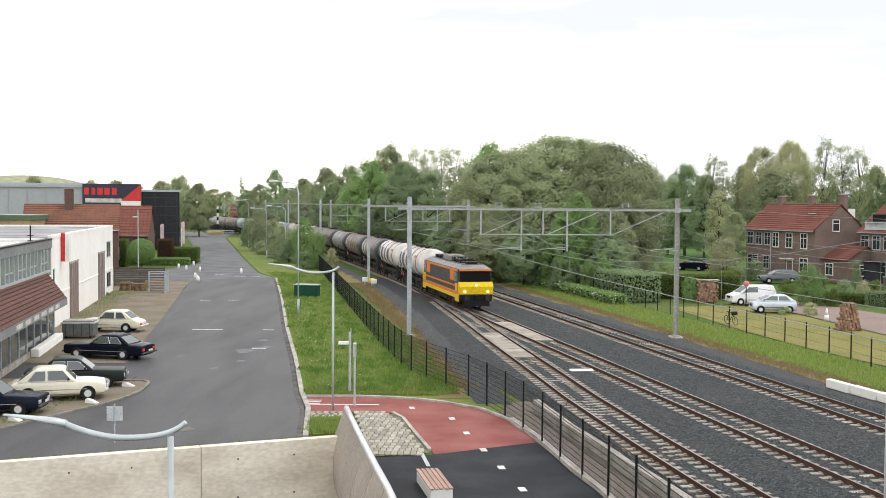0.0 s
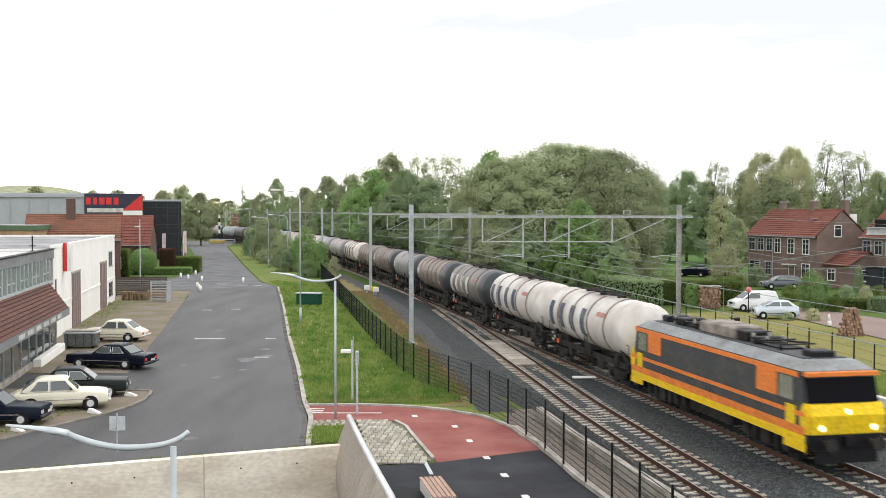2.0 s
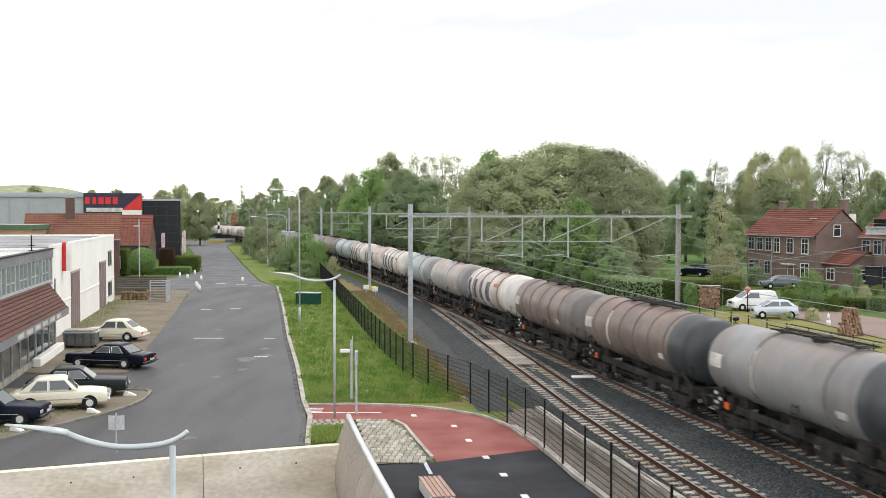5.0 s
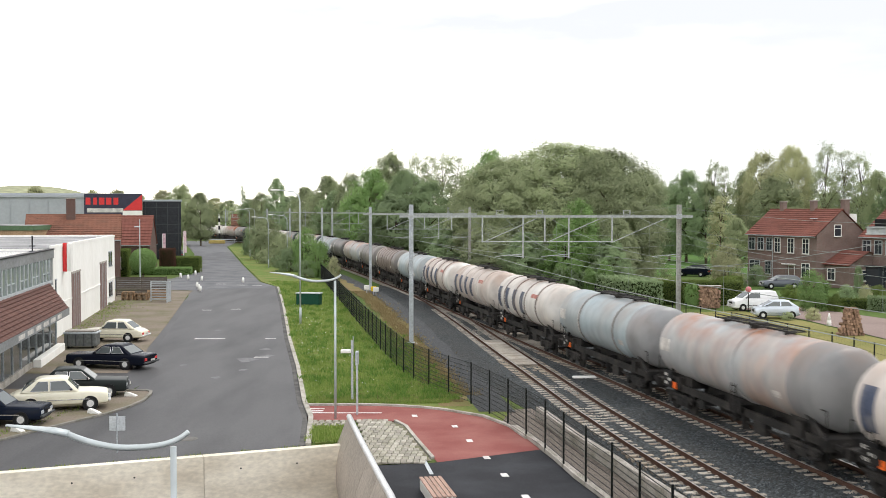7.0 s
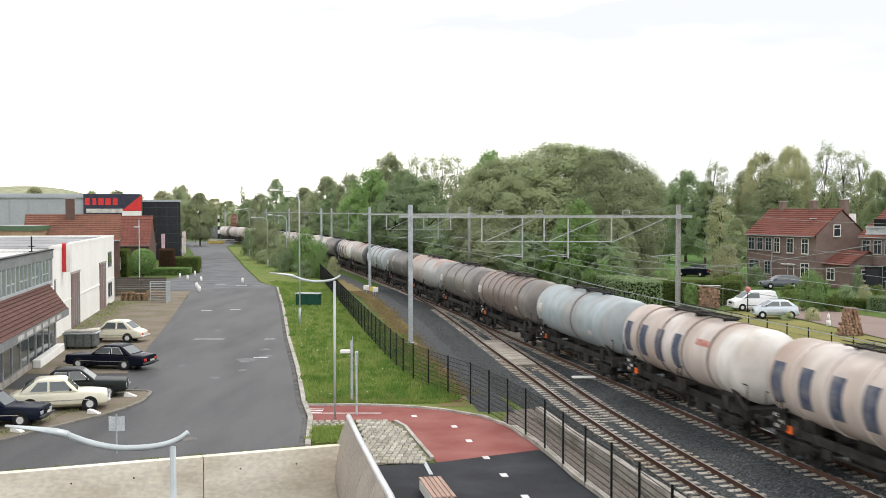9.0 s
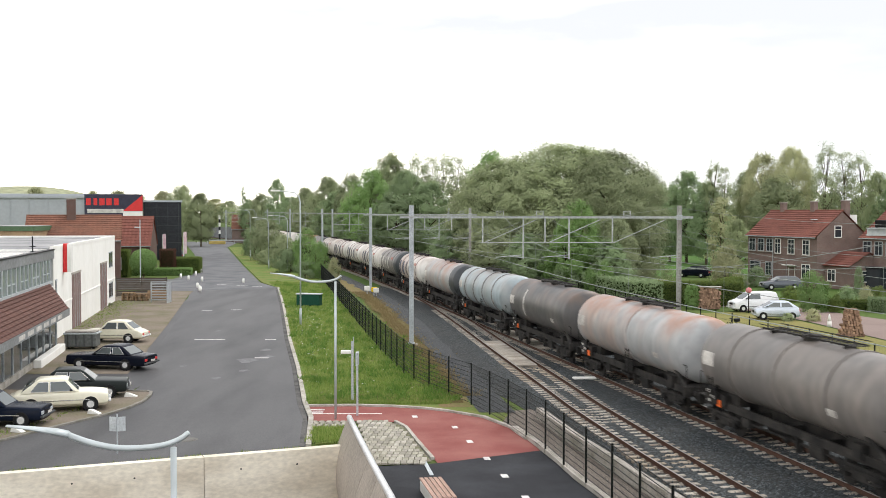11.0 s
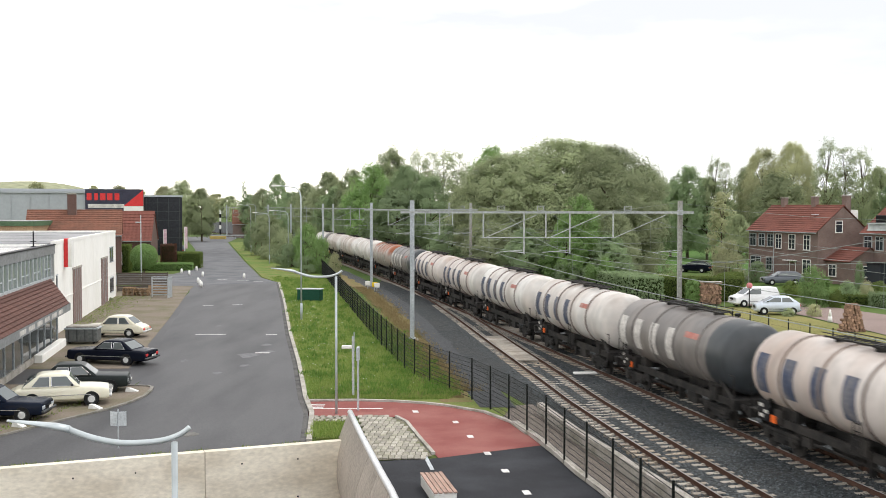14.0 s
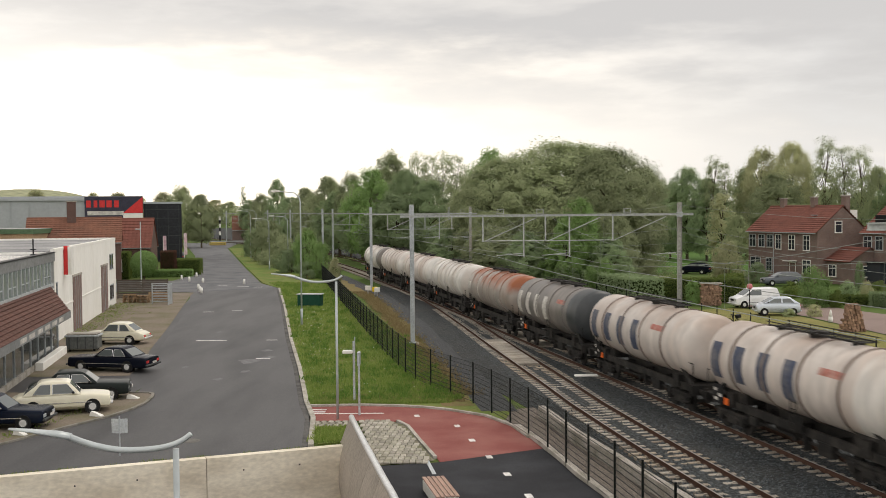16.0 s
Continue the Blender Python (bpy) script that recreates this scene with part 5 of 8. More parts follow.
part("lid", BB(0.03, (2.5, 1.05, 0.1, 0, 0, 1.12)), GALV, w, "pale grey lid")
for k in (-0.58, 0.58):
    part("door", BB(0.01, (1.08, 0.03, 0.98, k, -0.46, 0.07)), GREENMETAL, w)
# small trackside boxes
for x, y, m_, l in ((-8.5, 121, WHITE, "small white trackside bracket"), (-7.6, 119, YELLOW, "small yellow trackside box on a foot"), (-7.3, 118, WHITE, "small white trackside box on a foot")):
    w = thing("trackside_box", l, "trackside box", pose(x, y, Z_G))
    part("foot", rod(0.05, ((0, 0, 0), (0, 0, 0.5))), GALV, w)
    part("box", BB(0.04, (0.6, 0.4, 0.5, 0, 0, 0.45)), m_, w)

# ---- underpass walls, path details ----
bm = bmesh.new()
WALLC = [(-45, 25.86), (-15.56, 37.57), (-8.96, 40.2)]
ribbon(bm, WALLC, 0.4, -4.2, -0.2)
wl = tagged(part("underpass_wall", bm, CONCRETE), "board-marked pale concrete wall of the underpass", "wall", kind="structure")
bm = ribbon(bmesh.new(), [(-8.935, 40.21), (-3.72, 42.3)], 0.4, -4.2, -0.2)
tagged(part("underpass_wall", bm, CONCRETE), "board-marked pale concrete wall of the underpass", "wall", kind="structure")
for bx, by in ((-20.5, 35.6), (-17.2, 36.9), (-13.2, 38.5), (-11.2, 39.3), (-7.6, 40.73), (-5.6, 41.53)):
    for z in (-0.75, -2.2):
        bm = bmesh.new()
        cyl_bm(bm, 0.035, (0, 0.05, 0), (0, -0.012, 0), 8)
        part("tie_hole", bm, UNDER, wl, m=pose(bx, by - 0.2, z, 0, 0, 20))
SHELLCOL = mat("shell_concrete", (0.42, 0.37, 0.32), 0.42, 0.25, dirt=(0.30, 0.26, 0.225), amount=0.7, scale=0.6, grain=8, bump=0.1)


def shell():
    w = thing("curved_parapet", "curved panelled parapet of the underpass with a steel rail", "parapet")
    rail = [(-3.85, 43.6), (-3.73, 42.9), (-3.3, 40.5), (-2.85, 38.0), (-2.4, 35.6), (-1.95, 33.2), (-1.5, 30.9), (-1.0, 28.0), (0.2, 21), (1.4, 12)]
    prof = [(0.10, -0.40), (0.08, 0.55), (0.02, 0.70), (-0.08, 0.70), (-0.17, 0.48), (-0.30, 0.15), (-0.43, -0.2), (-0.53, -0.6), (-0.59, -1.0), (-0.62, -1.4), (-0.60, -1.8), (-0.52, -2.2), (-0.40, -2.6), (-0.22, -3.1), (0.0, -3.6), (0.3, -4.2)]
    for i, (a, b) in enumerate(zip(rail, rail[1:])):
        bm = bmesh.new()
        rows = []
        for k in range(2):
            p = Vector(a) + (Vector(b) - Vector(a)) * (0.008 + 0.984 * k)
            rise = min(1.0, 0.12 + max(0.0, 43.3 - p.y) / 0.6) if i == 0 else 1.0
            rows.append([bm.verts.new((p.x + x, p.y, z if z < -0.3 else -0.35 + (z + 0.35) * rise)) for x, z in prof])
        for q in range(len(prof) - 1):
            bm.faces.new((rows[0][q], rows[0][q + 1], rows[1][q + 1], rows[1][q]))
        bm.faces.new(rows[0])
        bm.faces.new(rows[1][::-1])
        bmesh.ops.recalc_face_normals(bm, faces=bm.faces[:])
        part("panel", bm, SHELLCOL, w)
    tube_thing([(x, y + 0.001 * i, 0.76) for i, (x, y) in enumerate(rail[1:])], 0.11, CHROMERAIL, "handrail", w, label="brushed steel handrail", seg=10)


CHROMERAIL = mat("brushed_steel", (0.72, 0.73, 0.74), 0.3, 0.45, amount=0.3, scale=2, grain=20, bump=0.03)
shell()
COBBLE = mat("cobble_stone", (0.36, 0.335, 0.29), 0.9, dirt=(0.22, 0.22, 0.15), amount=0.7, scale=1.5, grain=12, bump=0.4, random_tint=0.25)
COBBLEBED = mat("cobble_joint", (0.19, 0.175, 0.13), 0.95, dirt=(0.08, 0.11, 0.03), amount=0.8, scale=2, grain=14, bump=0.5)
cb = sheet("cobble_island", [(-3.8, 47.75), (-2.4, 47.6), (-1.7, 46.6), (-1.15, 43.6), (-0.42, 40.0), (-2.5, 39.3)], Z_G + 0.02, COBBLEBED, "grey cobbled island beside the cycle path", "pavement")
bm = bmesh.new()
box_bm(bm, 0.215, 0.47, 0.07, 0, 0, -0.02, bevel=0.02)
COB_ME = mesh_of(bm, "cobble", COBBLE)
for r in range(17):
    y = 39.75 + r * 0.485
    lo = np.interp(y, [39, 47.75], [-2.55, -3.75])
    hi = np.interp(y, [40.0, 43.6, 46.4, 47.6], [-0.5, -1.15, -1.75, -2.4])
    x = lo + 0.02 + (0.11 if r % 2 else 0)
    while x < hi - 0.1:
        part("cobble", COB_ME, None, cb, m=pose(x, y + random.uniform(-0.02, 0.02), Z_G + 0.02 + random.uniform(-0.008, 0.008), random.uniform(-2, 2), random.uniform(-2, 2), random.uniform(-4, 4)))
        x += 0.235
bm = ribbon(bmesh.new(), [(-0.38, 40.4), (-1.05, 43.6), (-1.6, 46.4), (-2.1, 47.6)], 0.14, Z_G - 0.05, Z_G + 0.08)
tagged(part("kerb", bm, KERB), "concrete edging of the cobbled island", "kerb", kind="structure")
cb = sheet("cobble_strip", [(-5.9, 47.6), (-3.9, 47.7), (-3.9, 46.6), (-5.8, 46.3)], Z_G + 0.018, COBBLEBED, "patch of pale cobbles at the road corner", "pavement")
for r in range(3):
    for k in range(6):
        part("cobble", COB_ME, None, cb, m=pose(-5.65 + 0.31 * k + 0.1 * (r % 2), 46.6 + 0.42 * r, Z_G + 0.02, 0, 0, random.uniform(-4, 4)) @ Matrix.Diagonal((1, 0.75, 1, 1)))
sheet("grass_patch", [(-5.3, 46.3), (-4.0, 46.5), (-3.95, 43.4), (-5.1, 43.0)], Z_G + 0.03, GRASS, "small grass patch at the head of the underpass", "grass", 0.05)
LINE = mat("road_marking", (0.72, 0.70, 0.68), 0.7, dirt=(0.35, 0.32, 0.31), amount=0.7, scale=2.5, grain=14, bump=0.05)


def mark(name, x, y, sx, sy, yaw, label, z=Z_G + 0.017):
    return tagged(part(name, B((sx, sy, 0.004, 0, 0, 0)), LINE, m=pose(x, y, z, 0, 0, yaw)), label, "road marking", kind="structure")


for x, y in ((-1.28, 48.8), (0.51, 46.4), (1.07, 43.5), (1.64, 40.5), (2.16, 37.8), (2.69, 34.9), (2.95, 32.4)):
    mark("path_marking", x, y, 0.24, 0.5, 8, "small white dash on the path")
mark("path_marking", -4.4, 49.5, 3.2, 0.16, 0, "white line on the red path")
for k in range(3):
    mark("path_marking", -5.9, 49.7 + 0.42 * k, 0.7, 0.16, 0, "white give-way bar on the red path")
for x, y, sx in ((-16.9, 78.4, 2.2), (-12.5, 78.4, 0.8), (-19.5, 102, 1.0), (-22, 101, 1.0), (-25.0, 135, 1.4), (-23, 134, 1.2), (-28, 137, 1.2), (-11.5, 68.5, 0.9)):
    mark("road_marking", x, y, sx, 0.3, 0, "worn white dash across the road", Z_G + 0.006)
IRON = mat("worn_iron", (0.17, 0.165, 0.15), 0.6, 0.3, dirt=(0.09, 0.08, 0.07), amount=0.7, scale=3, grain=14, bump=0.2)
w = thing("manhole_cover", "round iron manhole cover in the road", "manhole cover", pose(-10.4, 43.9, Z_G))
bm = bmesh.new()
cyl_bm(bm, 0.42, (0, 0, -0.02), (0, 0, 0.006), 24)
part("cover", bm, IRON, w)
bm = bmesh.new()
cyl_bm(bm, 0.33, (0, 0, -0.02), (0, 0, 0.012), 24)
part("lid", bm, IRON, w)
w = thing("bench", "concrete bench with pinkish timber slats beside the path", "bench", pose(-0.18, 34.6, Z_G, 0, 0, 11))
part("base", BB(0.04, (0.72, 2.5, 0.4, 0, 0, 0)), WHITE, w, "pale concrete base")
SLAT = mat("weathered_slat", (0.40, 0.27, 0.22), 0.8, dirt=(0.3, 0.2, 0.16), amount=0.6, scale=2, grain=14, bump=0.2, random_tint=0.12)
sl = mesh_of(BB(0.012, (0.125, 2.6, 0.05, 0, 0, 0)), "slat", SLAT)
for k in range(5):
    part("slat", sl, None, w, m=pose(-0.31 + 0.155 * k, 0, 0.4))
w = thing("drain_channel", "narrow steel drain across the path", "drain", pose(-0.55, 39.0, Z_G + 0.01, 0, 0, 8))
part("grate", B((0.14, 2.2, 0.012, 0, 0, 0)), GALV, w)

# ---- showroom and white workshop; facade line x = -14.3 - 0.175 y ----
FY = math.degrees(math.atan2(1.0, -0.175))     # direction of the street front


def front(y, d=0.0):
    """A point of the street front at y, d metres before it."""
    return (-14.3 - 0.175 * y + d * 0.985, y + d * 0.172)


def along(y0, y1, d0, d1, z0, z1, bevel=0.0):
    """A bmesh box between two places of the street front."""
    a, b = front(y0, (d0 + d1) / 2), front(y1, (d0 + d1) / 2)
    bm = bmesh.new()
    box_bm(bm, math.dist(a, b), abs(d1 - d0), z1 - z0, 0, 0, 0, bevel=bevel)
    bmesh.ops.transform(bm, matrix=pose((a[0] + b[0]) / 2, (a[1] + b[1]) / 2, z0, 0, 0, FY), verts=bm.verts[:])
    return bm


CLAD = mat("grey_cladding", (0.24, 0.25, 0.25), 0.7, dirt=(0.16, 0.16, 0.16), amount=0.6, scale=0.6, grain=6, bump=0.1)
# pale blotches paint the sky mirrored in puddles on the felt
ROOFFELT = mat("roof_felt", (0.20, 0.20, 0.205), 0.7, dirt=(0.5, 0.5, 0.5), amount=0.8, scale=0.16, grain=5, bump=0.15)
DOORBROWN = mat("faded_brown_door", (0.24, 0.17, 0.155), 0.8, dirt=(0.17, 0.12, 0.1), amount=0.7, scale=0.8, grain=6, bump=0.1)
FRAMEGREY = mat("window_frame_grey", (0.42, 0.45, 0.46), 0.5, amount=0.3, scale=2, grain=10, bump=0.05)
# pale tint puts the reflected sky into the glass colour
PALEGLASS = glass_mat("sky_tinted_glass", (0.20, 0.24, 0.215), 0.08)
REDPAINT = mat("red_sign_paint", (0.62, 0.05, 0.05), 0.5, amount=0.2, scale=1, grain=8, bump=0.02)

w = thing("white_workshop", "white rendered workshop with tall brown doors", "building")
part("wall", along(77.6, 112, -14, 0, Z_G - 0.2, 6.2), RENDERWHITE, w)
part("roof", along(77.9, 111.7, -13.7, -0.25, 6.2, 6.26), ROOFFELT, w, "wet grey roof felt")
part("parapet", along(77.6, 112, -0.25, 0.03, 6.2, 6.42), RENDERWHITE, w)
part("parapet", along(111.7, 112.03, -14, 0.03, 6.2, 6.42), RENDERWHITE, w)
part("wall_ledge", along(79.0, 112, 0.0, 0.05, 2.02, 2.1), RENDERWHITE, w)
for y0, y1 in ((85.3, 89.4), (101.2, 105.4)):
    d = part("door", along(y0, y1, -0.02, 0.06, Z_G, 3.95), DOORBROWN, w, "tall brown folding door")
    for k in range(1, 4):
        part("leaf_joint", along(y0 + (y1 - y0) * k / 4 - 0.03, y0 + (y1 - y0) * k / 4 + 0.03, 0.06, 0.085, Z_G, 3.95), FRAMEGREY, d)
    part("lintel", along(y0 - 0.2, y1 + 0.2, 0.0, 0.09, 3.95, 4.1), KERB, d)
for y0, y1, z0, z1 in ((107.3, 109.9, 3.4, 4.8), (107.3, 109.9, 0.4, 1.75), (78.2, 78.7, 2.0, 3.9)):
    win = part("window", along(y0, y1, -0.05, 0.03, z0, z1), GLASS, w)
    part("frame", along(y0 - 0.1, y1 + 0.1, 0.0, 0.05, z0 - 0.09, z0), FRAMEGREY, win)
    part("frame", along(y0 - 0.1, y1 + 0.1, 0.0, 0.05, z1, z1 + 0.09), FRAMEGREY, win)
    part("frame", along((y0 + y1) / 2 - 0.04, (y0 + y1) / 2 + 0.04, 0.0, 0.05, z0, z1), FRAMEGREY, win)
p = front(81.6, 0.35)
w = thing("sign_box", "red and white box sign on the workshop wall", "sign", pose(*p, 4.35, 0, 0, 0))
part("red_face", BB(0.02, (0.3, 0.5, 2.15, -0.16, 0, 0)), REDPAINT, w, "red half of the sign")
part("white_face", BB(0.02, (0.3, 0.48, 2.1, 0.15, 0, 0.02)), WHITE, w, "white half of the sign")

w = thing("showroom", "grey car showroom with brown tiled canopy", "building")
part("wall", along(40, 77.6, -14, -0.05, 3.6, 6.0), CLAD, w, "grey clad upper wall")
part("lower_wall", along(40, 77.6, -14, -3.0, Z_G - 0.2, 3.6), RENDERWHITE, w)
part("lower_wall", along(75.5, 77.6, -3.0, -0.02, Z_G - 0.2, 3.6), RENDERWHITE, w)
# pools are pale blotches, the sky's reflection put into the colour
WETFELT = mat("wet_roof_felt", (0.22, 0.22, 0.225), 0.22, dirt=(0.5, 0.5, 0.5), amount=0.9, scale=0.16, grain=5, bump=0.02, spec=0.5, contrast=(0.9, 1.08))
part("roof", along(40, 77.5, -13.8, -0.4, 6.0, 6.06), WETFELT, w, "wet roof felt with pools painted sky-pale")
part("fascia", along(40, 77.6, -0.3, 0.06, 5.55, 6.15), CLAD, w)
part("roof_edge", along(40, 77.6, -0.35, 0.1, 6.15, 6.22), BLACK, w, "dark roof edge")
win = part("window_band", along(41, 76.3, -0.04, 0.01, 4.05, 5.5), PALEGLASS, w, "band of upper windows")
y = 41.0
k = 0
while y < 76.6:
    part("mullion", along(y - 0.07, y + 0.07, -0.02, 0.09, 4.0, 5.55), FRAMEGREY, win)
    if k % 3 != 2:
        part("transom", along(y, y + 1.2, 0.0, 0.05, 4.55, 4.62), FRAMEGREY, win)
    y += 1.2
    k += 1
part("sill", along(41, 76.4, -0.02, 0.16, 3.88, 4.03), FRAMEGREY, w)


def canopy():
    c = part("canopy", along(41, 71.0, 0.0, 2.1, 2.42, 2.5), CLAD, w, "underside of the canopy")
    lo0, lo1, hi0, hi1 = front(40, 2.3), front(69.6, 2.3), front(40, 0.08), front(75.4, 0.08)
    rows, cols = 9, 34
    for r in range(rows):
        u0, u1 = r / rows, (r + 1) / rows
        bm = bmesh.new()
        a0, a1 = Vector((*lo0, 2.62)).lerp(Vector((*hi0, 3.88)), u0), Vector((*lo1, 2.62)).lerp(Vector((*hi1, 3.88)), u0)
        b0, b1 = Vector((*lo0, 2.62)).lerp(Vector((*hi0, 3.88)), u1), Vector((*lo1, 2.62)).lerp(Vector((*hi1, 3.88)), u1)
        n = (a1 - a0).cross(b0 - a0).normalized()
        n = n if n.z > 0 else -n
        N_ = cols * 2
        va = [bm.verts.new(a0.lerp(a1, i / N_) + n * (0.075 + 0.03 * (i % 2))) for i in range(N_ + 1)]
        vb = [bm.verts.new(b0.lerp(b1, i / N_) + n * (0.02 + 0.03 * (i % 2))) for i in range(N_ + 1)]
        vc = [bm.verts.new(a0.lerp(a1, i / N_)) for i in range(N_ + 1)]
        for i in range(N_):
            bm.faces.new((va[i], va[i + 1], vb[i + 1], vb[i]))
            bm.faces.new((vc[i], vc[i + 1], va[i + 1], va[i]))
        part("tile_course", bm, BROWNTILE, c, "course of brown roof tiles")
    bm = bmesh.new()
    q = [bm.verts.new(p) for p in ((*lo1, 2.62), (*front(75.4, 0.0), 2.62), (*hi1, 3.9))]
    bm.faces.new(q)
    part("hip", bm, BROWNTILE, c)
    f = part("fascia", along(40, 69.8, 2.15, 2.34, 2.2, 2.66), CLAD, c, "grey fascia with a worn name band")
    for k in range(6):
        part("name_bar", along(54.5 + 2.2 * k, 56.0 + 2.2 * k, 2.34, 2.352, 2.3, 2.55), PALEMARK, f)
    part("end_fascia", along(69.6, 69.8, 0.0, 2.2, 2.2, 2.6), CLAD, c)


canopy()
gl = part("shop_glazing", along(41, 71.8, 1.1, 1.14, Z_G + 0.35, 2.45), glass_mat("shop_glass", (0.085, 0.095, 0.098), 0.04), w, "tall shop windows")
y = 41.0
while y < 72.2:
    part("mullion", along(y - 0.05, y + 0.05, 1.06, 1.2, Z_G + 0.3, 2.45), FRAMEGREY, gl)
    y += 2.2
part("plinth", along(41, 72, 0.2, 1.25, Z_G, Z_G + 0.36), KERB, w)
part("end_glazing", along(71.7, 71.8, -0.05, 1.1, Z_G + 0.35, 2.45), GLASS, w)
part("back_wall", along(41, 75.5, -3.0, -2.9, Z_G, 3.6), DOORBROWN, w, "dim back wall of the showroom")
part("entrance_step", along(63.5, 71.6, 1.27, 1.75, Z_G, Z_G + 0.5, 0.03), RENDERWHITE, w, "pale concrete ledge under the shop window")
w = thing("rooftop_antenna", "short dark mast on the showroom roof", "antenna", pose(*front(76.5, -1.2), 6.06))
part("rod", rod(0.05, ((0, 0, 0), (0, 0, 1.1))), BLACK, w)
part("bracket", B((0.4, 0.1, 0.06, 0, 0, 0.35), (0.3, 0.3, 0.05, 0, 0, 0)), BLACK, w)


# ---- gabled brick buildings, halls ----
def gable_house(name, label, x, y, z, lx, ly, eave, ridge, yaw, wall, tile, over=0.35, courses=10):
    """A house with its ridge along its own x."""
    w = thing(name, label, "house", pose(x, y, z, 0, 0, yaw))
    bm = bmesh.new()
    prof = [(-ly / 2, 0), (-ly / 2, eave), (0, ridge), (ly / 2, eave), (ly / 2, 0)]
    a = [bm.verts.new((-lx / 2, q, h)) for q, h in prof]
    b = [bm.verts.new((lx / 2, q, h)) for q, h in prof]
    for k in range(5):
        bm.faces.new((a[k], a[(k + 1) % 5], b[(k + 1) % 5], b[k]))
    bm.faces.new(a[::-1])
    bm.faces.new(b)
    bmesh.ops.recalc_face_normals(bm, faces=bm.faces[:])
    part("wall", bm, wall, w)
    roof = None
    for s in (-1, 1):
        p0, p1 = Vector((0, s * (ly / 2 + over), eave - over * (ridge - eave) / (ly / 2))), Vector((0, 0, ridge + 0.05))
        n = Vector((0, s * (ridge - eave), ly / 2)).normalized()
        deck = bmesh.new()
        q = [deck.verts.new(v) for v in (p0 + Vector((-lx / 2 - 0.1, 0, 0)), p0 + Vector((lx / 2 + 0.1, 0, 0)), p1 + Vector((lx / 2 + 0.1, 0, 0)), p1 + Vector((-lx / 2 - 0.1, 0, 0)))]
        deck.faces.new(q)
        roof = part("roof", deck, tile, w)
        u1 = (p1 - p0) / courses
        N_ = int(lx / 0.3)
        X = [-(lx / 2 + 0.15) + (lx + 0.3) * i / N_ for i in range(N_ + 1)]
        rf = bmesh.new()
        va = [rf.verts.new(Vector((xx, 0, 0)) + n * (0.13 + 0.03 * (i % 2))) for i, xx in enumerate(X)]
        vb = [rf.verts.new(u1 + Vector((xx, 0, 0)) + n * (0.07 + 0.03 * (i % 2))) for i, xx in enumerate(X)]
        vc = [rf.verts.new(Vector((xx, 0, 0)) + n * 0.02) for xx in X]
        for i in range(N_):
            rf.faces.new((va[i], va[i + 1], vb[i + 1], vb[i]))
            rf.faces.new((vc[i], vc[i + 1], va[i + 1], va[i]))
        bmesh.ops.recalc_face_normals(rf, faces=rf.faces[:])
        course = mesh_of(rf, "tile_course", tile)
        for r in range(courses):
            part("tile_course", course, None, roof, m=Matrix.Translation(p0.lerp(p1, r / courses)))
        part("gutter", rod(0.07, ((-lx / 2 - 0.1, s * (ly / 2 + over + 0.03), p0.z + 0.02), (lx / 2 + 0.1, s * (ly / 2 + over + 0.03), p0.z + 0.02))), FRAMEGREY, w)
    part("ridge_tiles", rod(0.13, ((-lx / 2 - 0.15, 0, ridge + 0.12), (lx / 2 + 0.15, 0, ridge + 0.12))), tile, w)
    return w


def chimney(w, x, y, z0, z1, s=0.8, wall=BRICK):
    c = part("chimney", BB(0.02, (s, s * 0.75, z1 - z0, x, y, z0)), wall, w, "brick chimney")
    part("chimney_cap", BB(0.02, (s + 0.16, s * 0.75 + 0.16, 0.14, x, y, z1)), KERB, c)


def window(w, x, y, z, ww, hh, ny, frame_mat, name="window", panes=2):
    """A window on a wall that faces along y (ny = -1 or 1) at x, or along x when ny is 'x+' or 'x-'."""
    turn = {-1: 0, 1: 180, "x+": 90, "x-": -90}[ny]
    win = part(name, B((ww, 0.06, hh, 0, 0, 0)), GLASS, w, m=pose(x, y, z, 0, 0, turn))
    part("frame", B((ww + 0.16, 0.12, 0.09, 0, 0, -0.09), (ww + 0.16, 0.12, 0.09, 0, 0, hh), (0.09, 0.12, hh, -ww / 2 - 0.035, 0, 0), (0.09, 0.12, hh, ww / 2 + 0.035, 0, 0)), frame_mat, win)
    bars = [(0.06, 0.1, hh, -ww / 2 + ww * (k + 1) / panes, 0, 0) for k in range(panes - 1)] + [(ww, 0.1, 0.06, 0, 0, hh * 0.68)]
    part("glazing_bar", B(*bars), frame_mat, win)
    part("sill", B((ww + 0.3, 0.22, 0.06, 0, -0.06, -0.15)), KERB, win)
    return win


w = gable_house("old_brick_house", "old brick house with a weathered red tiled roof", 0, 0, Z_G, 12.4, 9.0, 5.4, 8.55, 0, REDBRICK, OLDTILE, courses=12)
w.matrix_basis = pose(-44.6, 150, Z_G, 0, 0, 16) @ pose(-6.2, 4.5, 0)
chimney(w, -0.4, -0.6, 7.8, 10.9, 1.2, REDBRICK)
for k in range(3):
    window(w, 6.22, -2.4 + 2.4 * k, 1.2, 1.1, 1.5, "x+", WHITE)
w = gable_house("brick_annexe", "brick annexe with a red tiled roof", 0, 0, Z_G, 6.6, 6.4, 4.4, 8.3, 0, REDBRICK, REDTILE, courses=10)
w.matrix_basis = pose(-44.3, 164, Z_G, 0, 0, 6) @ pose(-3.3, 3.2, 0)
window(w, 3.32, 0.4, 1.0, 1.4, 1.4, "x+", WHITE)
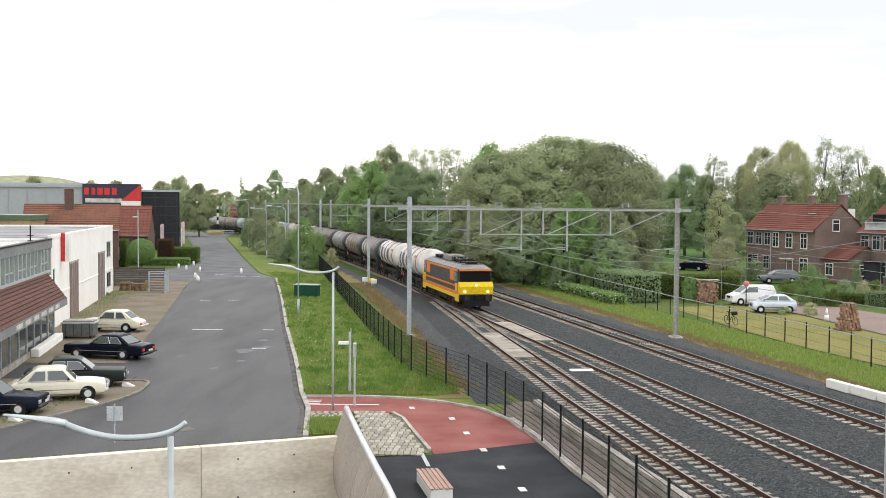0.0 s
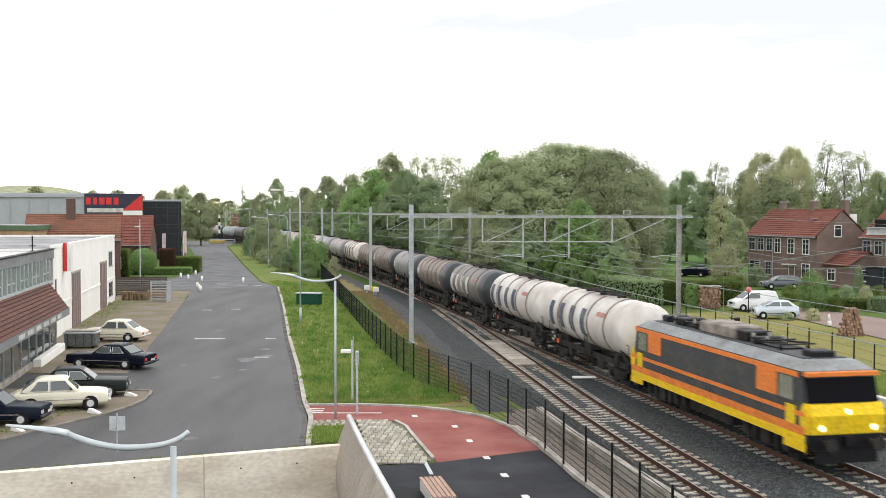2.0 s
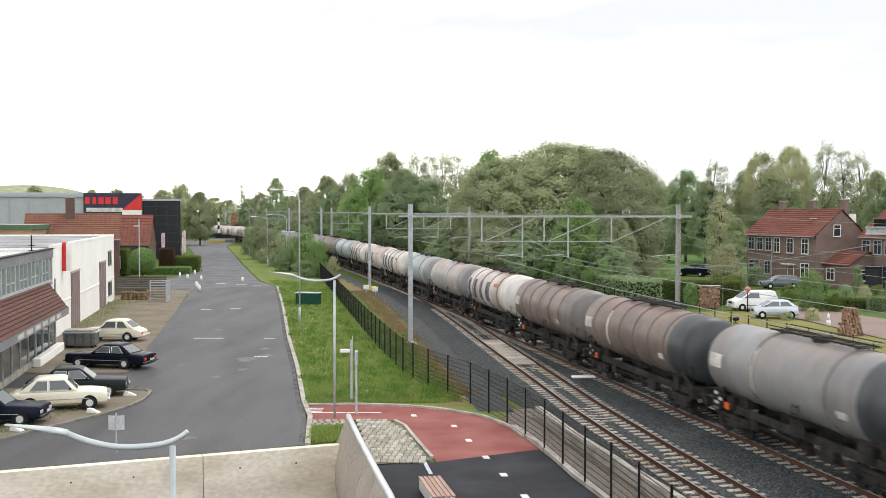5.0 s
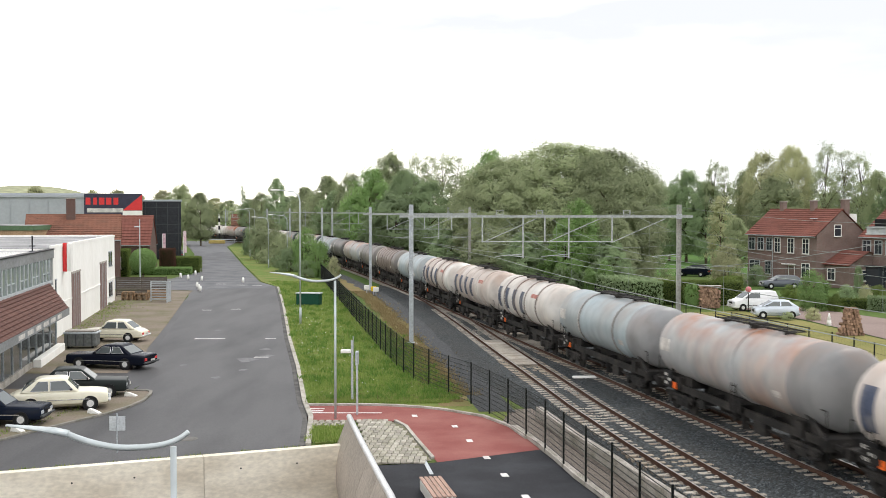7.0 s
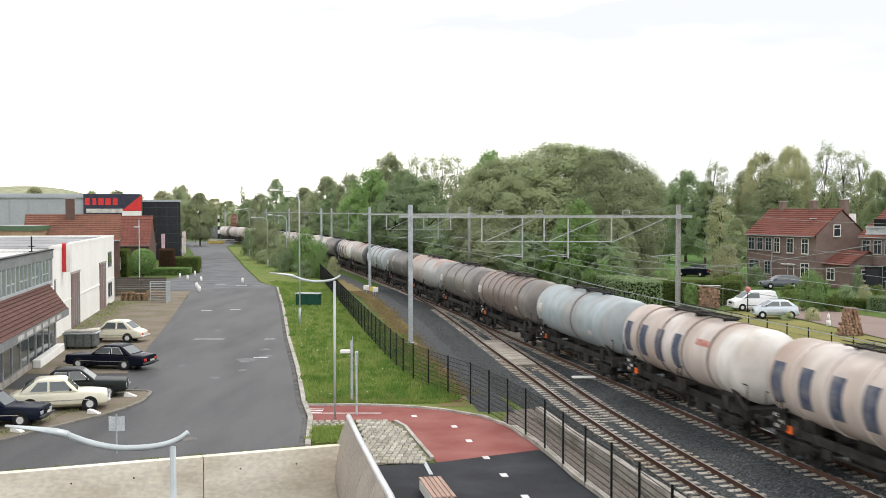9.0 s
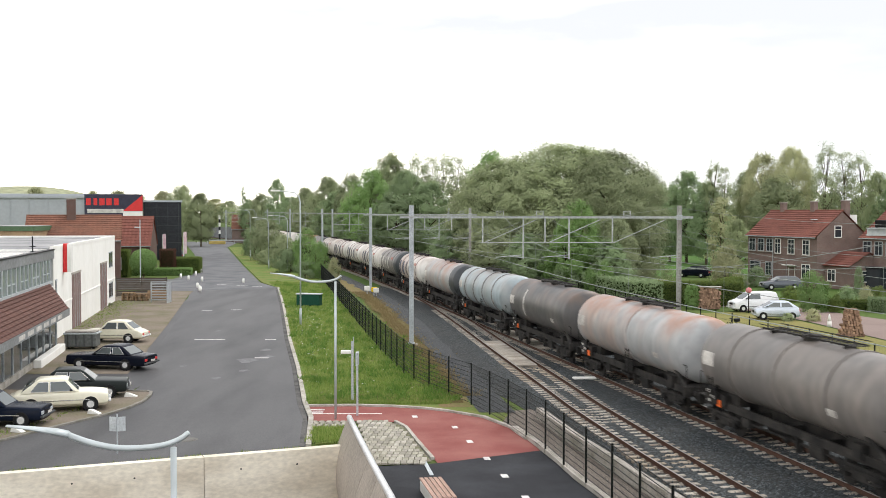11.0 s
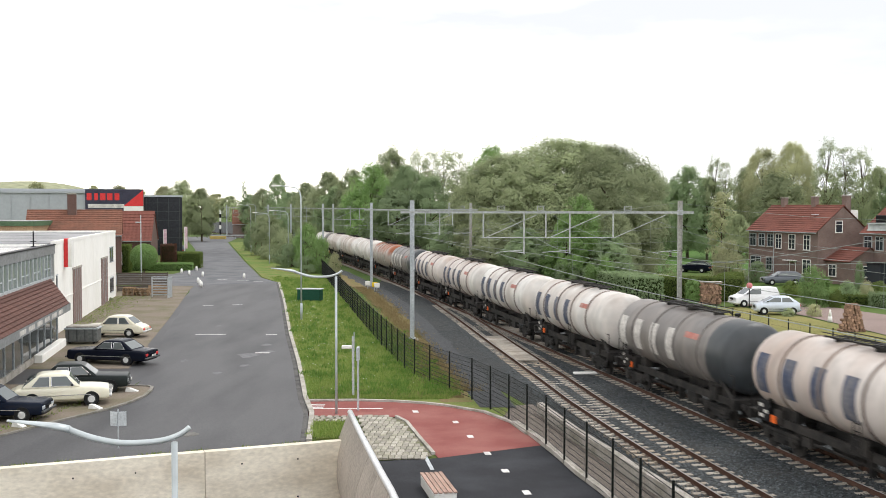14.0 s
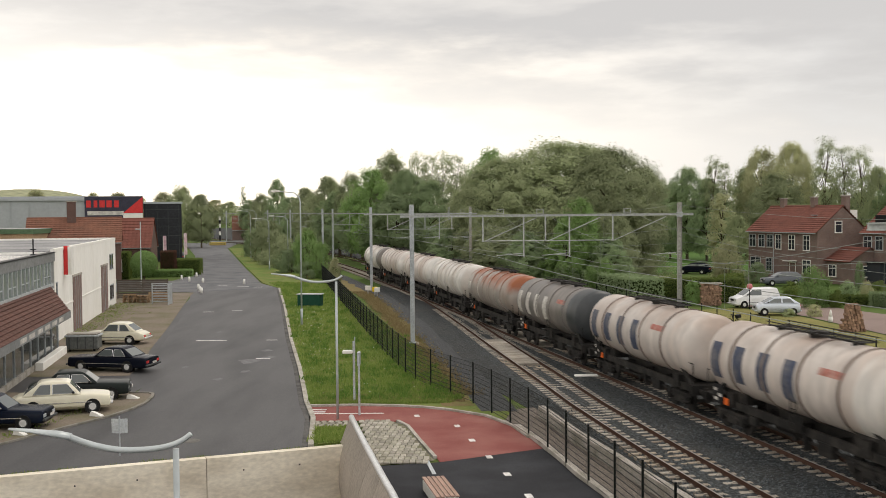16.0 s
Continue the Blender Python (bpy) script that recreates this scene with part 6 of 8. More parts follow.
w = thing("tan_store", "low tan brick store with a tiled roof edge", "building", pose(-58, 118, Z_G, 0, 0, 10))
TANWALL = mat("tan_brick_wall", (0.36, 0.25, 0.15), 0.9, amount=0.5, scale=0.6, grain=8, bump=0.2)
part("wall", BB(0.04, (15, 10, 5.6, 0, 0, 0)), TANWALL, w)
part("roof", BB(0.04, (15.6, 10.6, 0.35, 0, 0, 5.6)), OLDTILE, w)
HALLGREY = mat("hall_cladding", (0.37, 0.39, 0.41), 0.6, 0.0, dirt=(0.32, 0.335, 0.35), amount=0.5, scale=0.15, grain=2, bump=0.05, contrast=(0.92, 1.05))
w = thing("industrial_hall", "large grey metal-clad hall with a dark name board", "hall", pose(-53.2, 190, Z_G, 0, 0, 16) @ pose(-40, 20, 0))
part("wall", B((80, 40, 11.5, 0, 0, 0)), HALLGREY, w)
part("roof", B((80.6, 40.6, 0.4, 0, 0, 11.5), (80, 34, 0.4, 0, 1, 11.9)), HALLGREY, w, "shallow grey roof")
for k in range(26):
    part("cladding_rib", B((0.12, 0.12, 11.5, -39 + 3.05 * k, -20.06, 0)), HALLGREY, w)
part("plinth_band", B((80.1, 0.1, 1.6, 0, -20.05, 0)), TANWALL, w, "tan brick plinth")
w = thing("name_board", "dark board with red and white shapes on the hall", "sign", pose(-53.2, 190, 0, 0, 0, 16) @ pose(-4.2, -0.3, 7.95))
part("panel", B((9.7, 0.2, 3.9, 0, 0, 0)), mat("board_navy", (0.05, 0.05, 0.075), 0.6, grain=5, bump=0), w)
bm = bmesh.new()
vs = [bm.verts.new(p) for p in ((1.5, -0.12, 1.0), (4.8, -0.12, 1.0), (4.8, -0.12, 3.8))]
bm.faces.new(vs)
part("red_corner", bm, REDPAINT, w, "red triangle")
part("white_strip", B((3.3, 0.03, 0.95, 3.15, -0.12, 0.0)), WHITE, w, "white strip")
for x, sx in ((-4.2, 0.8), (-3.05, 0.6), (-1.95, 0.9), (-0.8, 0.9), (0.4, 0.8)):
    part("red_bar", B((sx, 0.03, 1.2, x, -0.12, 2.0)), REDPAINT, w)
part("white_bar", B((6.0, 0.03, 0.7, -1.4, -0.12, 0.65)), PALEMARK, w)
# black is lifted slightly, painting haze over the cladding
BLACKHALL = mat("black_hall_cladding", (0.035, 0.037, 0.042), 0.45, amount=0.5, scale=0.3, grain=3, bump=0.1)
w = thing("black_hall", "tall black panelled hall with a pale roof edge", "hall", pose(-55.5, 215, Z_G, 0, 0, 14))
part("wall", B((7.0, 18, 11.0, 0, 0, 0)), BLACKHALL, w)
part("roof_edge", B((7.4, 18.4, 0.35, 0, 0, 11.0)), FRAMEGREY, w)
for k in range(6):
    part("panel_joint", B((7.02, 0.06, 0.08, 0, -9.02, 1.6 + 1.65 * k)), DARKGREY, w)
for k in range(4):
    part("panel_joint", B((0.08, 0.06, 10.9, -3.0 + 2.0 * k, -9.03, 0)), DARKGREY, w)
PINK = mat("banner_print", (0.70, 0.45, 0.52), 0.8, dirt=(0.75, 0.72, 0.72), amount=0.8, scale=1.2, grain=4, bump=0.05)
for x, y, h in ((-50.9, 197, 5.0), (-47.6, 199, 5.4)):
    w = thing("banner_flag", "narrow pink and white banner on a pole", "flag", pose(x, y, Z_G), "banners")
    part("pole", rod(0.06, ((0, 0, 0), (0, 0, h))), WHITE, w)
    part("banner", BB(0.02, (0.55, 0.05, h - 1.4, 0.3, 0, 1.5)), PINK, w)
GREENTRIM = mat("green_fascia_paint", (0.10, 0.16, 0.09), 0.7, amount=0.4, scale=0.5, grain=5, bump=0.05)
w = thing("flat_building", "low tan brick building with a green fascia", "building", pose(-60.4, 148, Z_G - 0.4))
part("wall", B((12.6, 10, 7.05, 0, 0, 0)), TANWALL, w)
part("fascia", B((12.9, 10.3, 0.62, 0, 0, 7.05)), GREENTRIM, w, "green fascia")
part("roof", B((12.5, 9.9, 0.06, 0, 0, 7.67)), ROOFFELT, w)
# yard: slatted fence, pallets, steel gate
SLATWOOD = mat("grey_fence_wood", (0.12, 0.10, 0.085), 0.9, dirt=(0.07, 0.065, 0.05), amount=0.6, scale=1.5, grain=10, bump=0.3, random_tint=0.2)
w = thing("yard_fence", "dark slatted wooden yard fence", "fence", pose(-35.4, 117.5, Z_G))
sm = mesh_of(BB(0.01, (5.4, 0.04, 0.17, 2.7, 0, 0)), "slat", SLATWOOD)
for r in range(10):
    part("slat", sm, None, w, m=pose(0, 0, 0.1 + 0.2 * r))
for k in range(3):
    part("post", B((0.12, 0.12, 2.15, 2.7 * k, 0.08, 0)), SLATWOOD, w)
PALLET = mat("pallet_wood", (0.33, 0.22, 0.13), 0.9, dirt=(0.22, 0.15, 0.1), amount=0.6, scale=2, grain=12, bump=0.2, random_tint=0.2)
pb = bmesh.new()
for k in range(6):
    box_bm(pb, 1.2, 0.1, 0.022, 0, -0.36 + 0.145 * k, 0.122)
for k in (-0.55, 0, 0.55):
    box_bm(pb, 0.1, 0.8, 0.1, k, 0, 0.02)
for k in (-0.36, 0, 0.36):
    box_bm(pb, 1.2, 0.1, 0.022, 0, k, 0)
PALLET_ME = mesh_of(pb, "pallet", PALLET)
for x, n in ((-32.6, 6), (-31.2, 5)):
    for k in range(n):
        tagged(part("pallet", PALLET_ME, None, m=pose(x + random.uniform(-.05, .05), 112.2, Z_G + 0.02 + 0.146 * k, 0, 0, random.uniform(-5, 5))), "wooden pallet in a stack by the yard fence", "pallet", "pallets")
for k in range(5):
    tagged(part("pallet", PALLET_ME, None, m=pose(-30.1 + 0.24 * k, 112.6, Z_G + 0.62, 78, 8 * (k % 2), 8)), "wooden pallet leaning on end by the yard fence", "pallet", "pallets")
w = thing("steel_gate", "pale grey steel bar gate standing open", "gate", pose(-29.2, 110.6, Z_G))
part("gate_frame", B((0.1, 0.1, 2.1, -0.6, 0, 0), (0.1, 0.1, 2.1, 1.4, 0, 0), (2.0, 0.08, 0.08, 0.4, 0, 2.02)), GALV, w)
for k in range(7):
    part("bar", B((2.0, 0.05, 0.11, 0.4, 0, 0.2 + 0.27 * k)), GALV, w)
part("side_panel", B((0.06, 1.6, 2.1, 1.4, -0.8, 0)), GALV, w)
for x, y in ((-28.6, 127.0), (-29.7, 131), (-27.9, 124.6), (-31.8, 143), (-34.3, 146), (-36.3, 150), (-35.6, 156), (-25.8, 140), (-36.5, 163)):
    w = thing("bollard", "short white concrete bollard at the road edge", "bollard", pose(x, y, Z_G) @ Matrix.Diagonal((0.75, 0.75, 0.8, 1)), "bollards")
    bm = bmesh.new()
    cyl_bm(bm, 0.22, (0, 0, 0), (0, 0, 0.75), 12, 0.19)
    cyl_bm(bm, 0.19, (0, 0, 0.75), (0, 0, 0.83), 12, 0.1)
    part("post", bm, WHITE, w, smooth=True)
for x, y, yaw in ((-15.95, 49.4, -20), (-15.6, 54.0, -10), (-17.85, 45.3, -25)):
    bm = bmesh.new()
    vs = [bm.verts.new(p) for p in ((-0.36, -0.15, 0), (0.36, -0.15, 0), (0.36, 0.15, 0), (-0.36, 0.15, 0), (-0.33, -0.12, 0.26), (-0.1, -0.12, 0.24), (-0.1, 0.12, 0.24), (-0.33, 0.12, 0.26), (0.36, -0.14, 0.05), (0.36, 0.14, 0.05))]
    for f in ((0, 1, 8, 5, 4), (3, 7, 6, 9, 2), (4, 5, 6, 7), (5, 8, 9, 6), (1, 2, 9, 8), (0, 4, 7, 3), (0, 3, 2, 1)):
        bm.faces.new([vs[i] for i in f])
    tagged(part("wedge_block", bm, WHITE, m=pose(x, y, Z_G + 0.02, 0, 0, yaw) @ Matrix.Diagonal((0.85, 0.85, 0.75, 1))), "white concrete wedge at the forecourt edge", "wedge block", "wedge blocks")
w = thing("dumpster", "dark grey waste container with a pale lid", "waste container", pose(-24.4, 73.2, Z_G + 0.02, 0, 0, 4))
part("body", BB(0.05, (2.1, 1.2, 0.95, 0, 0, 0.15)), mat("container_steel", (0.15, 0.16, 0.155), 0.6, 0.2, dirt=(0.09, 0.09, 0.085), amount=0.8, scale=1.2, grain=8, bump=0.1), w)
for k in range(4):
    part("rib", BB(0.015, (0.07, 1.26, 0.85, -0.8 + 0.53 * k, 0, 0.18)), DARKGREY, w)
part("rim", BB(0.03, (2.25, 1.3, 0.12, 0, 0, 0.98)), GALV, w)
part("lid", BB(0.05, (2.0, 1.2, 0.12, 0, 0, 1.1)), KERB, w)
for sx in (-0.8, 0.8):
    for sy in (-0.45, 0.45):
        part("castor", rod(0.09, ((sx, sy - 0.04, 0.09), (sx, sy + 0.04, 0.09))), RUBBER, w)


# ---- cars ----
def rounded(ob, levels):
    md = ob.modifiers.new("rounding", "SUBSURF")
    md.levels = md.render_levels = levels


def car(name, label, x, y, yaw, spec, paint, chrome=True, z=Z_G + 0.02):
    """spec: length, width, height, ground clearance, bonnet and boot heights and lengths, roof from and to (metres behind the front), rounded."""
    L, Wd, H, cl, hb, ht, x_ws0, x_r0, x_r1, x_rw1, tyre, wb0, wb1 = spec
    c = thing(name, label, "car", pose(x, y, z, 0, 0, yaw))
    hw, name_ = Wd / 2, name
    beltz = max(hb, ht) + 0.02
    # stations from the front (s = 0) to the back: (s, bottom, top, half width)
    soft_nose = 0.4 if chrome and L > 4.6 else 1.0
    st = [(0.0, cl + 0.12, hb - 0.22 * soft_nose, hw * 0.90), (0.04, cl + 0.02, hb - 0.13 * soft_nose, hw * 0.94), (0.12, cl, hb - 0.08 * soft_nose, hw * 0.97), (0.45, cl, hb - 0.03, hw * 0.99), (x_ws0 * 0.6, cl, hb, hw), (x_ws0, cl, beltz, hw),
          ((x_ws0 + x_rw1) / 2, cl, beltz + 0.01, hw), (x_rw1, cl, beltz, hw), ((x_rw1 + L) / 2, cl, ht, hw * 0.99), (L - 0.3, cl, ht - 0.03, hw * 0.97), (L - 0.10, cl + 0.03, ht - 0.09 * soft_nose, hw * 0.95), (L - 0.03, cl + 0.06, ht - 0.15 * soft_nose, hw * 0.92), (L, cl + 0.14, ht - 0.24 * soft_nose, hw * 0.89)]
    bm = bmesh.new()
    rings = []
    for s, b, t, w_ in st:
        X = L / 2 - s
        m_ = (b + t) / 2
        rings.append([bm.verts.new(p) for p in ((X, -w_ * 0.9, b), (X, -w_, b + 0.12), (X, -w_, m_), (X, -w_ * 0.97, t - 0.07), (X, -w_ * 0.86, t), (X, 0, t + 0.025), (X, w_ * 0.86, t), (X, w_ * 0.97, t - 0.07), (X, w_, m_), (X, w_, b + 0.12), (X, w_ * 0.9, b))])
    n = len(rings[0])
    for a, b in zip(rings, rings[1:]):
        for k in range(n - 1):
            bm.faces.new((a[k], b[k], b[k + 1], a[k + 1]))
        bm.faces.new((a[n - 1], b[n - 1], b[0], a[0]))
    bm.faces.new(rings[0])
    bm.faces.new(rings[-1][::-1])
    bmesh.ops.recalc_face_normals(bm, faces=bm.faces[:])
    body = part("body", bm, paint, c, smooth=True)
    rounded(body, 2)
    # cabin: glass core, painted roof and pillars
    gz0 = beltz - 0.02

    def cabin(zs):
        g = bmesh.new()
        rr = []
        for z_, x0, x1, w_ in zs:
            rr.append([g.verts.new(p) for p in ((L / 2 - x0, -w_ * 0.92, z_), (L / 2 - x0 - 0.12, -w_, z_), (L / 2 - x1 + 0.12, -w_, z_), (L / 2 - x1, -w_ * 0.92, z_), (L / 2 - x1, w_ * 0.92, z_), (L / 2 - x1 + 0.12, w_, z_), (L / 2 - x0 - 0.12, w_, z_), (L / 2 - x0, w_ * 0.92, z_))])
        for a, b in zip(rr, rr[1:]):
            for k in range(8):
                g.faces.new((a[k], a[(k + 1) % 8], b[(k + 1) % 8], b[k]))
        g.faces.new(rr[0][::-1])
        g.faces.new(rr[-1])
        bmesh.ops.recalc_face_normals(g, faces=g.faces[:])
        return g
    zr = H - 0.10
    top = part("cabin", cabin([(gz0, x_ws0, x_rw1, hw * 0.93), (zr, x_r0, x_r1, hw * 0.80), (H - 0.035, x_r0 + 0.12, x_r1 - 0.12, hw * 0.72), (H - 0.005, x_r0 + 0.3, x_r1 - 0.3, hw * 0.56), (H + 0.012, x_r0 + 0.55, x_r1 - 0.5, hw * 0.32)]), paint, c)

    def pane(name, pts, label):
        """A thin glass plate through four points, standing a little proud."""
        g = bmesh.new()
        P = [Vector(p) for p in pts]
        nr = (P[1] - P[0]).cross(P[3] - P[0]).normalized()
        if nr.dot((P[0] + P[2]) / 2 - Vector((0, 0, 0.3))) < 0:
            nr = -nr
        lo_, hi_ = [g.verts.new(p - nr * 0.006) for p in P], [g.verts.new(p + nr * 0.010) for p in P]
        for k in range(4):
            g.faces.new((lo_[k], lo_[(k + 1) % 4], hi_[(k + 1) % 4], hi_[k]))
        g.faces.new(hi_)
        g.faces.new(lo_[::-1])
        bmesh.ops.recalc_face_normals(g, faces=g.faces[:])
        return part(name, g, CARGLASS, c, label)

    def lean(q, a, b):
        return a + (b - a) * q
    for name, xa, xb, q0, q1 in (("windscreen", x_ws0, x_r0, 0.08, 0.95), ("rear_window", x_rw1, x_r1, 0.12, 0.92)):
        pane(name, [(L / 2 - lean(q, xa, xb), sd * lean(q, hw * 0.93, hw * 0.80) * 0.82, lean(q, gz0, zr)) for q, sd in ((q0, -1), (q0, 1), (q1, 1), (q1, -1))], "dark sloping window")
    xm = (x_ws0 + x_rw1) / 2 + 0.02
    for s in (-1, 1):
        for xa0, xa1, xb0, xb1 in ((x_ws0 + 0.22, x_r0 + 0.14, xm - 0.05, xm - 0.05), (xm + 0.05, xm + 0.05, x_rw1 - 0.42, x_r1 - 0.16)):
            if name_ == "van" and xb1 != xm - 0.05:
                continue
            q0, q1 = 0.10, 0.90
            pts = [(L / 2 - lean(q, u0, u1), s * (lean(q, hw * 0.93, hw * 0.80) + 0.001), lean(q, gz0, zr)) for q, u0, u1 in ((q0, xa0, xa1), (q0, xb0, xb1), (q1, xb0, xb1), (q1, xa0, xa1))]
            pn = pane("side_window", pts, "dark side window")
            if chrome:
                out = [Vector(p) + Vector((0, s * 0.012, 0.002)) for p in pts]
                part("window_trim", rod(0.014, *[(out[k], out[(k + 1) % 4]) for k in range(4)], seg=6), CHROME, pn, "chrome window trim")
        for xw in (wb0, wb1):
            wh = part("wheel", rod(tyre, ((L / 2 - xw, s * (hw - 0.2), tyre), (L / 2 - xw, s * (hw + 0.012), tyre)), seg=22), RUBBER, c)
            part("rim", rod(tyre * 0.64, ((L / 2 - xw, s * (hw - 0.1), tyre), (L / 2 - xw, s * (hw + 0.018), tyre)), seg=18), DARKGREY, wh)
            part("hubcap", rod(tyre * 0.5, ((L / 2 - xw, s * (hw - 0.1), tyre), (L / 2 - xw, s * (hw + 0.026), tyre)), seg=18), HUBCAP, wh, "bright hubcap")
            arch = bmesh.new()
            cyl_bm(arch, tyre * 1.1, (L / 2 - xw, s * (hw - 0.3), tyre * 1.02), (L / 2 - xw, s * (hw + 0.004), tyre * 1.02), 22)
            part("wheel_arch", arch, BLACK, c)
        part("side_trim", B((L * 0.62, 0.03, 0.035, 0, s * (hw + 0.004), cl + 0.28)), CHROME if chrome else BLACK, c)
        part("headlight", BB(0.02, (0.06, 0.34, 0.16, L / 2 - 0.02, s * hw * 0.66, hb - 0.36)), GALV, c, "clear headlight")
        part("tail_light", BB(0.02, (0.06, 0.3, 0.16, -L / 2 + 0.02, s * hw * 0.68, ht - 0.36)), REDPAINT, c, "red tail light")
        part("mirror", BB(0.03, (0.1, 0.16, 0.11, L / 2 - x_ws0 - 0.35, s * (hw + 0.06), beltz + 0.03)), BLACK, c)
    for e, hh in ((1, hb), (-1, ht)):
        part("bumper", BB(0.03, (0.13, Wd * 0.97, 0.10, e * (L / 2 + 0.03), 0, cl + 0.16)), (HUBCAP if soft_nose > 0.5 else DARKGREY) if chrome else paint, c)
        part("number_plate", B((0.02, 0.5, 0.11, e * (L / 2 + 0.12), 0, cl + 0.3)), PALEMARK, c, "plain pale plate")
    part("grille", B((0.03, Wd * 0.36, 0.2, L / 2 - 0.0, 0, hb - 0.42)), BLACK, c)
    return c


CREAM = mat("cream_paint", (0.76, 0.72, 0.57), 0.3, amount=0.15, scale=1, grain=5, bump=0, coat=0.6, contrast=(0.96, 1.04), spec=0.4)
NAVYCAR = mat("navy_paint", (0.007, 0.011, 0.023), 0.25, amount=0.2, scale=1, grain=5, bump=0, coat=0.03, contrast=(0.96, 1.04), spec=0.08)
BLACKCAR = mat("black_blue_paint", (0.008, 0.010, 0.018), 0.22, amount=0.2, scale=1, grain=5, bump=0, coat=0.03, contrast=(0.96, 1.04), spec=0.08)
GREENCAR = mat("dark_green_paint", (0.02, 0.025, 0.024), 0.3, amount=0.2, scale=1, grain=5, bump=0, coat=0.03, contrast=(0.96, 1.04), spec=0.08)
SILVER = mat("silver_paint", (0.55, 0.60, 0.66), 0.3, 0.5, amount=0.15, scale=1, grain=6, bump=0, coat=0.5, contrast=(0.96, 1.04), spec=0.4)
WHITECAR = mat("white_car_paint", (0.76, 0.77, 0.78), 0.3, amount=0.1, scale=1, grain=5, bump=0, coat=0.5, contrast=(0.96, 1.04), spec=0.4)
GREYCAR = mat("grey_car_paint", (0.09, 0.10, 0.12), 0.3, 0.3, amount=0.2, scale=1, grain=5, bump=0, coat=0.5, contrast=(0.96, 1.04), spec=0.4)
#        L,   W,    H,    cl,   hb,   ht,   ws0,  r0,   r1,   rw1,  tyre, wb0, wb1
CLASSIC = (4.45, 1.64, 1.54, 0.24, 0.92, 0.87, 1.32, 1.82, 3.2, 3.88, 0.32, 0.82, 3.42)
BOXY = (4.78, 1.71, 1.46, 0.22, 0.87, 0.88, 1.5, 2.1, 3.5, 4.0, 0.31, 0.85, 3.5)
LIMO = (5.05, 1.82, 1.44, 0.2, 0.86, 0.88, 1.65, 2.3, 3.55, 4.2, 0.32, 0.9, 3.85)
MINI = (3.75, 1.72, 1.60, 0.2, 0.98, 1.05, 0.62, 1.5, 2.95, 3.66, 0.31, 0.68, 3.1)
VAN = (4.4, 1.78, 1.84, 0.2, 1.06, 1.12, 0.72, 1.65, 4.15, 4.38, 0.32, 0.8, 3.5)
ESTATE = (4.75, 1.84, 1.62, 0.2, 1.0, 1.06, 1.2, 2.0, 4.05, 4.66, 0.34, 0.9, 3.65)
car("car", "dark navy boxy saloon parked on the forecourt", -19.65, 47.0, 2, BOXY, NAVYCAR)
car("car", "cream classic two-door saloon parked on the forecourt", -17.95, 50.5, 17, CLASSIC, CREAM)
car("car", "very dark green boxy saloon parked on the forecourt", -18.25, 54.1, 12, BOXY, GREENCAR)
car("car", "black long saloon with chrome trim parked at the showroom", -19.6, 64.0, 168, LIMO, BLACKCAR)
car("car", "cream classic saloon parked by the workshop", -23.3, 77.0, 176, CLASSIC, CREAM)
car("car", "silver compact hatchback parked at the garden", 28.7, 93.6, 176, MINI, SILVER, False, Z_G + 0.03)
car("van", "white small van parked at the garden", 28.9, 101.0, 190, VAN, WHITECAR, False, Z_G + 0.03)
car("car", "dark grey estate car parked before the house", 40.2, 129.0, 182, ESTATE, GREYCAR, False, Z_G + 0.03)
car("car", "black car parked beyond the hedge", 35.6, 154.0, 150, ESTATE, BLACKCAR, False, Z_G - 0.02)
car("car", "dark car parked near the far crossing", -51.5, 212, 100, ESTATE, GREYCAR, False, Z_G)
# ---- gardens, street and houses beyond the tracks ----
sheet("street", [(19.0, 133), (25.5, 113), (28.0, 104), (30.8, 92), (32.0, 79), (34.5, 60), (48, 60), (42, 76), (39, 90), (36.0, 100), (32.5, 110), (30.0, 120), (36, 136), (60, 150), (60, 156), (34, 142), (26, 136)],
      Z_G + 0.012, STREET, "reddish brick street between the gardens", "road")
LAWN = mat("dry_lawn", (0.22, 0.20, 0.075), 0.95, dirt=(0.14, 0.155, 0.045), amount=0.7, scale=0.3, grain=9, bump=0.5, dist=0.03, spec=0.1)
sheet("lawn", [(20.6, 98), (27.5, 100.5), (30.4, 91.5), (31.7, 79), (34.2, 60), (26.5, 60), (24.0, 70), (22.4, 80)], Z_G + 0.009, LAWN, "yellowish mown lawn with dry patches", "grass")
MEADOW = mat("garden_lawn", (0.075, 0.155, 0.035), 0.9, dirt=(0.11, 0.17, 0.045), amount=0.6, scale=0.2, grain=6, bump=0.4, dist=0.04, spec=0.1)
sheet("meadow", [(22, 150), (60, 165), (62, 252), (14, 252)], Z_G + 0.01, MEADOW, "bright green lawn behind the hedge", "grass")


def bmesh_quad(points):
    bm = bmesh.new()
    bm.faces.new([bm.verts.new(p) for p in points])
    bmesh.ops.recalc_face_normals(bm, faces=bm.faces[:])
    return bm


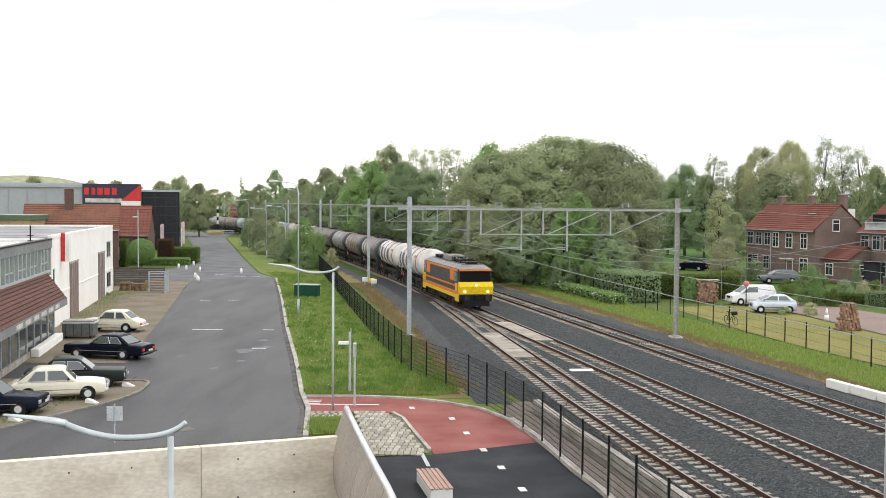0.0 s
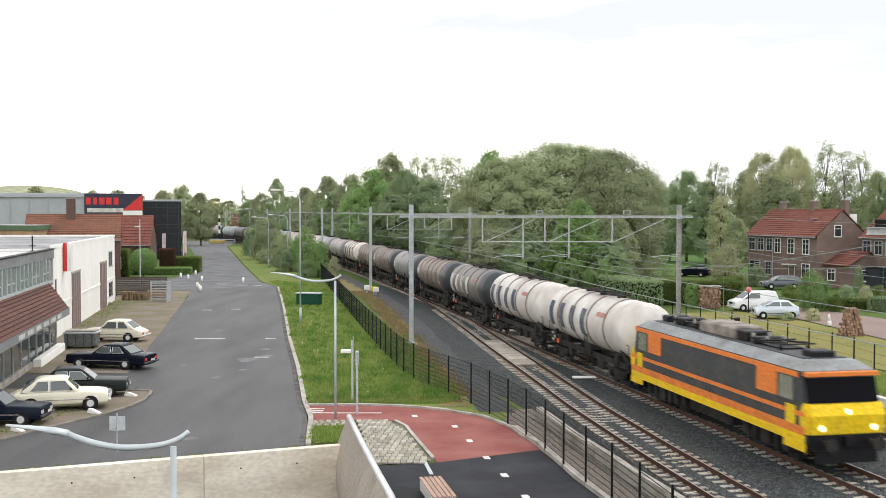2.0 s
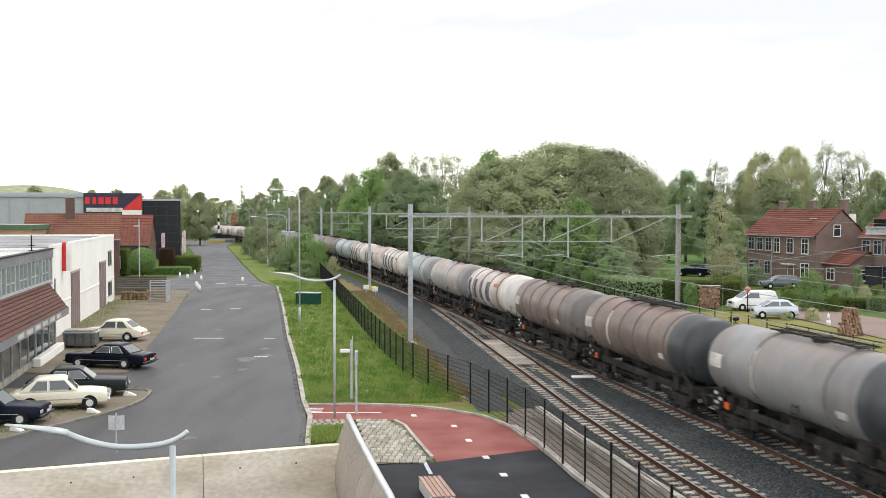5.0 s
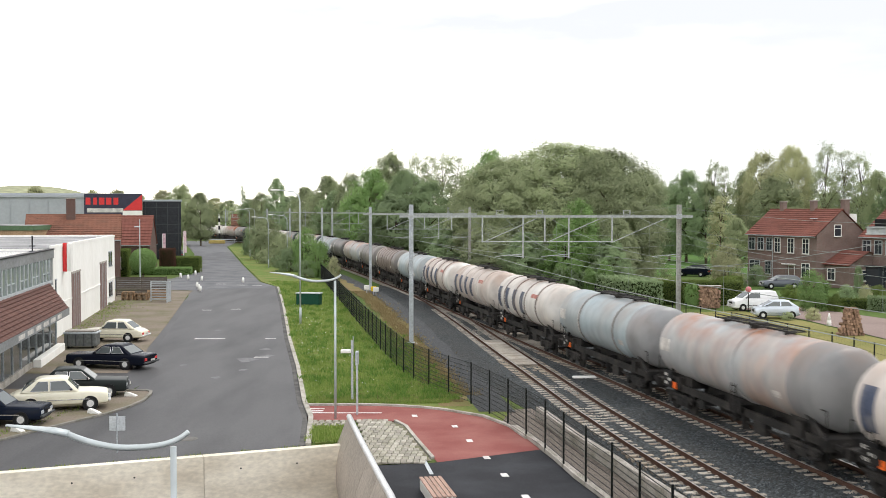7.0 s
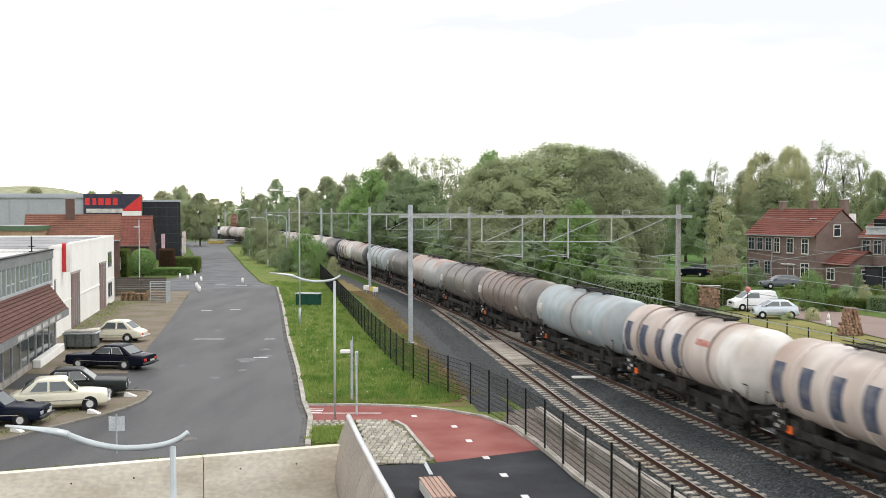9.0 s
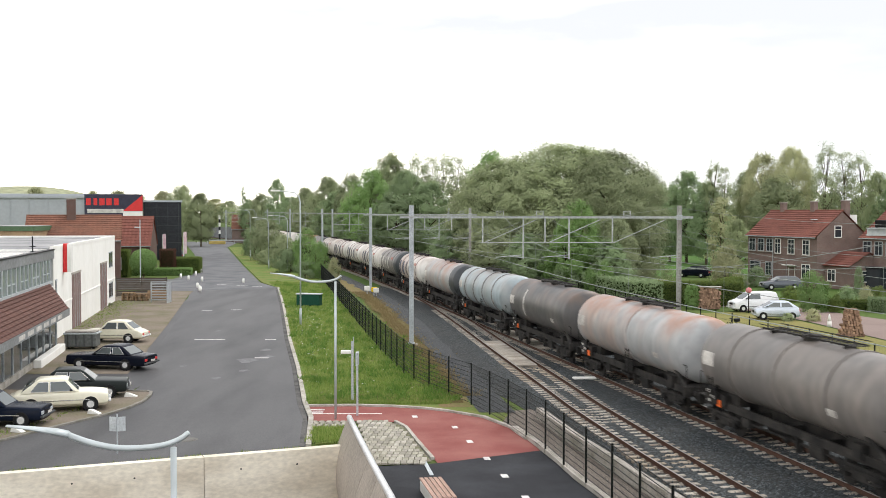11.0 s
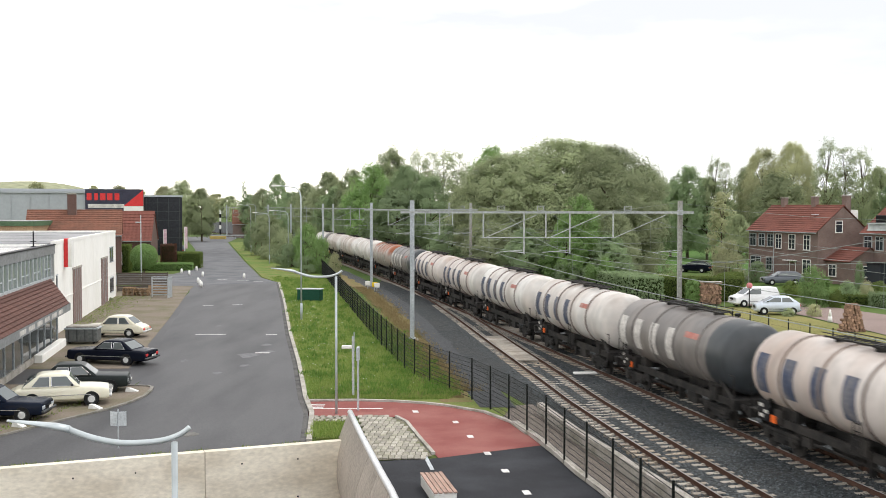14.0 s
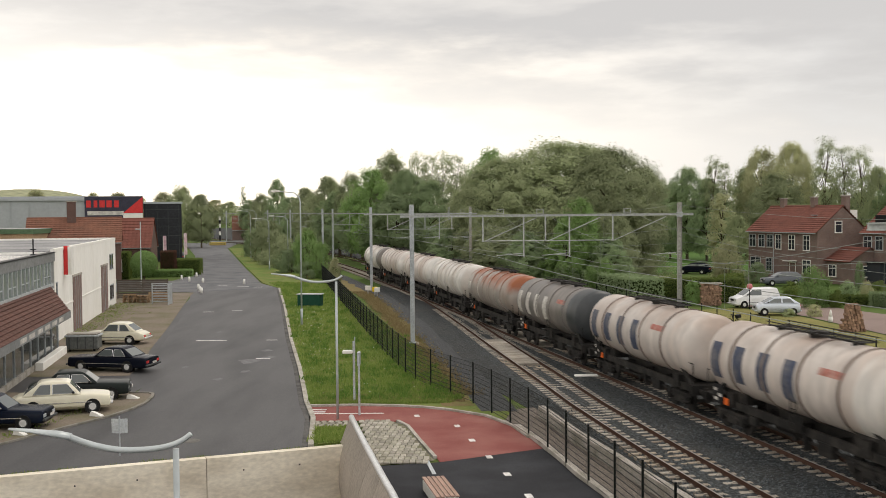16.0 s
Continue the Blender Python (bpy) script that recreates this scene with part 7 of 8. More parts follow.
def end_house(m, label):
    """Brick house; its long side faces -y of its own, its gable end +x."""
    w = gable_house("brick_house", label, 0, 0, 0, 14.6, 7.2, 6.35, 9.3, 0, BRICK, REDTILE, courses=13)
    w.matrix_basis = m
    y = -3.61
    for x, wd in ((-6.3, 1.3), (-4.3, 1.2), (-2.4, 1.2)):
        window(w, x, y, 4.2, wd, 1.5, -1, FRAMEGREY)
    for x, wd in ((-0.6, 1.1), (2.2, 1.2), (5.2, 1.2)):
        window(w, x, y, 4.0, wd, 1.75, -1, WHITE)
    for x, wd in ((-5.6, 2.2), (-2.6, 1.2), (5.2, 1.5)):
        window(w, x, y, 1.1, wd, 1.6, -1, WHITE if x > 0 else FRAMEGREY)
    d = part("door", B((1.05, 0.08, 2.15, 2.4, y, 0.1)), DOORBROWN, w, "dark front door")
    part("door_frame", B((0.1, 0.12, 2.3, 1.8, y, 0.1), (0.1, 0.12, 2.3, 3.0, y, 0.1), (1.3, 0.12, 0.12, 2.4, y, 2.3)), WHITE, d)
    part("porch_roof", BB(0.03, (1.9, 0.9, 0.12, 2.4, y - 0.45, 2.5)), WHITE, w, "white porch roof")
    part("downpipe", rod(0.05, ((-1.6, y - 0.06, 0.1), (-1.6, y - 0.06, 6.2))), FRAMEGREY, w)
    chimney(w, -4.6, 0, 8.9, 10.4)
    chimney(w, 1.8, 0, 8.9, 10.5)
    chimney(w, 6.6, 1.0, 8.2, 10.6, 0.9)
    window(w, 7.33, -0.6, 6.2, 0.9, 1.3, "x+", WHITE, panes=1)
    part("rooflight", BB(0.02, (0.7, 1.1, 0.08, 4.2, -1.5, 8.25)), GALV, w, m=pose(0, 0, 0))
    part("dormer", BB(0.03, (2.4, 1.6, 1.3, 5.0, 2.3, 7.6)), WHITE, w, "white dormer at the back")
    a = part("annexe", B((4.6, 5.2, 2.9, 9.6, 0.2, 0)), BRICK, w, "low brick annexe")
    for s in (-1, 1):
        roof = part("annexe_roof", bmesh_quad([(7.3, s * 3.0, 2.74), (12.2, s * 3.0, 2.74), (12.2, 0, 4.43), (7.3, 0, 4.43)]), REDTILE, a, "red tiled annexe roof", m=pose(0, 0.2, 0))
        for r in range(7):
            u0, u1 = r / 7, (r + 1) / 7
            y0, z0, y1, z1 = s * 3.0 * (1 - u0), 2.7 + 1.7 * u0, s * 3.0 * (1 - u1), 2.7 + 1.7 * u1
            part("tile_course", bmesh_quad([(7.3, y0 + s * 0.05, z0 + 0.12), (12.2, y0 + s * 0.05, z0 + 0.12), (12.2, y1 + s * 0.02, z1 + 0.06), (7.3, y1 + s * 0.02, z1 + 0.06)]), REDTILE, roof)
    bm = bmesh.new()
    bm.faces.new([bm.verts.new(p) for p in ((11.92, -2.4, 2.88), (11.92, 2.8, 2.88), (11.92, 0.2, 4.4))])
    part("annexe_gable", bm, BRICK, a)
    window(w, 8.6, -2.42, 0.95, 1.3, 1.3, -1, WHITE)
    window(w, 11.95, 0.3, 1.0, 2.0, 1.2, "x+", WHITE, panes=3)
    return w


HOUSE_YAW = math.degrees(math.atan2(-14.0, 4.5))


def house_pose(cx, cy):
    """The far street corner of the house's long side at cx, cy."""
    r = radians(HOUSE_YAW)
    d, n = Vector((math.cos(r), math.sin(r))), Vector((-math.sin(r), math.cos(r)))
    c = Vector((cx, cy)) + d * 7.3 + n * 3.6
    return pose(c.x, c.y, Z_G, 0, 0, HOUSE_YAW)


end_house(house_pose(41.0, 146.0), "dark red brick house with a red tiled roof and white windows")
h2 = end_house(house_pose(50.5, 131.0), "dark red brick house with a red tiled roof")
part("dormer_front", BB(0.03, (2.6, 1.6, 1.7, -4.0, -2.6, 6.6)), BLACK, h2, "dark clad front dormer")
part("bay_window", BB(0.03, (3.0, 1.0, 2.4, -4.5, -4.1, 0.2)), GLASS, h2, "dark bay window")
part("bay_roof", BB(0.03, (3.4, 1.4, 0.2, -4.5, -4.1, 2.6)), BLACK, h2, "dark bay roof")
w = gable_house("distant_house", "distant brick house among the trees", -58, 335, Z_G, 14, 9, 4.0, 8.0, 10, BRICK, OLDTILE, courses=8)

# stacked firewood
LOG = mat("split_log", (0.34, 0.22, 0.15), 0.9, dirt=(0.17, 0.10, 0.075), amount=0.8, scale=3, grain=16, bump=0.4, random_tint=0.35)
lb = bmesh.new()
cyl_bm(lb, 0.11, (0, -0.3, 0), (0, 0.3, 0), 6)
LOG_ME = mesh_of(lb, "log", LOG)


def wood_stack(x, y, width, height, taper, label):
    w = thing("firewood_stack", label, "firewood stack", pose(x, y, Z_G), "firewood stacks")
    z = 0.12
    r = 0
    while z < height:
        ww = width * (1 - taper * z / height)
        k = -ww / 2 + (0.1 if r % 2 else 0)
        while k < ww / 2:
            part("log", LOG_ME, None, w, m=pose(k + random.uniform(-.02, .02), random.uniform(-.08, .08), z + random.uniform(-.01, .02), random.uniform(-6, 6), random.uniform(0, 60), random.uniform(-8, 8)))
            k += 0.215
        z += 0.19
        r += 1
    part("core", BB(0.05, (width * 0.8 * (1 - taper * 0.4), 0.35, height * 0.92, 0, 0.1, 0)), LOG, w)
    if taper < 0.3:
        part("cover", BB(0.03, (width + 0.2, 0.8, 0.08, 0, 0, height + 0.05)), KERB, w, "flat cover")
    return w


wood_stack(25.4, 103.2, 1.9, 2.05, 0.05, "stack of split firewood beside the hedge")
wood_stack(30.4, 80.6, 1.9, 2.1, 0.65, "tapering stack of split firewood on the lawn")
w = thing("garden_lantern", "pink ball lantern on a dark pole", "garden lamp", pose(27.9, 99.0, Z_G))
part("pole", rod(0.05, ((0, 0, 0), (0, 0, 1.9))), BLACK, w)
bm = bmesh.new()
bmesh.ops.create_uvsphere(bm, u_segments=16, v_segments=10, radius=0.27, matrix=Matrix.Translation((0, 0, 2.1)))
part("globe", bm, mat("pink_globe", (0.6, 0.2, 0.22), 0.4, grain=5, bump=0), w, "pink globe", True)
w = thing("garden_ornament", "small white garden figure on the lawn", "garden ornament", pose(31.2, 87.5, Z_G))
bm = bmesh.new()
cyl_bm(bm, 0.2, (0, 0, 0), (0, 0, 0.45), 10, 0.16)
cyl_bm(bm, 0.16, (0, 0, 0.45), (0, 0, 1.0), 10, 0.05)
part("figure", bm, WHITE, w, smooth=True)


def bicycle(x, y, yaw):
    w = thing("bicycle", "black bicycle leaning at the garden fence", "bicycle", pose(x, y, Z_G, 12, 0, yaw))
    for k in (-0.55, 0.55):
        bm = bmesh.new()
        for i in range(16):
            a, b = 2 * math.pi * i / 16, 2 * math.pi * (i + 1) / 16
            cyl_bm(bm, 0.022, (k + 0.34 * math.cos(a), 0, 0.36 + 0.34 * math.sin(a)), (k + 0.34 * math.cos(b), 0, 0.36 + 0.34 * math.sin(b)), 5)
        part("wheel", bm, RUBBER, w)
    part("frame", rod(0.025, ((-0.55, 0, 0.36), (-0.15, 0, 0.85)), ((-0.15, 0, 0.85), (0.4, 0, 0.85)), ((-0.1, 0, 0.36), (0.4, 0, 0.85)), ((0.4, 0, 0.95), (0.55, 0, 0.36)), ((-0.55, 0, 0.36), (-0.1, 0, 0.36)), ((-0.1, 0, 0.36), (-0.18, 0, 0.98)), seg=6), BLACK, w)
    part("handlebar", rod(0.02, ((0.38, -0.28, 1.05), (0.38, 0.28, 1.05)), ((0.4, 0, 0.9), (0.38, 0, 1.05)), seg=6), BLACK, w)
    part("saddle", BB(0.03, (0.26, 0.14, 0.07, -0.2, 0, 0.98)), BLACK, w)
    part("crate", BB(0.02, (0.4, 0.32, 0.25, 0.6, 0, 0.85)), BLACK, w)


bicycle(22.6, 84.0, -70)
# far level crossing
w = thing("crossing_signal", "black and white striped crossing post", "signal", pose(-65.5, 318, Z_G))
for k in range(6):
    part("band", rod(0.28, ((0, 0, 1.5 + 1.1 * k), (0, 0, 2.6 + 1.1 * k)), seg=10), WHITE if k % 2 else BLACK, w)
part("post", rod(0.2, ((0, 0, 0), (0, 0, 1.5))), BLACK, w)
w = thing("crossing_rail", "grey guard rail at the level crossing", "guard rail", pose(-60, 312, Z_G))
part("rail", B((16, 0.12, 0.3, 0, 0, 0.8), (16, 0.12, 0.15, 0, 0, 0.35)), GALV, w)
for k in range(7):
    part("post", B((0.14, 0.14, 1.1, -7.8 + 2.6 * k, 0.1, 0)), GALV, w)
w = thing("yellow_barrier", "low yellow barrier block at the crossing", "barrier", pose(-63.5, 305, Z_G))
part("block", BB(0.1, (4.5, 1.0, 0.9, 0, 0, 0)), mat("dull_yellow", (0.5, 0.38, 0.13), 0.8, amount=0.6, scale=0.8, grain=6, bump=0.1), w)
# ---- plants ----
def cards(name, centres, normals, sizes, material, rng, aspect=0.55):
    """Small leaf quads, each its own island, lying across the given normals."""
    n = len(centres)
    nr = normals / np.maximum(np.linalg.norm(normals, axis=1, keepdims=True), 1e-6)
    ref = rng.normal(size=(n, 3))
    u = np.cross(nr, ref)
    u /= np.maximum(np.linalg.norm(u, axis=1, keepdims=True), 1e-6)
    v = np.cross(nr, u)
    s = sizes[:, None]
    # a leaf: pointed quad
    V = np.stack([centres - u * s, centres - v * s * aspect, centres + u * s, centres + v * s * aspect], axis=1).reshape(-1, 3)
    me = bpy.data.meshes.new(name)
    me.vertices.add(4 * n)
    me.vertices.foreach_set("co", V.astype(np.float32).ravel())
    me.loops.add(4 * n)
    me.loops.foreach_set("vertex_index", np.arange(4 * n, dtype=np.int32))
    me.polygons.add(n)
    me.polygons.foreach_set("loop_start", np.arange(0, 4 * n, 4, dtype=np.int32))
    me.update(calc_edges=True)
    me.materials.append(material)
    return me


def crown(rng, h, r, base, clumps, per, leaf, shape, spread):
    """Centres and normals of leaves: clumps spread through a crown, denser at its skin. shape: 'dome', 'column', 'egg'."""
    cs = []
    while len(cs) < clumps:
        a, t = rng.uniform(0, 2 * math.pi), rng.uniform(0, 1)
        if shape == "dome":
            rr = math.sqrt(max(0, 1 - (max(t - 0.25, 0) / 0.75) ** 2)) * (0.85 + 0.15 * t)
        elif shape == "column":
            rr = 0.35 + 0.65 * math.sin(math.pi * min(1, 0.15 + 0.85 * t)) * (1 - 0.4 * t)
        else:
            rr = math.sin(math.pi * min(0.97, 0.12 + 0.86 * t)) ** 0.7
        k = rng.uniform(0.35, 1.0) ** 0.5
        lump = 1 + (0.09 if shape == "dome" else 0.2) * math.sin(3 * a + 5 * t) + 0.09 * math.sin(7 * a - 9 * t)
        cs.append((rr * k * r * lump * math.cos(a), rr * k * r * lump * math.sin(a), base + (h - base) * t))
    if shape == "dome" and h > 8:      # twigs that stand out of the skin
        for i in range(clumps // 4):
            a, t = rng.uniform(0, 2 * math.pi), rng.uniform(0.3, 1.0)
            rr = math.sqrt(max(0, 1 - (max(t - 0.25, 0) / 0.75) ** 2)) * (0.85 + 0.15 * t)
            k = rng.uniform(0.96, 1.04)
            cs[rng.integers(len(cs))] = (rr * k * r * math.cos(a), rr * k * r * math.sin(a), base + (h - base) * t * rng.uniform(0.97, 1.02))
    cs = np.array(cs)
    C = np.repeat(cs, per, axis=0)
    off = rng.normal(size=C.shape)
    off *= (rng.uniform(0, 1, (len(C), 1)) ** 0.45) / np.maximum(np.linalg.norm(off, axis=1, keepdims=True), 1e-6)
    off *= spread * 1.75 * np.array([1.0, 1.0, 0.72]) * np.repeat(rng.uniform(0.55, 1.35, len(cs)), per)[:, None]
    P = C + off
    out = P - np.array([0, 0, base + (h - base) * 0.35])
    out[:, 2] *= (r / max(h - base, 1)) * 1.2
    N_ = out / np.maximum(np.linalg.norm(out, axis=1, keepdims=True), 1e-6) + rng.normal(size=P.shape) * 0.32 + np.array([0, 0, 0.35])
    S = leaf * rng.uniform(0.6, 1.3, len(P))
    return P, N_, S, cs


def limb(bm, p, q, r0, r1, seg=6):
    cyl_bm(bm, r0, p, q, seg, r1)


def make_tree(name, label, seed, h, r, base, clumps, per, leaf, shape, spread, leaves, trunk_r, category="tree", stems=1, limbs=14, loc=(0, 0)):
    rng = np.random.default_rng(seed)
    w = thing(name, label, category, pose(loc[0], loc[1], Z_G))
    P, N_, S, cs = crown(rng, h, r, base, clumps, per, leaf, shape, spread)
    bm = bmesh.new()
    for s in range(stems):
        bx, by = (rng.uniform(-r * 0.3, r * 0.3), rng.uniform(-r * 0.3, r * 0.3)) if stems > 1 else (0, 0)
        top = Vector((bx * 1.6 + rng.uniform(-.3, .3), by * 1.6 + rng.uniform(-.3, .3), base + (h - base) * 0.8))
        pts = [Vector((bx, by, -0.2)), Vector((bx * 1.1 + rng.uniform(-.15, .15), by * 1.1, h * 0.25)), Vector((bx * 1.3, by * 1.3 + rng.uniform(-.2, .2), h * 0.5)), top]
        for i in range(3):
            limb(bm, pts[i], pts[i + 1], trunk_r * (1 - 0.27 * i), trunk_r * (1 - 0.27 * (i + 1)), 8)
        for k in range(limbs // stems):
            c = Vector(cs[rng.integers(len(cs))])
            z0 = max(base * 0.7, min(c.z * 0.75, h * 0.7))
            a = pts[0].lerp(pts[3], z0 / top.z)
            mid = a.lerp(c, 0.5) + Vector((0, 0, 0.25))
            limb(bm, a, mid, trunk_r * 0.33, trunk_r * 0.2)
            limb(bm, mid, c, trunk_r * 0.2, trunk_r * 0.07, 5)
    part("trunk", bm, BARK, w)
    part("crown", cards("crown", P, N_, S, leaves, rng), None, w)
    return w


PROTO = {
    "willow": lambda lv, sd: make_tree("tree", "broad rounded willow in dull green leaf", sd, 17.0, 8.2, 1.2, 540, 150, 0.145, "dome", 0.78, lv, 0.45),
    "broad": lambda lv, sd: make_tree("tree", "broad deciduous tree in spring leaf", sd, 15.0, 5.4, 2.0, 220, 95, 0.205, "egg", 0.72, lv, 0.35),
    "tall": lambda lv, sd: make_tree("tree", "tall slender tree with thin foliage", sd, 17.0, 3.0, 5.0, 130, 46, 0.135, "column", 0.5, lv, 0.12, limbs=70),
    "bush": lambda lv, sd: make_tree("shrub", "dense wild green shrub", sd, 4.0, 2.6, 0.1, 110, 60, 0.12, "dome", 0.42, lv, 0.08, "shrub", 4),
    "poplar": lambda lv, sd: make_tree("tree", "pale feathery young tree", sd, 10.0, 2.4, 1.0, 90, 30, 0.2, "column", 0.5, lv, 0.14),
}
MADE = {}


def plant(kind, leaves, px, depth, top_z, width=None, variant=0, name=None, label=None, dx=0.0):
    """A plant of a kind, on the bearing px / depth, its top at top_z; width: metres across."""
    key = (kind, leaves.name, variant)
    x = px * depth
    nat_h = {"willow": 17.0, "broad": 15.0, "tall": 17.0, "bush": 4.0, "poplar": 10.0}[kind]
    nat_w = {"willow": 17.0, "broad": 11.0, "tall": 6.0, "bush": 5.6, "poplar": 5.0}[kind]
    sz = (top_z - Z_G) / nat_h * 0.96
    sx = width / nat_w if width else sz
    if key not in MADE:
        ob = PROTO[kind](leaves, 11 + 7 * variant + len(MADE))
        MADE[key] = ob
    else:
        ob = copy_thing(MADE[key], pose(0, 0, 0))
    ob.matrix_basis = pose(x + dx, depth, Z_G, 0, 0, random.uniform(0, 360)) @ Matrix.Diagonal((sx, sx, sz, 1))
    if label:
        ob["label"] = label
    return ob


def by(px, depth, top, width_px=None):
    """Bearing, depth, top height and width from where the thing is seen."""
    return (px - 784) / 1922, depth, 8.94 + (373 - top) / 1922 * depth, (width_px * depth / 1922 if width_px else None)


def seen(kind, leaves, px, top, depth, width_px, variant=0, label=None):
    b, d, z, wd = by(px, depth, top, width_px)
    return plant(kind, leaves, b, d, z, wd, variant, label=label)


# the wood beyond the tracks
for px, top, d, wp, lv, k, v in (
        (985, 249, 144, 300, LEAF_OLIVE, "willow", 0), (1080, 262, 138, 230, LEAF_OLIVE, "willow", 1), (890, 280, 140, 220, LEAF_OLIVE, "willow", 1), (1135, 298, 240, 130, LEAF_OLIVE, "willow", 0), (1035, 258, 146, 240, LEAF_OLIVE, "willow", 1),
        (840, 318, 142, 130, LEAF_OLIVE, "willow", 0),
        (870, 262, 170, 110, LEAF_FRESH, "broad", 0), (1025, 350, 121, 85, LEAF_FRESH, "broad", 0), (1000, 395, 118, 80, LEAF_FRESH, "broad", 1), (1095, 385, 120, 80, LEAF_OLIVE, "broad", 0),
        (865, 405, 128, 110, LEAF_OLIVE, "broad", 0), (930, 410, 122, 90, LEAF_DARK, "broad", 1), (800, 400, 140, 90, LEAF_DARK, "broad", 0), (1080, 420, 118, 70, LEAF_DARK, "broad", 1),
        (690, 268, 195, 95, LEAF_OLIVE, "broad", 0), (655, 295, 190, 100, LEAF_FRESH, "broad", 1), (720, 300, 180, 100, LEAF_DARK, "willow", 0), (760, 320, 170, 90, LEAF_DARK, "broad", 0), (700, 340, 172, 120, LEAF_DARK, "broad", 1),
        (738, 264, 190, 56, LEAF_OLIVE, "tall", 0), (760, 272, 188, 54, LEAF_OLIVE, "tall", 1), (784, 263, 186, 58, LEAF_OLIVE, "tall", 0), (806, 272, 184, 54, LEAF_OLIVE, "tall", 1), (822, 288, 182, 40, LEAF_OLIVE, "tall", 0),
        (620, 305, 220, 70, LEAF_OLIVE, "broad", 0), (580, 310, 235, 70, LEAF_OLIVE, "broad", 1), (600, 335, 225, 90, LEAF_DARK, "broad", 0), (640, 345, 205, 100, LEAF_DARK, "broad", 1), (560, 345, 245, 80, LEAF_OLIVE, "broad", 0),
        (540, 330, 270, 60, LEAF_OLIVE, "broad", 1), (490, 315, 300, 45, LEAF_DARK, "broad", 0), (515, 345, 290, 60, LEAF_DARK, "broad", 1), (462, 340, 320, 50, LEAF_OLIVE, "broad", 0), (440, 350, 330, 40, LEAF_DARK, "broad", 1),
        # pale leaves on the farthest trees put distance haze into their colour
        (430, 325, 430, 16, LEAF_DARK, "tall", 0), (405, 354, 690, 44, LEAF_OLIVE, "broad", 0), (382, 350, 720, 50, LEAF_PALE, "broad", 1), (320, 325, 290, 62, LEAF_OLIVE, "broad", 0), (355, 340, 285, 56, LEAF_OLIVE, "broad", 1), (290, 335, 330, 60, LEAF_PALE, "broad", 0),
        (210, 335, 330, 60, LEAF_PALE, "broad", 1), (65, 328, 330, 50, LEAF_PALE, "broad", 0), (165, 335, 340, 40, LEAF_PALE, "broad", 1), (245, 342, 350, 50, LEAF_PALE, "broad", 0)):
    seen(k, lv, px, top, d, wp, v)
for px, top, d, wp, lv, k, v in (
        (1215, 300, 195, 90, LEAF_DARK, "broad", 0), (1185, 325, 200, 70, LEAF_DARK, "broad", 1), (1250, 320, 190, 80, LEAF_DARK, "broad", 0), (1262, 275, 188, 50, LEAF_OLIVE, "tall", 0), (1280, 290, 186, 40, LEAF_OLIVE, "tall", 1),
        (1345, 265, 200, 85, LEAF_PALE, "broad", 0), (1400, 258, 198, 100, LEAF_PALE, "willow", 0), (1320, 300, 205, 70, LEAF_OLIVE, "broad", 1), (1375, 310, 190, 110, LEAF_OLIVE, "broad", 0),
        (1460, 242, 190, 62, LEAF_OLIVE, "tall", 0), (1494, 262, 192, 58, LEAF_OLIVE, "tall", 1), (1523, 260, 190, 58, LEAF_OLIVE, "tall", 0), (1553, 300, 185, 60, LEAF_OLIVE, "broad", 1), (1580, 320, 180, 70, LEAF_DARK, "broad", 0),
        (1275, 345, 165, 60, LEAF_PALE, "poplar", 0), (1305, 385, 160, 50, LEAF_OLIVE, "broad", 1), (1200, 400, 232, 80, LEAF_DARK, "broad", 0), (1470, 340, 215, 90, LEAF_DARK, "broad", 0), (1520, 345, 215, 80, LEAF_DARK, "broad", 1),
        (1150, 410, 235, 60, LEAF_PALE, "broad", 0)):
    seen(k, lv, px, top, d, wp, v)
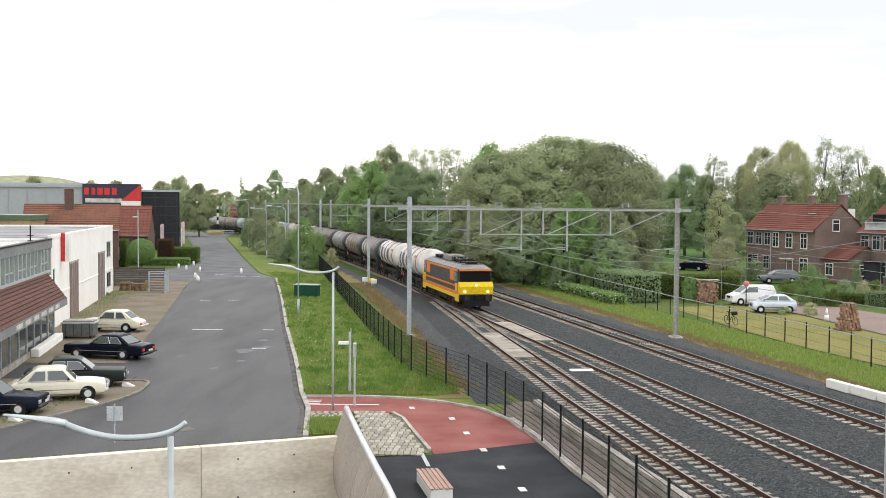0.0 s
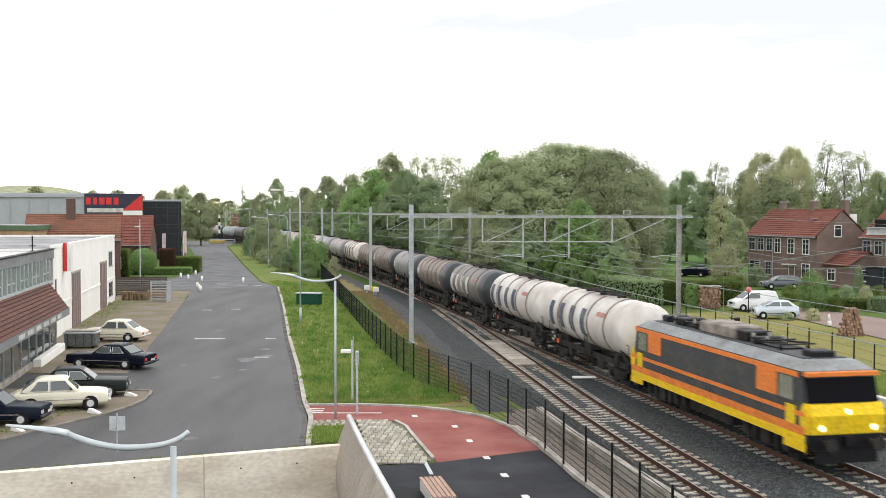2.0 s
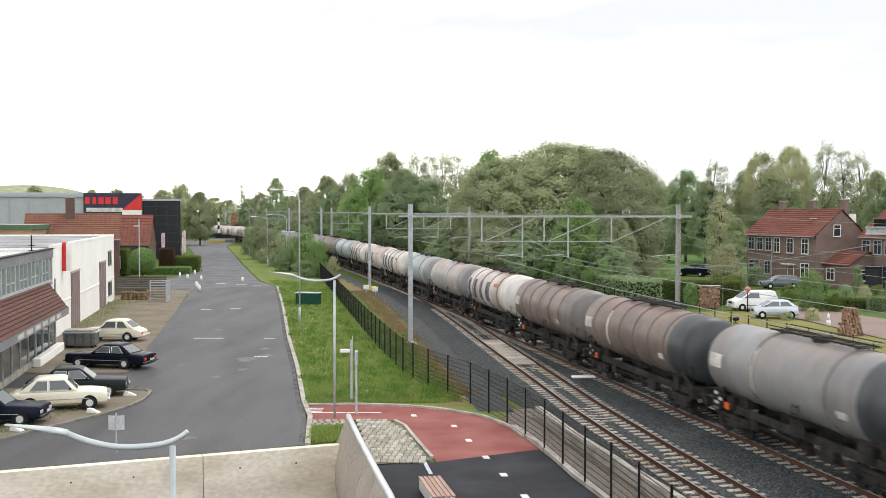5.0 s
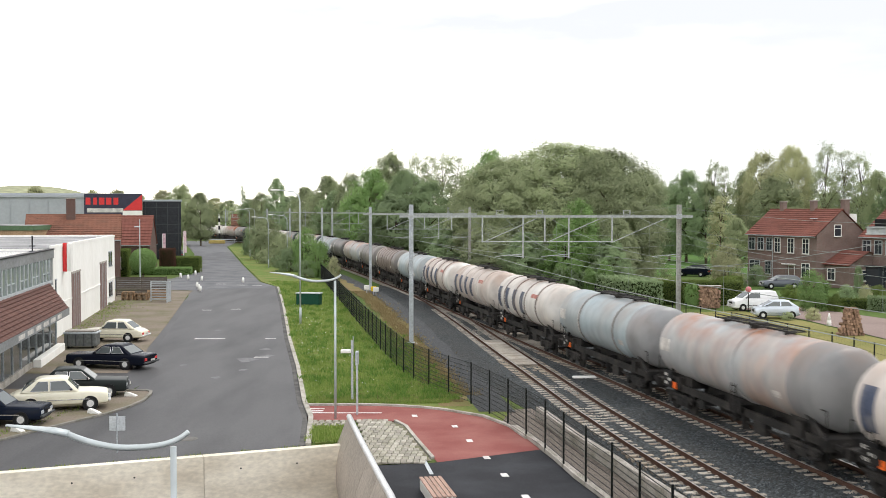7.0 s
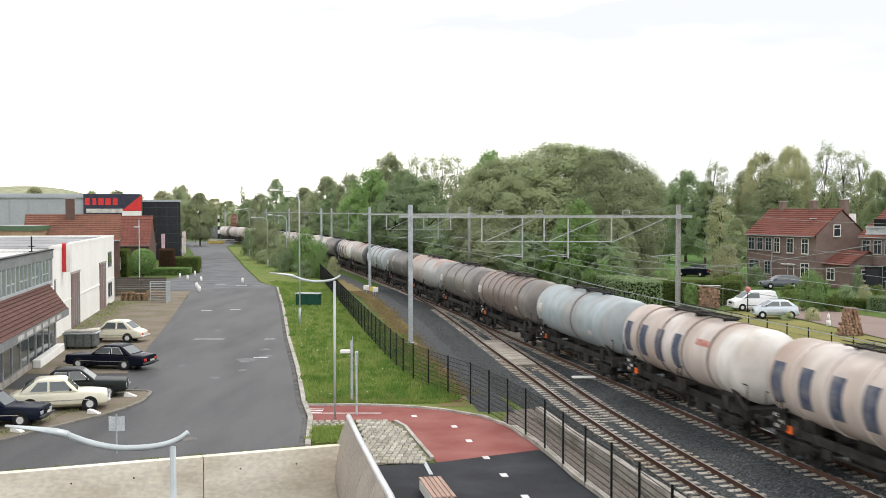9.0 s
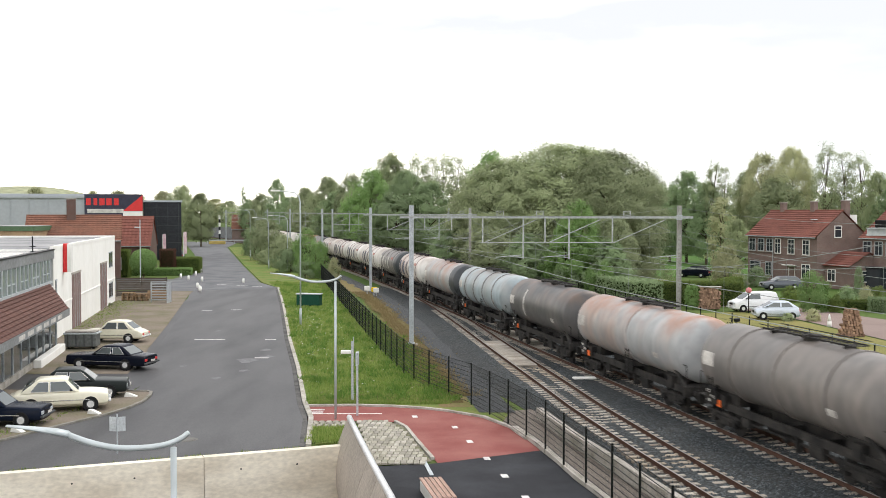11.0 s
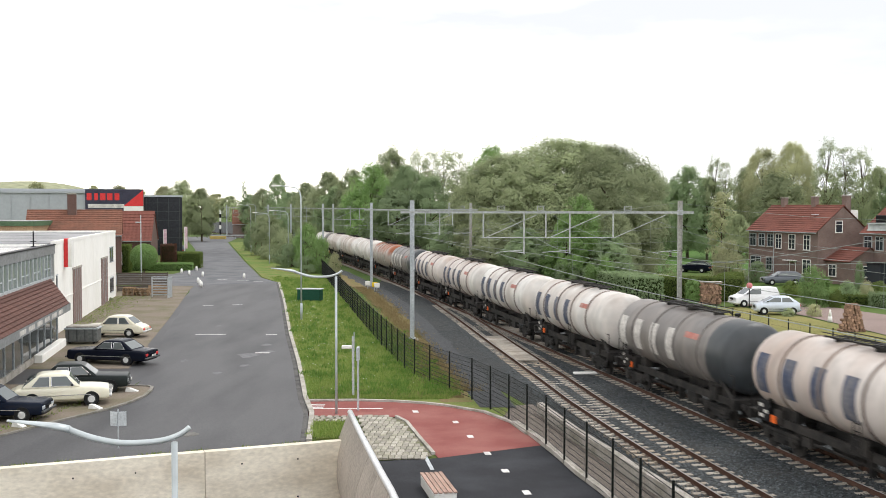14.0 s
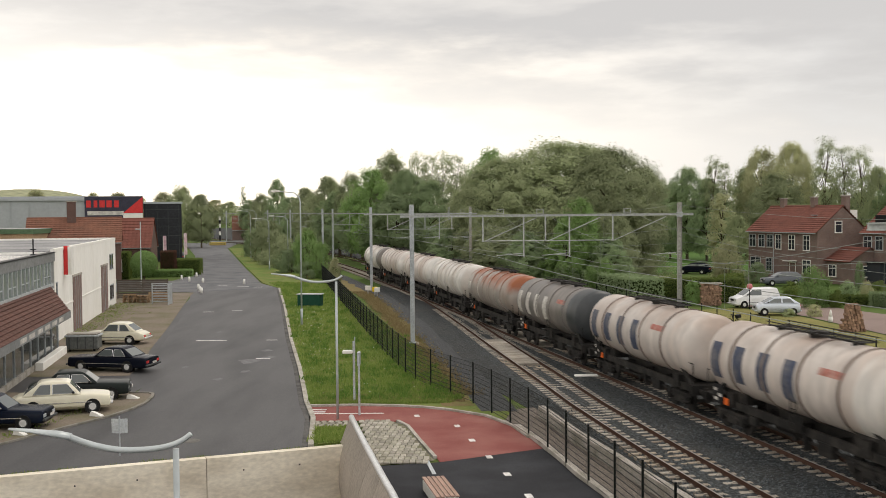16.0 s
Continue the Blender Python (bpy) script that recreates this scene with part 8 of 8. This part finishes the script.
# shrubs by the fence, the verge and in the gardens
for px, top, d, wp, lv, lab in (
        (470, 388, 205, 75, LEAF_OLIVE, "grey-green wild shrub beside the track"), (445, 400, 225, 40, LEAF_DARK, "dark wild shrub beside the track"), (500, 415, 180, 60, LEAF_OLIVE, "grey-green wild shrub beside the track"),
        (540, 405, 165, 60, LEAF_FRESH, "light green shrub on the verge"), (565, 425, 150, 45, LEAF_FRESH, "light green shrub on the verge"), (510, 440, 165, 60, LEAF_DARK, "low dark shrub on the verge"), (590, 455, 142, 30, LEAF_PALE, "thin pale shrub at the fence"), (480, 440, 190, 60, LEAF_OLIVE, "low shrub on the verge"), (545, 460, 150, 55, LEAF_DARK, "low dark shrub on the verge"),
        (1072, 462, 112, 44, LEAF_FRESH, "fresh green elder shrub at the fence"), (1045, 472, 112, 30, LEAF_FRESH, "fresh green shrub at the fence"), (900, 455, 128, 60, LEAF_DARK, "dark undergrowth at the fence"), (950, 460, 122, 60, LEAF_DARK, "dark undergrowth at the fence"), (1000, 470, 116, 60, LEAF_DARK, "dark undergrowth at the fence"), (1100, 470, 112, 60, LEAF_DARK, "dark undergrowth at the fence"), (860, 450, 135, 60, LEAF_DARK, "dark undergrowth at the fence"),
        (1225, 500, 104, 34, LEAF_FRESH, "light green shrub before the hedge"), (1285, 432, 125, 62, LEAF_PALE, "blossoming pale ornamental tree"), (1400, 505, 112, 40, LEAF_HEDGE, "clipped round green garden shrub"), (1455, 520, 108, 40, LEAF_HEDGE, "round green garden shrub beside the street"), (1440, 478, 101, 66, LEAF_FRESH, "bright green young garden tree"), (1500, 505, 104, 40, LEAF_DARK, "dark round garden shrub"), (1533, 505, 105, 30, LEAF_PALE, "garden shrub with yellow-red flowers"), (1480, 520, 100, 30, LEAF_HEDGE, "round green garden shrub beside the street"),
        (1555, 505, 106, 40, LEAF_HEDGE, "garden shrub before the house"), (1395, 552, 92, 26, LEAF_OLIVE, "low brownish lawn shrub"), (1440, 545, 92, 30, LEAF_PALE, "low brownish lawn shrub"), (1340, 470, 134, 40, LEAF_DARK, "dark shrub before the house"), (1310, 480, 132, 30, LEAF_DARK, "dark shrub before the house"), (1520, 470, 120, 20, LEAF_DARK, "climbing green plant at the house"),
        (165, 530, 104, 24, LEAF_DARK, "weeds along the workshop wall"), (185, 535, 107, 30, LEAF_OLIVE, "weeds along the workshop wall"), (150, 548, 97, 14, LEAF_DARK, "weeds along the workshop wall"), (95, 632, 70, 12, LEAF_DARK, "weeds at the showroom corner")):
    seen("bush", lv, px, top, d, wp, px % 2, lab)


def topiary(x, y, r):
    """A clipped ball of small leaves on a short stem."""
    rng = np.random.default_rng(21)
    w = thing("topiary_tree", "clipped round green topiary tree behind the hedge", "tree", pose(x, y, Z_G))
    part("trunk", rod(0.12, ((0, 0, -0.1), (0, 0, r * 1.3))), BARK, w)
    q = rng.normal(size=(9000, 3))
    q /= np.linalg.norm(q, axis=1, keepdims=True)
    P = q * r * rng.uniform(0.8, 1.03, (9000, 1)) * np.array([1, 1, 0.95]) + np.array([0, 0, r * 1.25])
    part("crown", cards("crown", P, q + rng.normal(size=q.shape) * 0.5, rng.uniform(0.07, 0.13, 9000), LEAF_FRESH, rng), None, w)


topiary(-41.6, 150.5, 1.85)


def hedge(name, label, x, y, lx, ly, h, yaw, leaves, seed, leaf=0.065, dens=290):
    """A clipped hedge: plain dark box as core with leaves over its skin."""
    rng = np.random.default_rng(seed)
    w = thing(name, label, "hedge", pose(x, y, Z_G, 0, 0, yaw))
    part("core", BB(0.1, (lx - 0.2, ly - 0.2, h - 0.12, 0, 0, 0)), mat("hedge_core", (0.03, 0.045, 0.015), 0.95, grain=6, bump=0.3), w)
    P, N_ = [], []
    for ax, sgn, area in ((0, 1, ly * h), (0, -1, ly * h), (1, 1, lx * h), (1, -1, lx * h), (2, 1, lx * ly)):
        n = int(area * dens)
        q = rng.uniform(-0.5, 0.5, (n, 3)) * np.array([lx, ly, h]) + np.array([0, 0, h / 2])
        q[:, ax] = (np.array([lx, ly, h]) / 2)[ax] * sgn + (h / 2 if ax == 2 else 0)
        q += rng.normal(size=q.shape) * 0.07
        nn = rng.normal(size=q.shape) * 0.7
        nn[:, ax] += sgn
        P.append(q)
        N_.append(nn)
    P, N_ = np.concatenate(P), np.concatenate(N_)
    part("foliage", cards("foliage", P, N_, leaf * rng.uniform(0.6, 1.4, len(P)), leaves, rng), None, w)


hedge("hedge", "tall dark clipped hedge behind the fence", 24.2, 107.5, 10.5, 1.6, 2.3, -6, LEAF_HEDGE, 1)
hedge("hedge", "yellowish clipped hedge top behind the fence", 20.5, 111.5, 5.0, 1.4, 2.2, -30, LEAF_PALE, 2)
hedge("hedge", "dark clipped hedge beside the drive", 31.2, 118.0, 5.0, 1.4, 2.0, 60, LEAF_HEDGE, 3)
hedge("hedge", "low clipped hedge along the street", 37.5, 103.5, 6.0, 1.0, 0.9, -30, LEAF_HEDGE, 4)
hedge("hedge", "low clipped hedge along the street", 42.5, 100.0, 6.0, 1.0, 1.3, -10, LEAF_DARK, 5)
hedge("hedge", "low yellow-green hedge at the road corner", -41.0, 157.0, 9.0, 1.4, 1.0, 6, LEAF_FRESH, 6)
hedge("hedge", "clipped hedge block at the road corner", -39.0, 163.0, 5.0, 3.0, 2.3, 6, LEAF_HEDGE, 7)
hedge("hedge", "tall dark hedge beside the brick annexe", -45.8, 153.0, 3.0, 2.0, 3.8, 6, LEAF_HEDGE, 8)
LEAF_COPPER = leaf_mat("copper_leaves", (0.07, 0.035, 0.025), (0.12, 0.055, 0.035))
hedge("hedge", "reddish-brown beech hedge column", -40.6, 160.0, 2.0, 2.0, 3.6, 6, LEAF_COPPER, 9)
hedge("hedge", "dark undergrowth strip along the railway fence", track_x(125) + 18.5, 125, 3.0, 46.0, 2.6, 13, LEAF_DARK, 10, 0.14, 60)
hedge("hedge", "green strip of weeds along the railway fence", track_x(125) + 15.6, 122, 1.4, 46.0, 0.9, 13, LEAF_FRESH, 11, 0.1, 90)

# far woods to the horizon
def far_woods():
    rng = np.random.default_rng(5)
    P, N_, S = [], [], []
    for k in range(260):
        a = rng.uniform(-0.75, 0.75)
        d = rng.uniform(430, 900)
        h, r = rng.uniform(9, 16), rng.uniform(6, 12)
        c = np.array([d * math.sin(a), d * math.cos(a), Z_G + h * 0.5])
        q = rng.normal(size=(110, 3))
        q /= np.linalg.norm(q, axis=1, keepdims=True)
        q *= rng.uniform(0.75, 1.05, (110, 1))
        P.append(c + q * np.array([r, r, h * 0.55]))
        N_.append(q + rng.normal(size=q.shape) * 0.4)
        S.append(rng.uniform(0.9, 1.7, 110))
    me = cards("far_woods", np.concatenate(P), np.concatenate(N_), np.concatenate(S), LEAF_OLIVE, rng, 0.7)
    return tagged(new("far_woods", me), "belt of distant woods along the horizon", "woods", kind="stuff")


far_woods()
# hill colour is paled to paint in the distance haze
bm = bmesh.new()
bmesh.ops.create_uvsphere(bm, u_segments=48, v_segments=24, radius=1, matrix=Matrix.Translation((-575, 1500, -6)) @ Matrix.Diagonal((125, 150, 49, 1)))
tagged(part("hill", bm, mat("hill_haze_green", (0.30, 0.31, 0.20), 1.0, dirt=(0.2, 0.23, 0.12), amount=0.6, scale=0.01, grain=0.1, bump=0), smooth=True), "low wooded hill on the horizon", "hill", kind="structure")


# ---- grass, weeds ----
def tufts(name, label, spots, hmin, hmax, material, seed, per=4, width=0.014):
    """Blades in tufts at the given places."""
    rng = np.random.default_rng(seed)
    S = np.repeat(np.array(spots), per, axis=0)
    n = len(S)
    S = S + np.c_[rng.normal(size=(n, 2)) * 0.06, np.zeros(n)]
    a = rng.uniform(0, 2 * math.pi, n)
    h = rng.uniform(hmin, hmax, n)
    d = np.c_[np.cos(a), np.sin(a), np.zeros(n)]
    w = width * (1 + h[:, None] * 3)
    tip = S + np.c_[rng.normal(size=(n, 2)) * 0.35 * h[:, None], h]
    V = np.stack([S - d * w, S + d * w, tip], axis=1).reshape(-1, 3)
    me = bpy.data.meshes.new(name)
    me.vertices.add(3 * n)
    me.vertices.foreach_set("co", V.astype(np.float32).ravel())
    me.loops.add(3 * n)
    me.loops.foreach_set("vertex_index", np.arange(3 * n, dtype=np.int32))
    me.polygons.add(n)
    me.polygons.foreach_set("loop_start", np.arange(0, 3 * n, 3, dtype=np.int32))
    me.update(calc_edges=True)
    me.materials.append(material)
    return tagged(new(name, me), label, "grass", kind="stuff")


rng = np.random.default_rng(3)
spots = []
while len(spots) < 24000:
    y = 51.8 + 90 * rng.uniform(0, 1) ** 1.6
    xl = np.interp(y, [51, 52.4, 64.2, 78.4, 106.6, 131, 142], [-6.4, -6.5, -8.4, -10.9, -15.5, -19.8, -23])
    xr = np.interp(y, [51.8, 54, 60, 66, 76, 96, 140], [0.3, 1.0, 0.0, -0.9, -2.2, -6.4, -15])
    x = rng.uniform(xl, xr)
    spots.append((x, y, Z_G + 0.04))
tufts("verge_grass", "uneven green grass on the verge", spots, 0.07, 0.2, BLADE, 1)
CLUMP = leaf_mat("lush_clumps", (0.075, 0.15, 0.03), (0.15, 0.24, 0.05))
lush = [(x + rng.normal() * 0.18, y + rng.normal() * 0.3, z) for x, y, z in [spots[k] for k in rng.integers(0, len(spots), 420)] for _ in range(9)]
lush = [p for p in lush if p[1] > 52.5]
tufts("grass_clumps", "taller lush clumps in the verge", lush, 0.12, 0.34, CLUMP, 11, 5, 0.018)
spots = []
while len(spots) < 9000:
    y = 45 + 80 * rng.uniform(0, 1) ** 1.4
    spots.append((track_x(y) + rng.uniform(12.0, 16.4), y, Z_G))
tufts("verge_grass", "uneven green grass beyond the tracks", spots, 0.1, 0.28, BLADE, 2)
spots = [(x + rng.normal() * 0.1, np.interp(x, [-45, -15.56, -8.96, -3.9], [26.1, 37.82, 40.45, 42.5]) + abs(rng.normal()) * 0.16, Z_G) for x in rng.uniform(-22, -3.9, 900) if noise.noise(Vector((x * 0.9, 3, 0))) > 0.02]
tufts("wall_weeds", "green weeds along the top of the underpass wall", spots, 0.05, 0.2, BLADE, 3, 4, 0.02)
spots = []
for k in range(420):
    y = rng.uniform(44, 75)
    if y < 57.5:
        spots.append((np.interp(y, [43.9, 49, 52.5, 59.6], [-18.3, -17.1, -16.5, -16.6]) - abs(rng.normal()) * 0.5, y, Z_G + 0.02))
for k in range(900):
    y = rng.uniform(80, 112)
    spots.append((-14.3 - 0.175 * y + abs(rng.normal()) * 1.3 + 0.1, y, Z_G + 0.02))
tufts("forecourt_weeds", "moss and weeds at the edges of the forecourt", spots, 0.03, 0.12, BLADE, 4)
spots = [(rng.uniform(-5.5, -4.0), rng.uniform(43.2, 46.2), Z_G + 0.02) for k in range(500)]
tufts("corner_grass", "grass tufts at the head of the underpass", spots, 0.08, 0.25, BLADE, 6)
FLOWER = mat("white_blossom", (0.75, 0.75, 0.68), 0.8, grain=5, bump=0)
P = np.array([(track_x(y) + rng.uniform(13.5, 16.0), y, Z_G + rng.uniform(0.5, 1.1)) for y in rng.uniform(95, 130, 260)])
me = cards("cow_parsley", P, rng.normal(size=P.shape) + np.array([0, 0, 2.0]), rng.uniform(0.04, 0.09, len(P)), FLOWER, rng, 0.9)
tagged(new("cow_parsley", me), "white flowering cow parsley along the fence", "wild flowers", kind="stuff")
spots = []
for k in range(7000):
    y = 54 + 70 * rng.uniform(0, 1) ** 1.5
    spots.append(((siding_x(y) if y < 118 else track_x(y)) - 5.6 + rng.normal() * 0.55, y, Z_G + 0.06))
for k in range(6000):
    y = 45 + 80 * rng.uniform(0, 1) ** 1.4
    spots.append((track_x(y) + 11.3 + rng.normal() * 0.5, y, Z_G + 0.01))
tufts("dry_grass", "dry straw-coloured grass along the track shoulder", spots, 0.04, 0.16, DRYBLADE, 7)
spots = [(rng.uniform(-6.3, 1.6), 52.0 + abs(rng.normal()) * 1.1, Z_G + 0.05) for k in range(1500)]
spots = [s for s in spots if s[0] < np.interp(s[1], [52, 54, 57], [1.0, 0.5, -0.6])]
tufts("dry_grass", "dry straw-coloured grass at the path edge", spots, 0.04, 0.14, DRYBLADE, 9)
P = np.array([(np.interp(y, [52, 64.2, 78.4, 106.6], [-6.3, -8.3, -10.8, -15.4]) + abs(rng.normal()) * 2.4, y, Z_G + rng.uniform(0.15, 0.25)) for y in rng.uniform(53, 105, 260)])
me = cards("daisies", P, rng.normal(size=P.shape) * 0.4 + np.array([0, 0, 2.0]), rng.uniform(0.03, 0.05, len(P)), FLOWER, rng, 0.9)
tagged(new("daisies", me), "scattered white daisies in the verge", "wild flowers", kind="stuff")


def motions():
    """The train runs through at an even speed."""
    for veh, s, half in TRAIN:
        rows = []
        for k in range(33):
            t = 0.5 * k
            rows.append((t, train_pose(TRAIN_V * t + s, half)))
        walk(veh, rows)


motions()
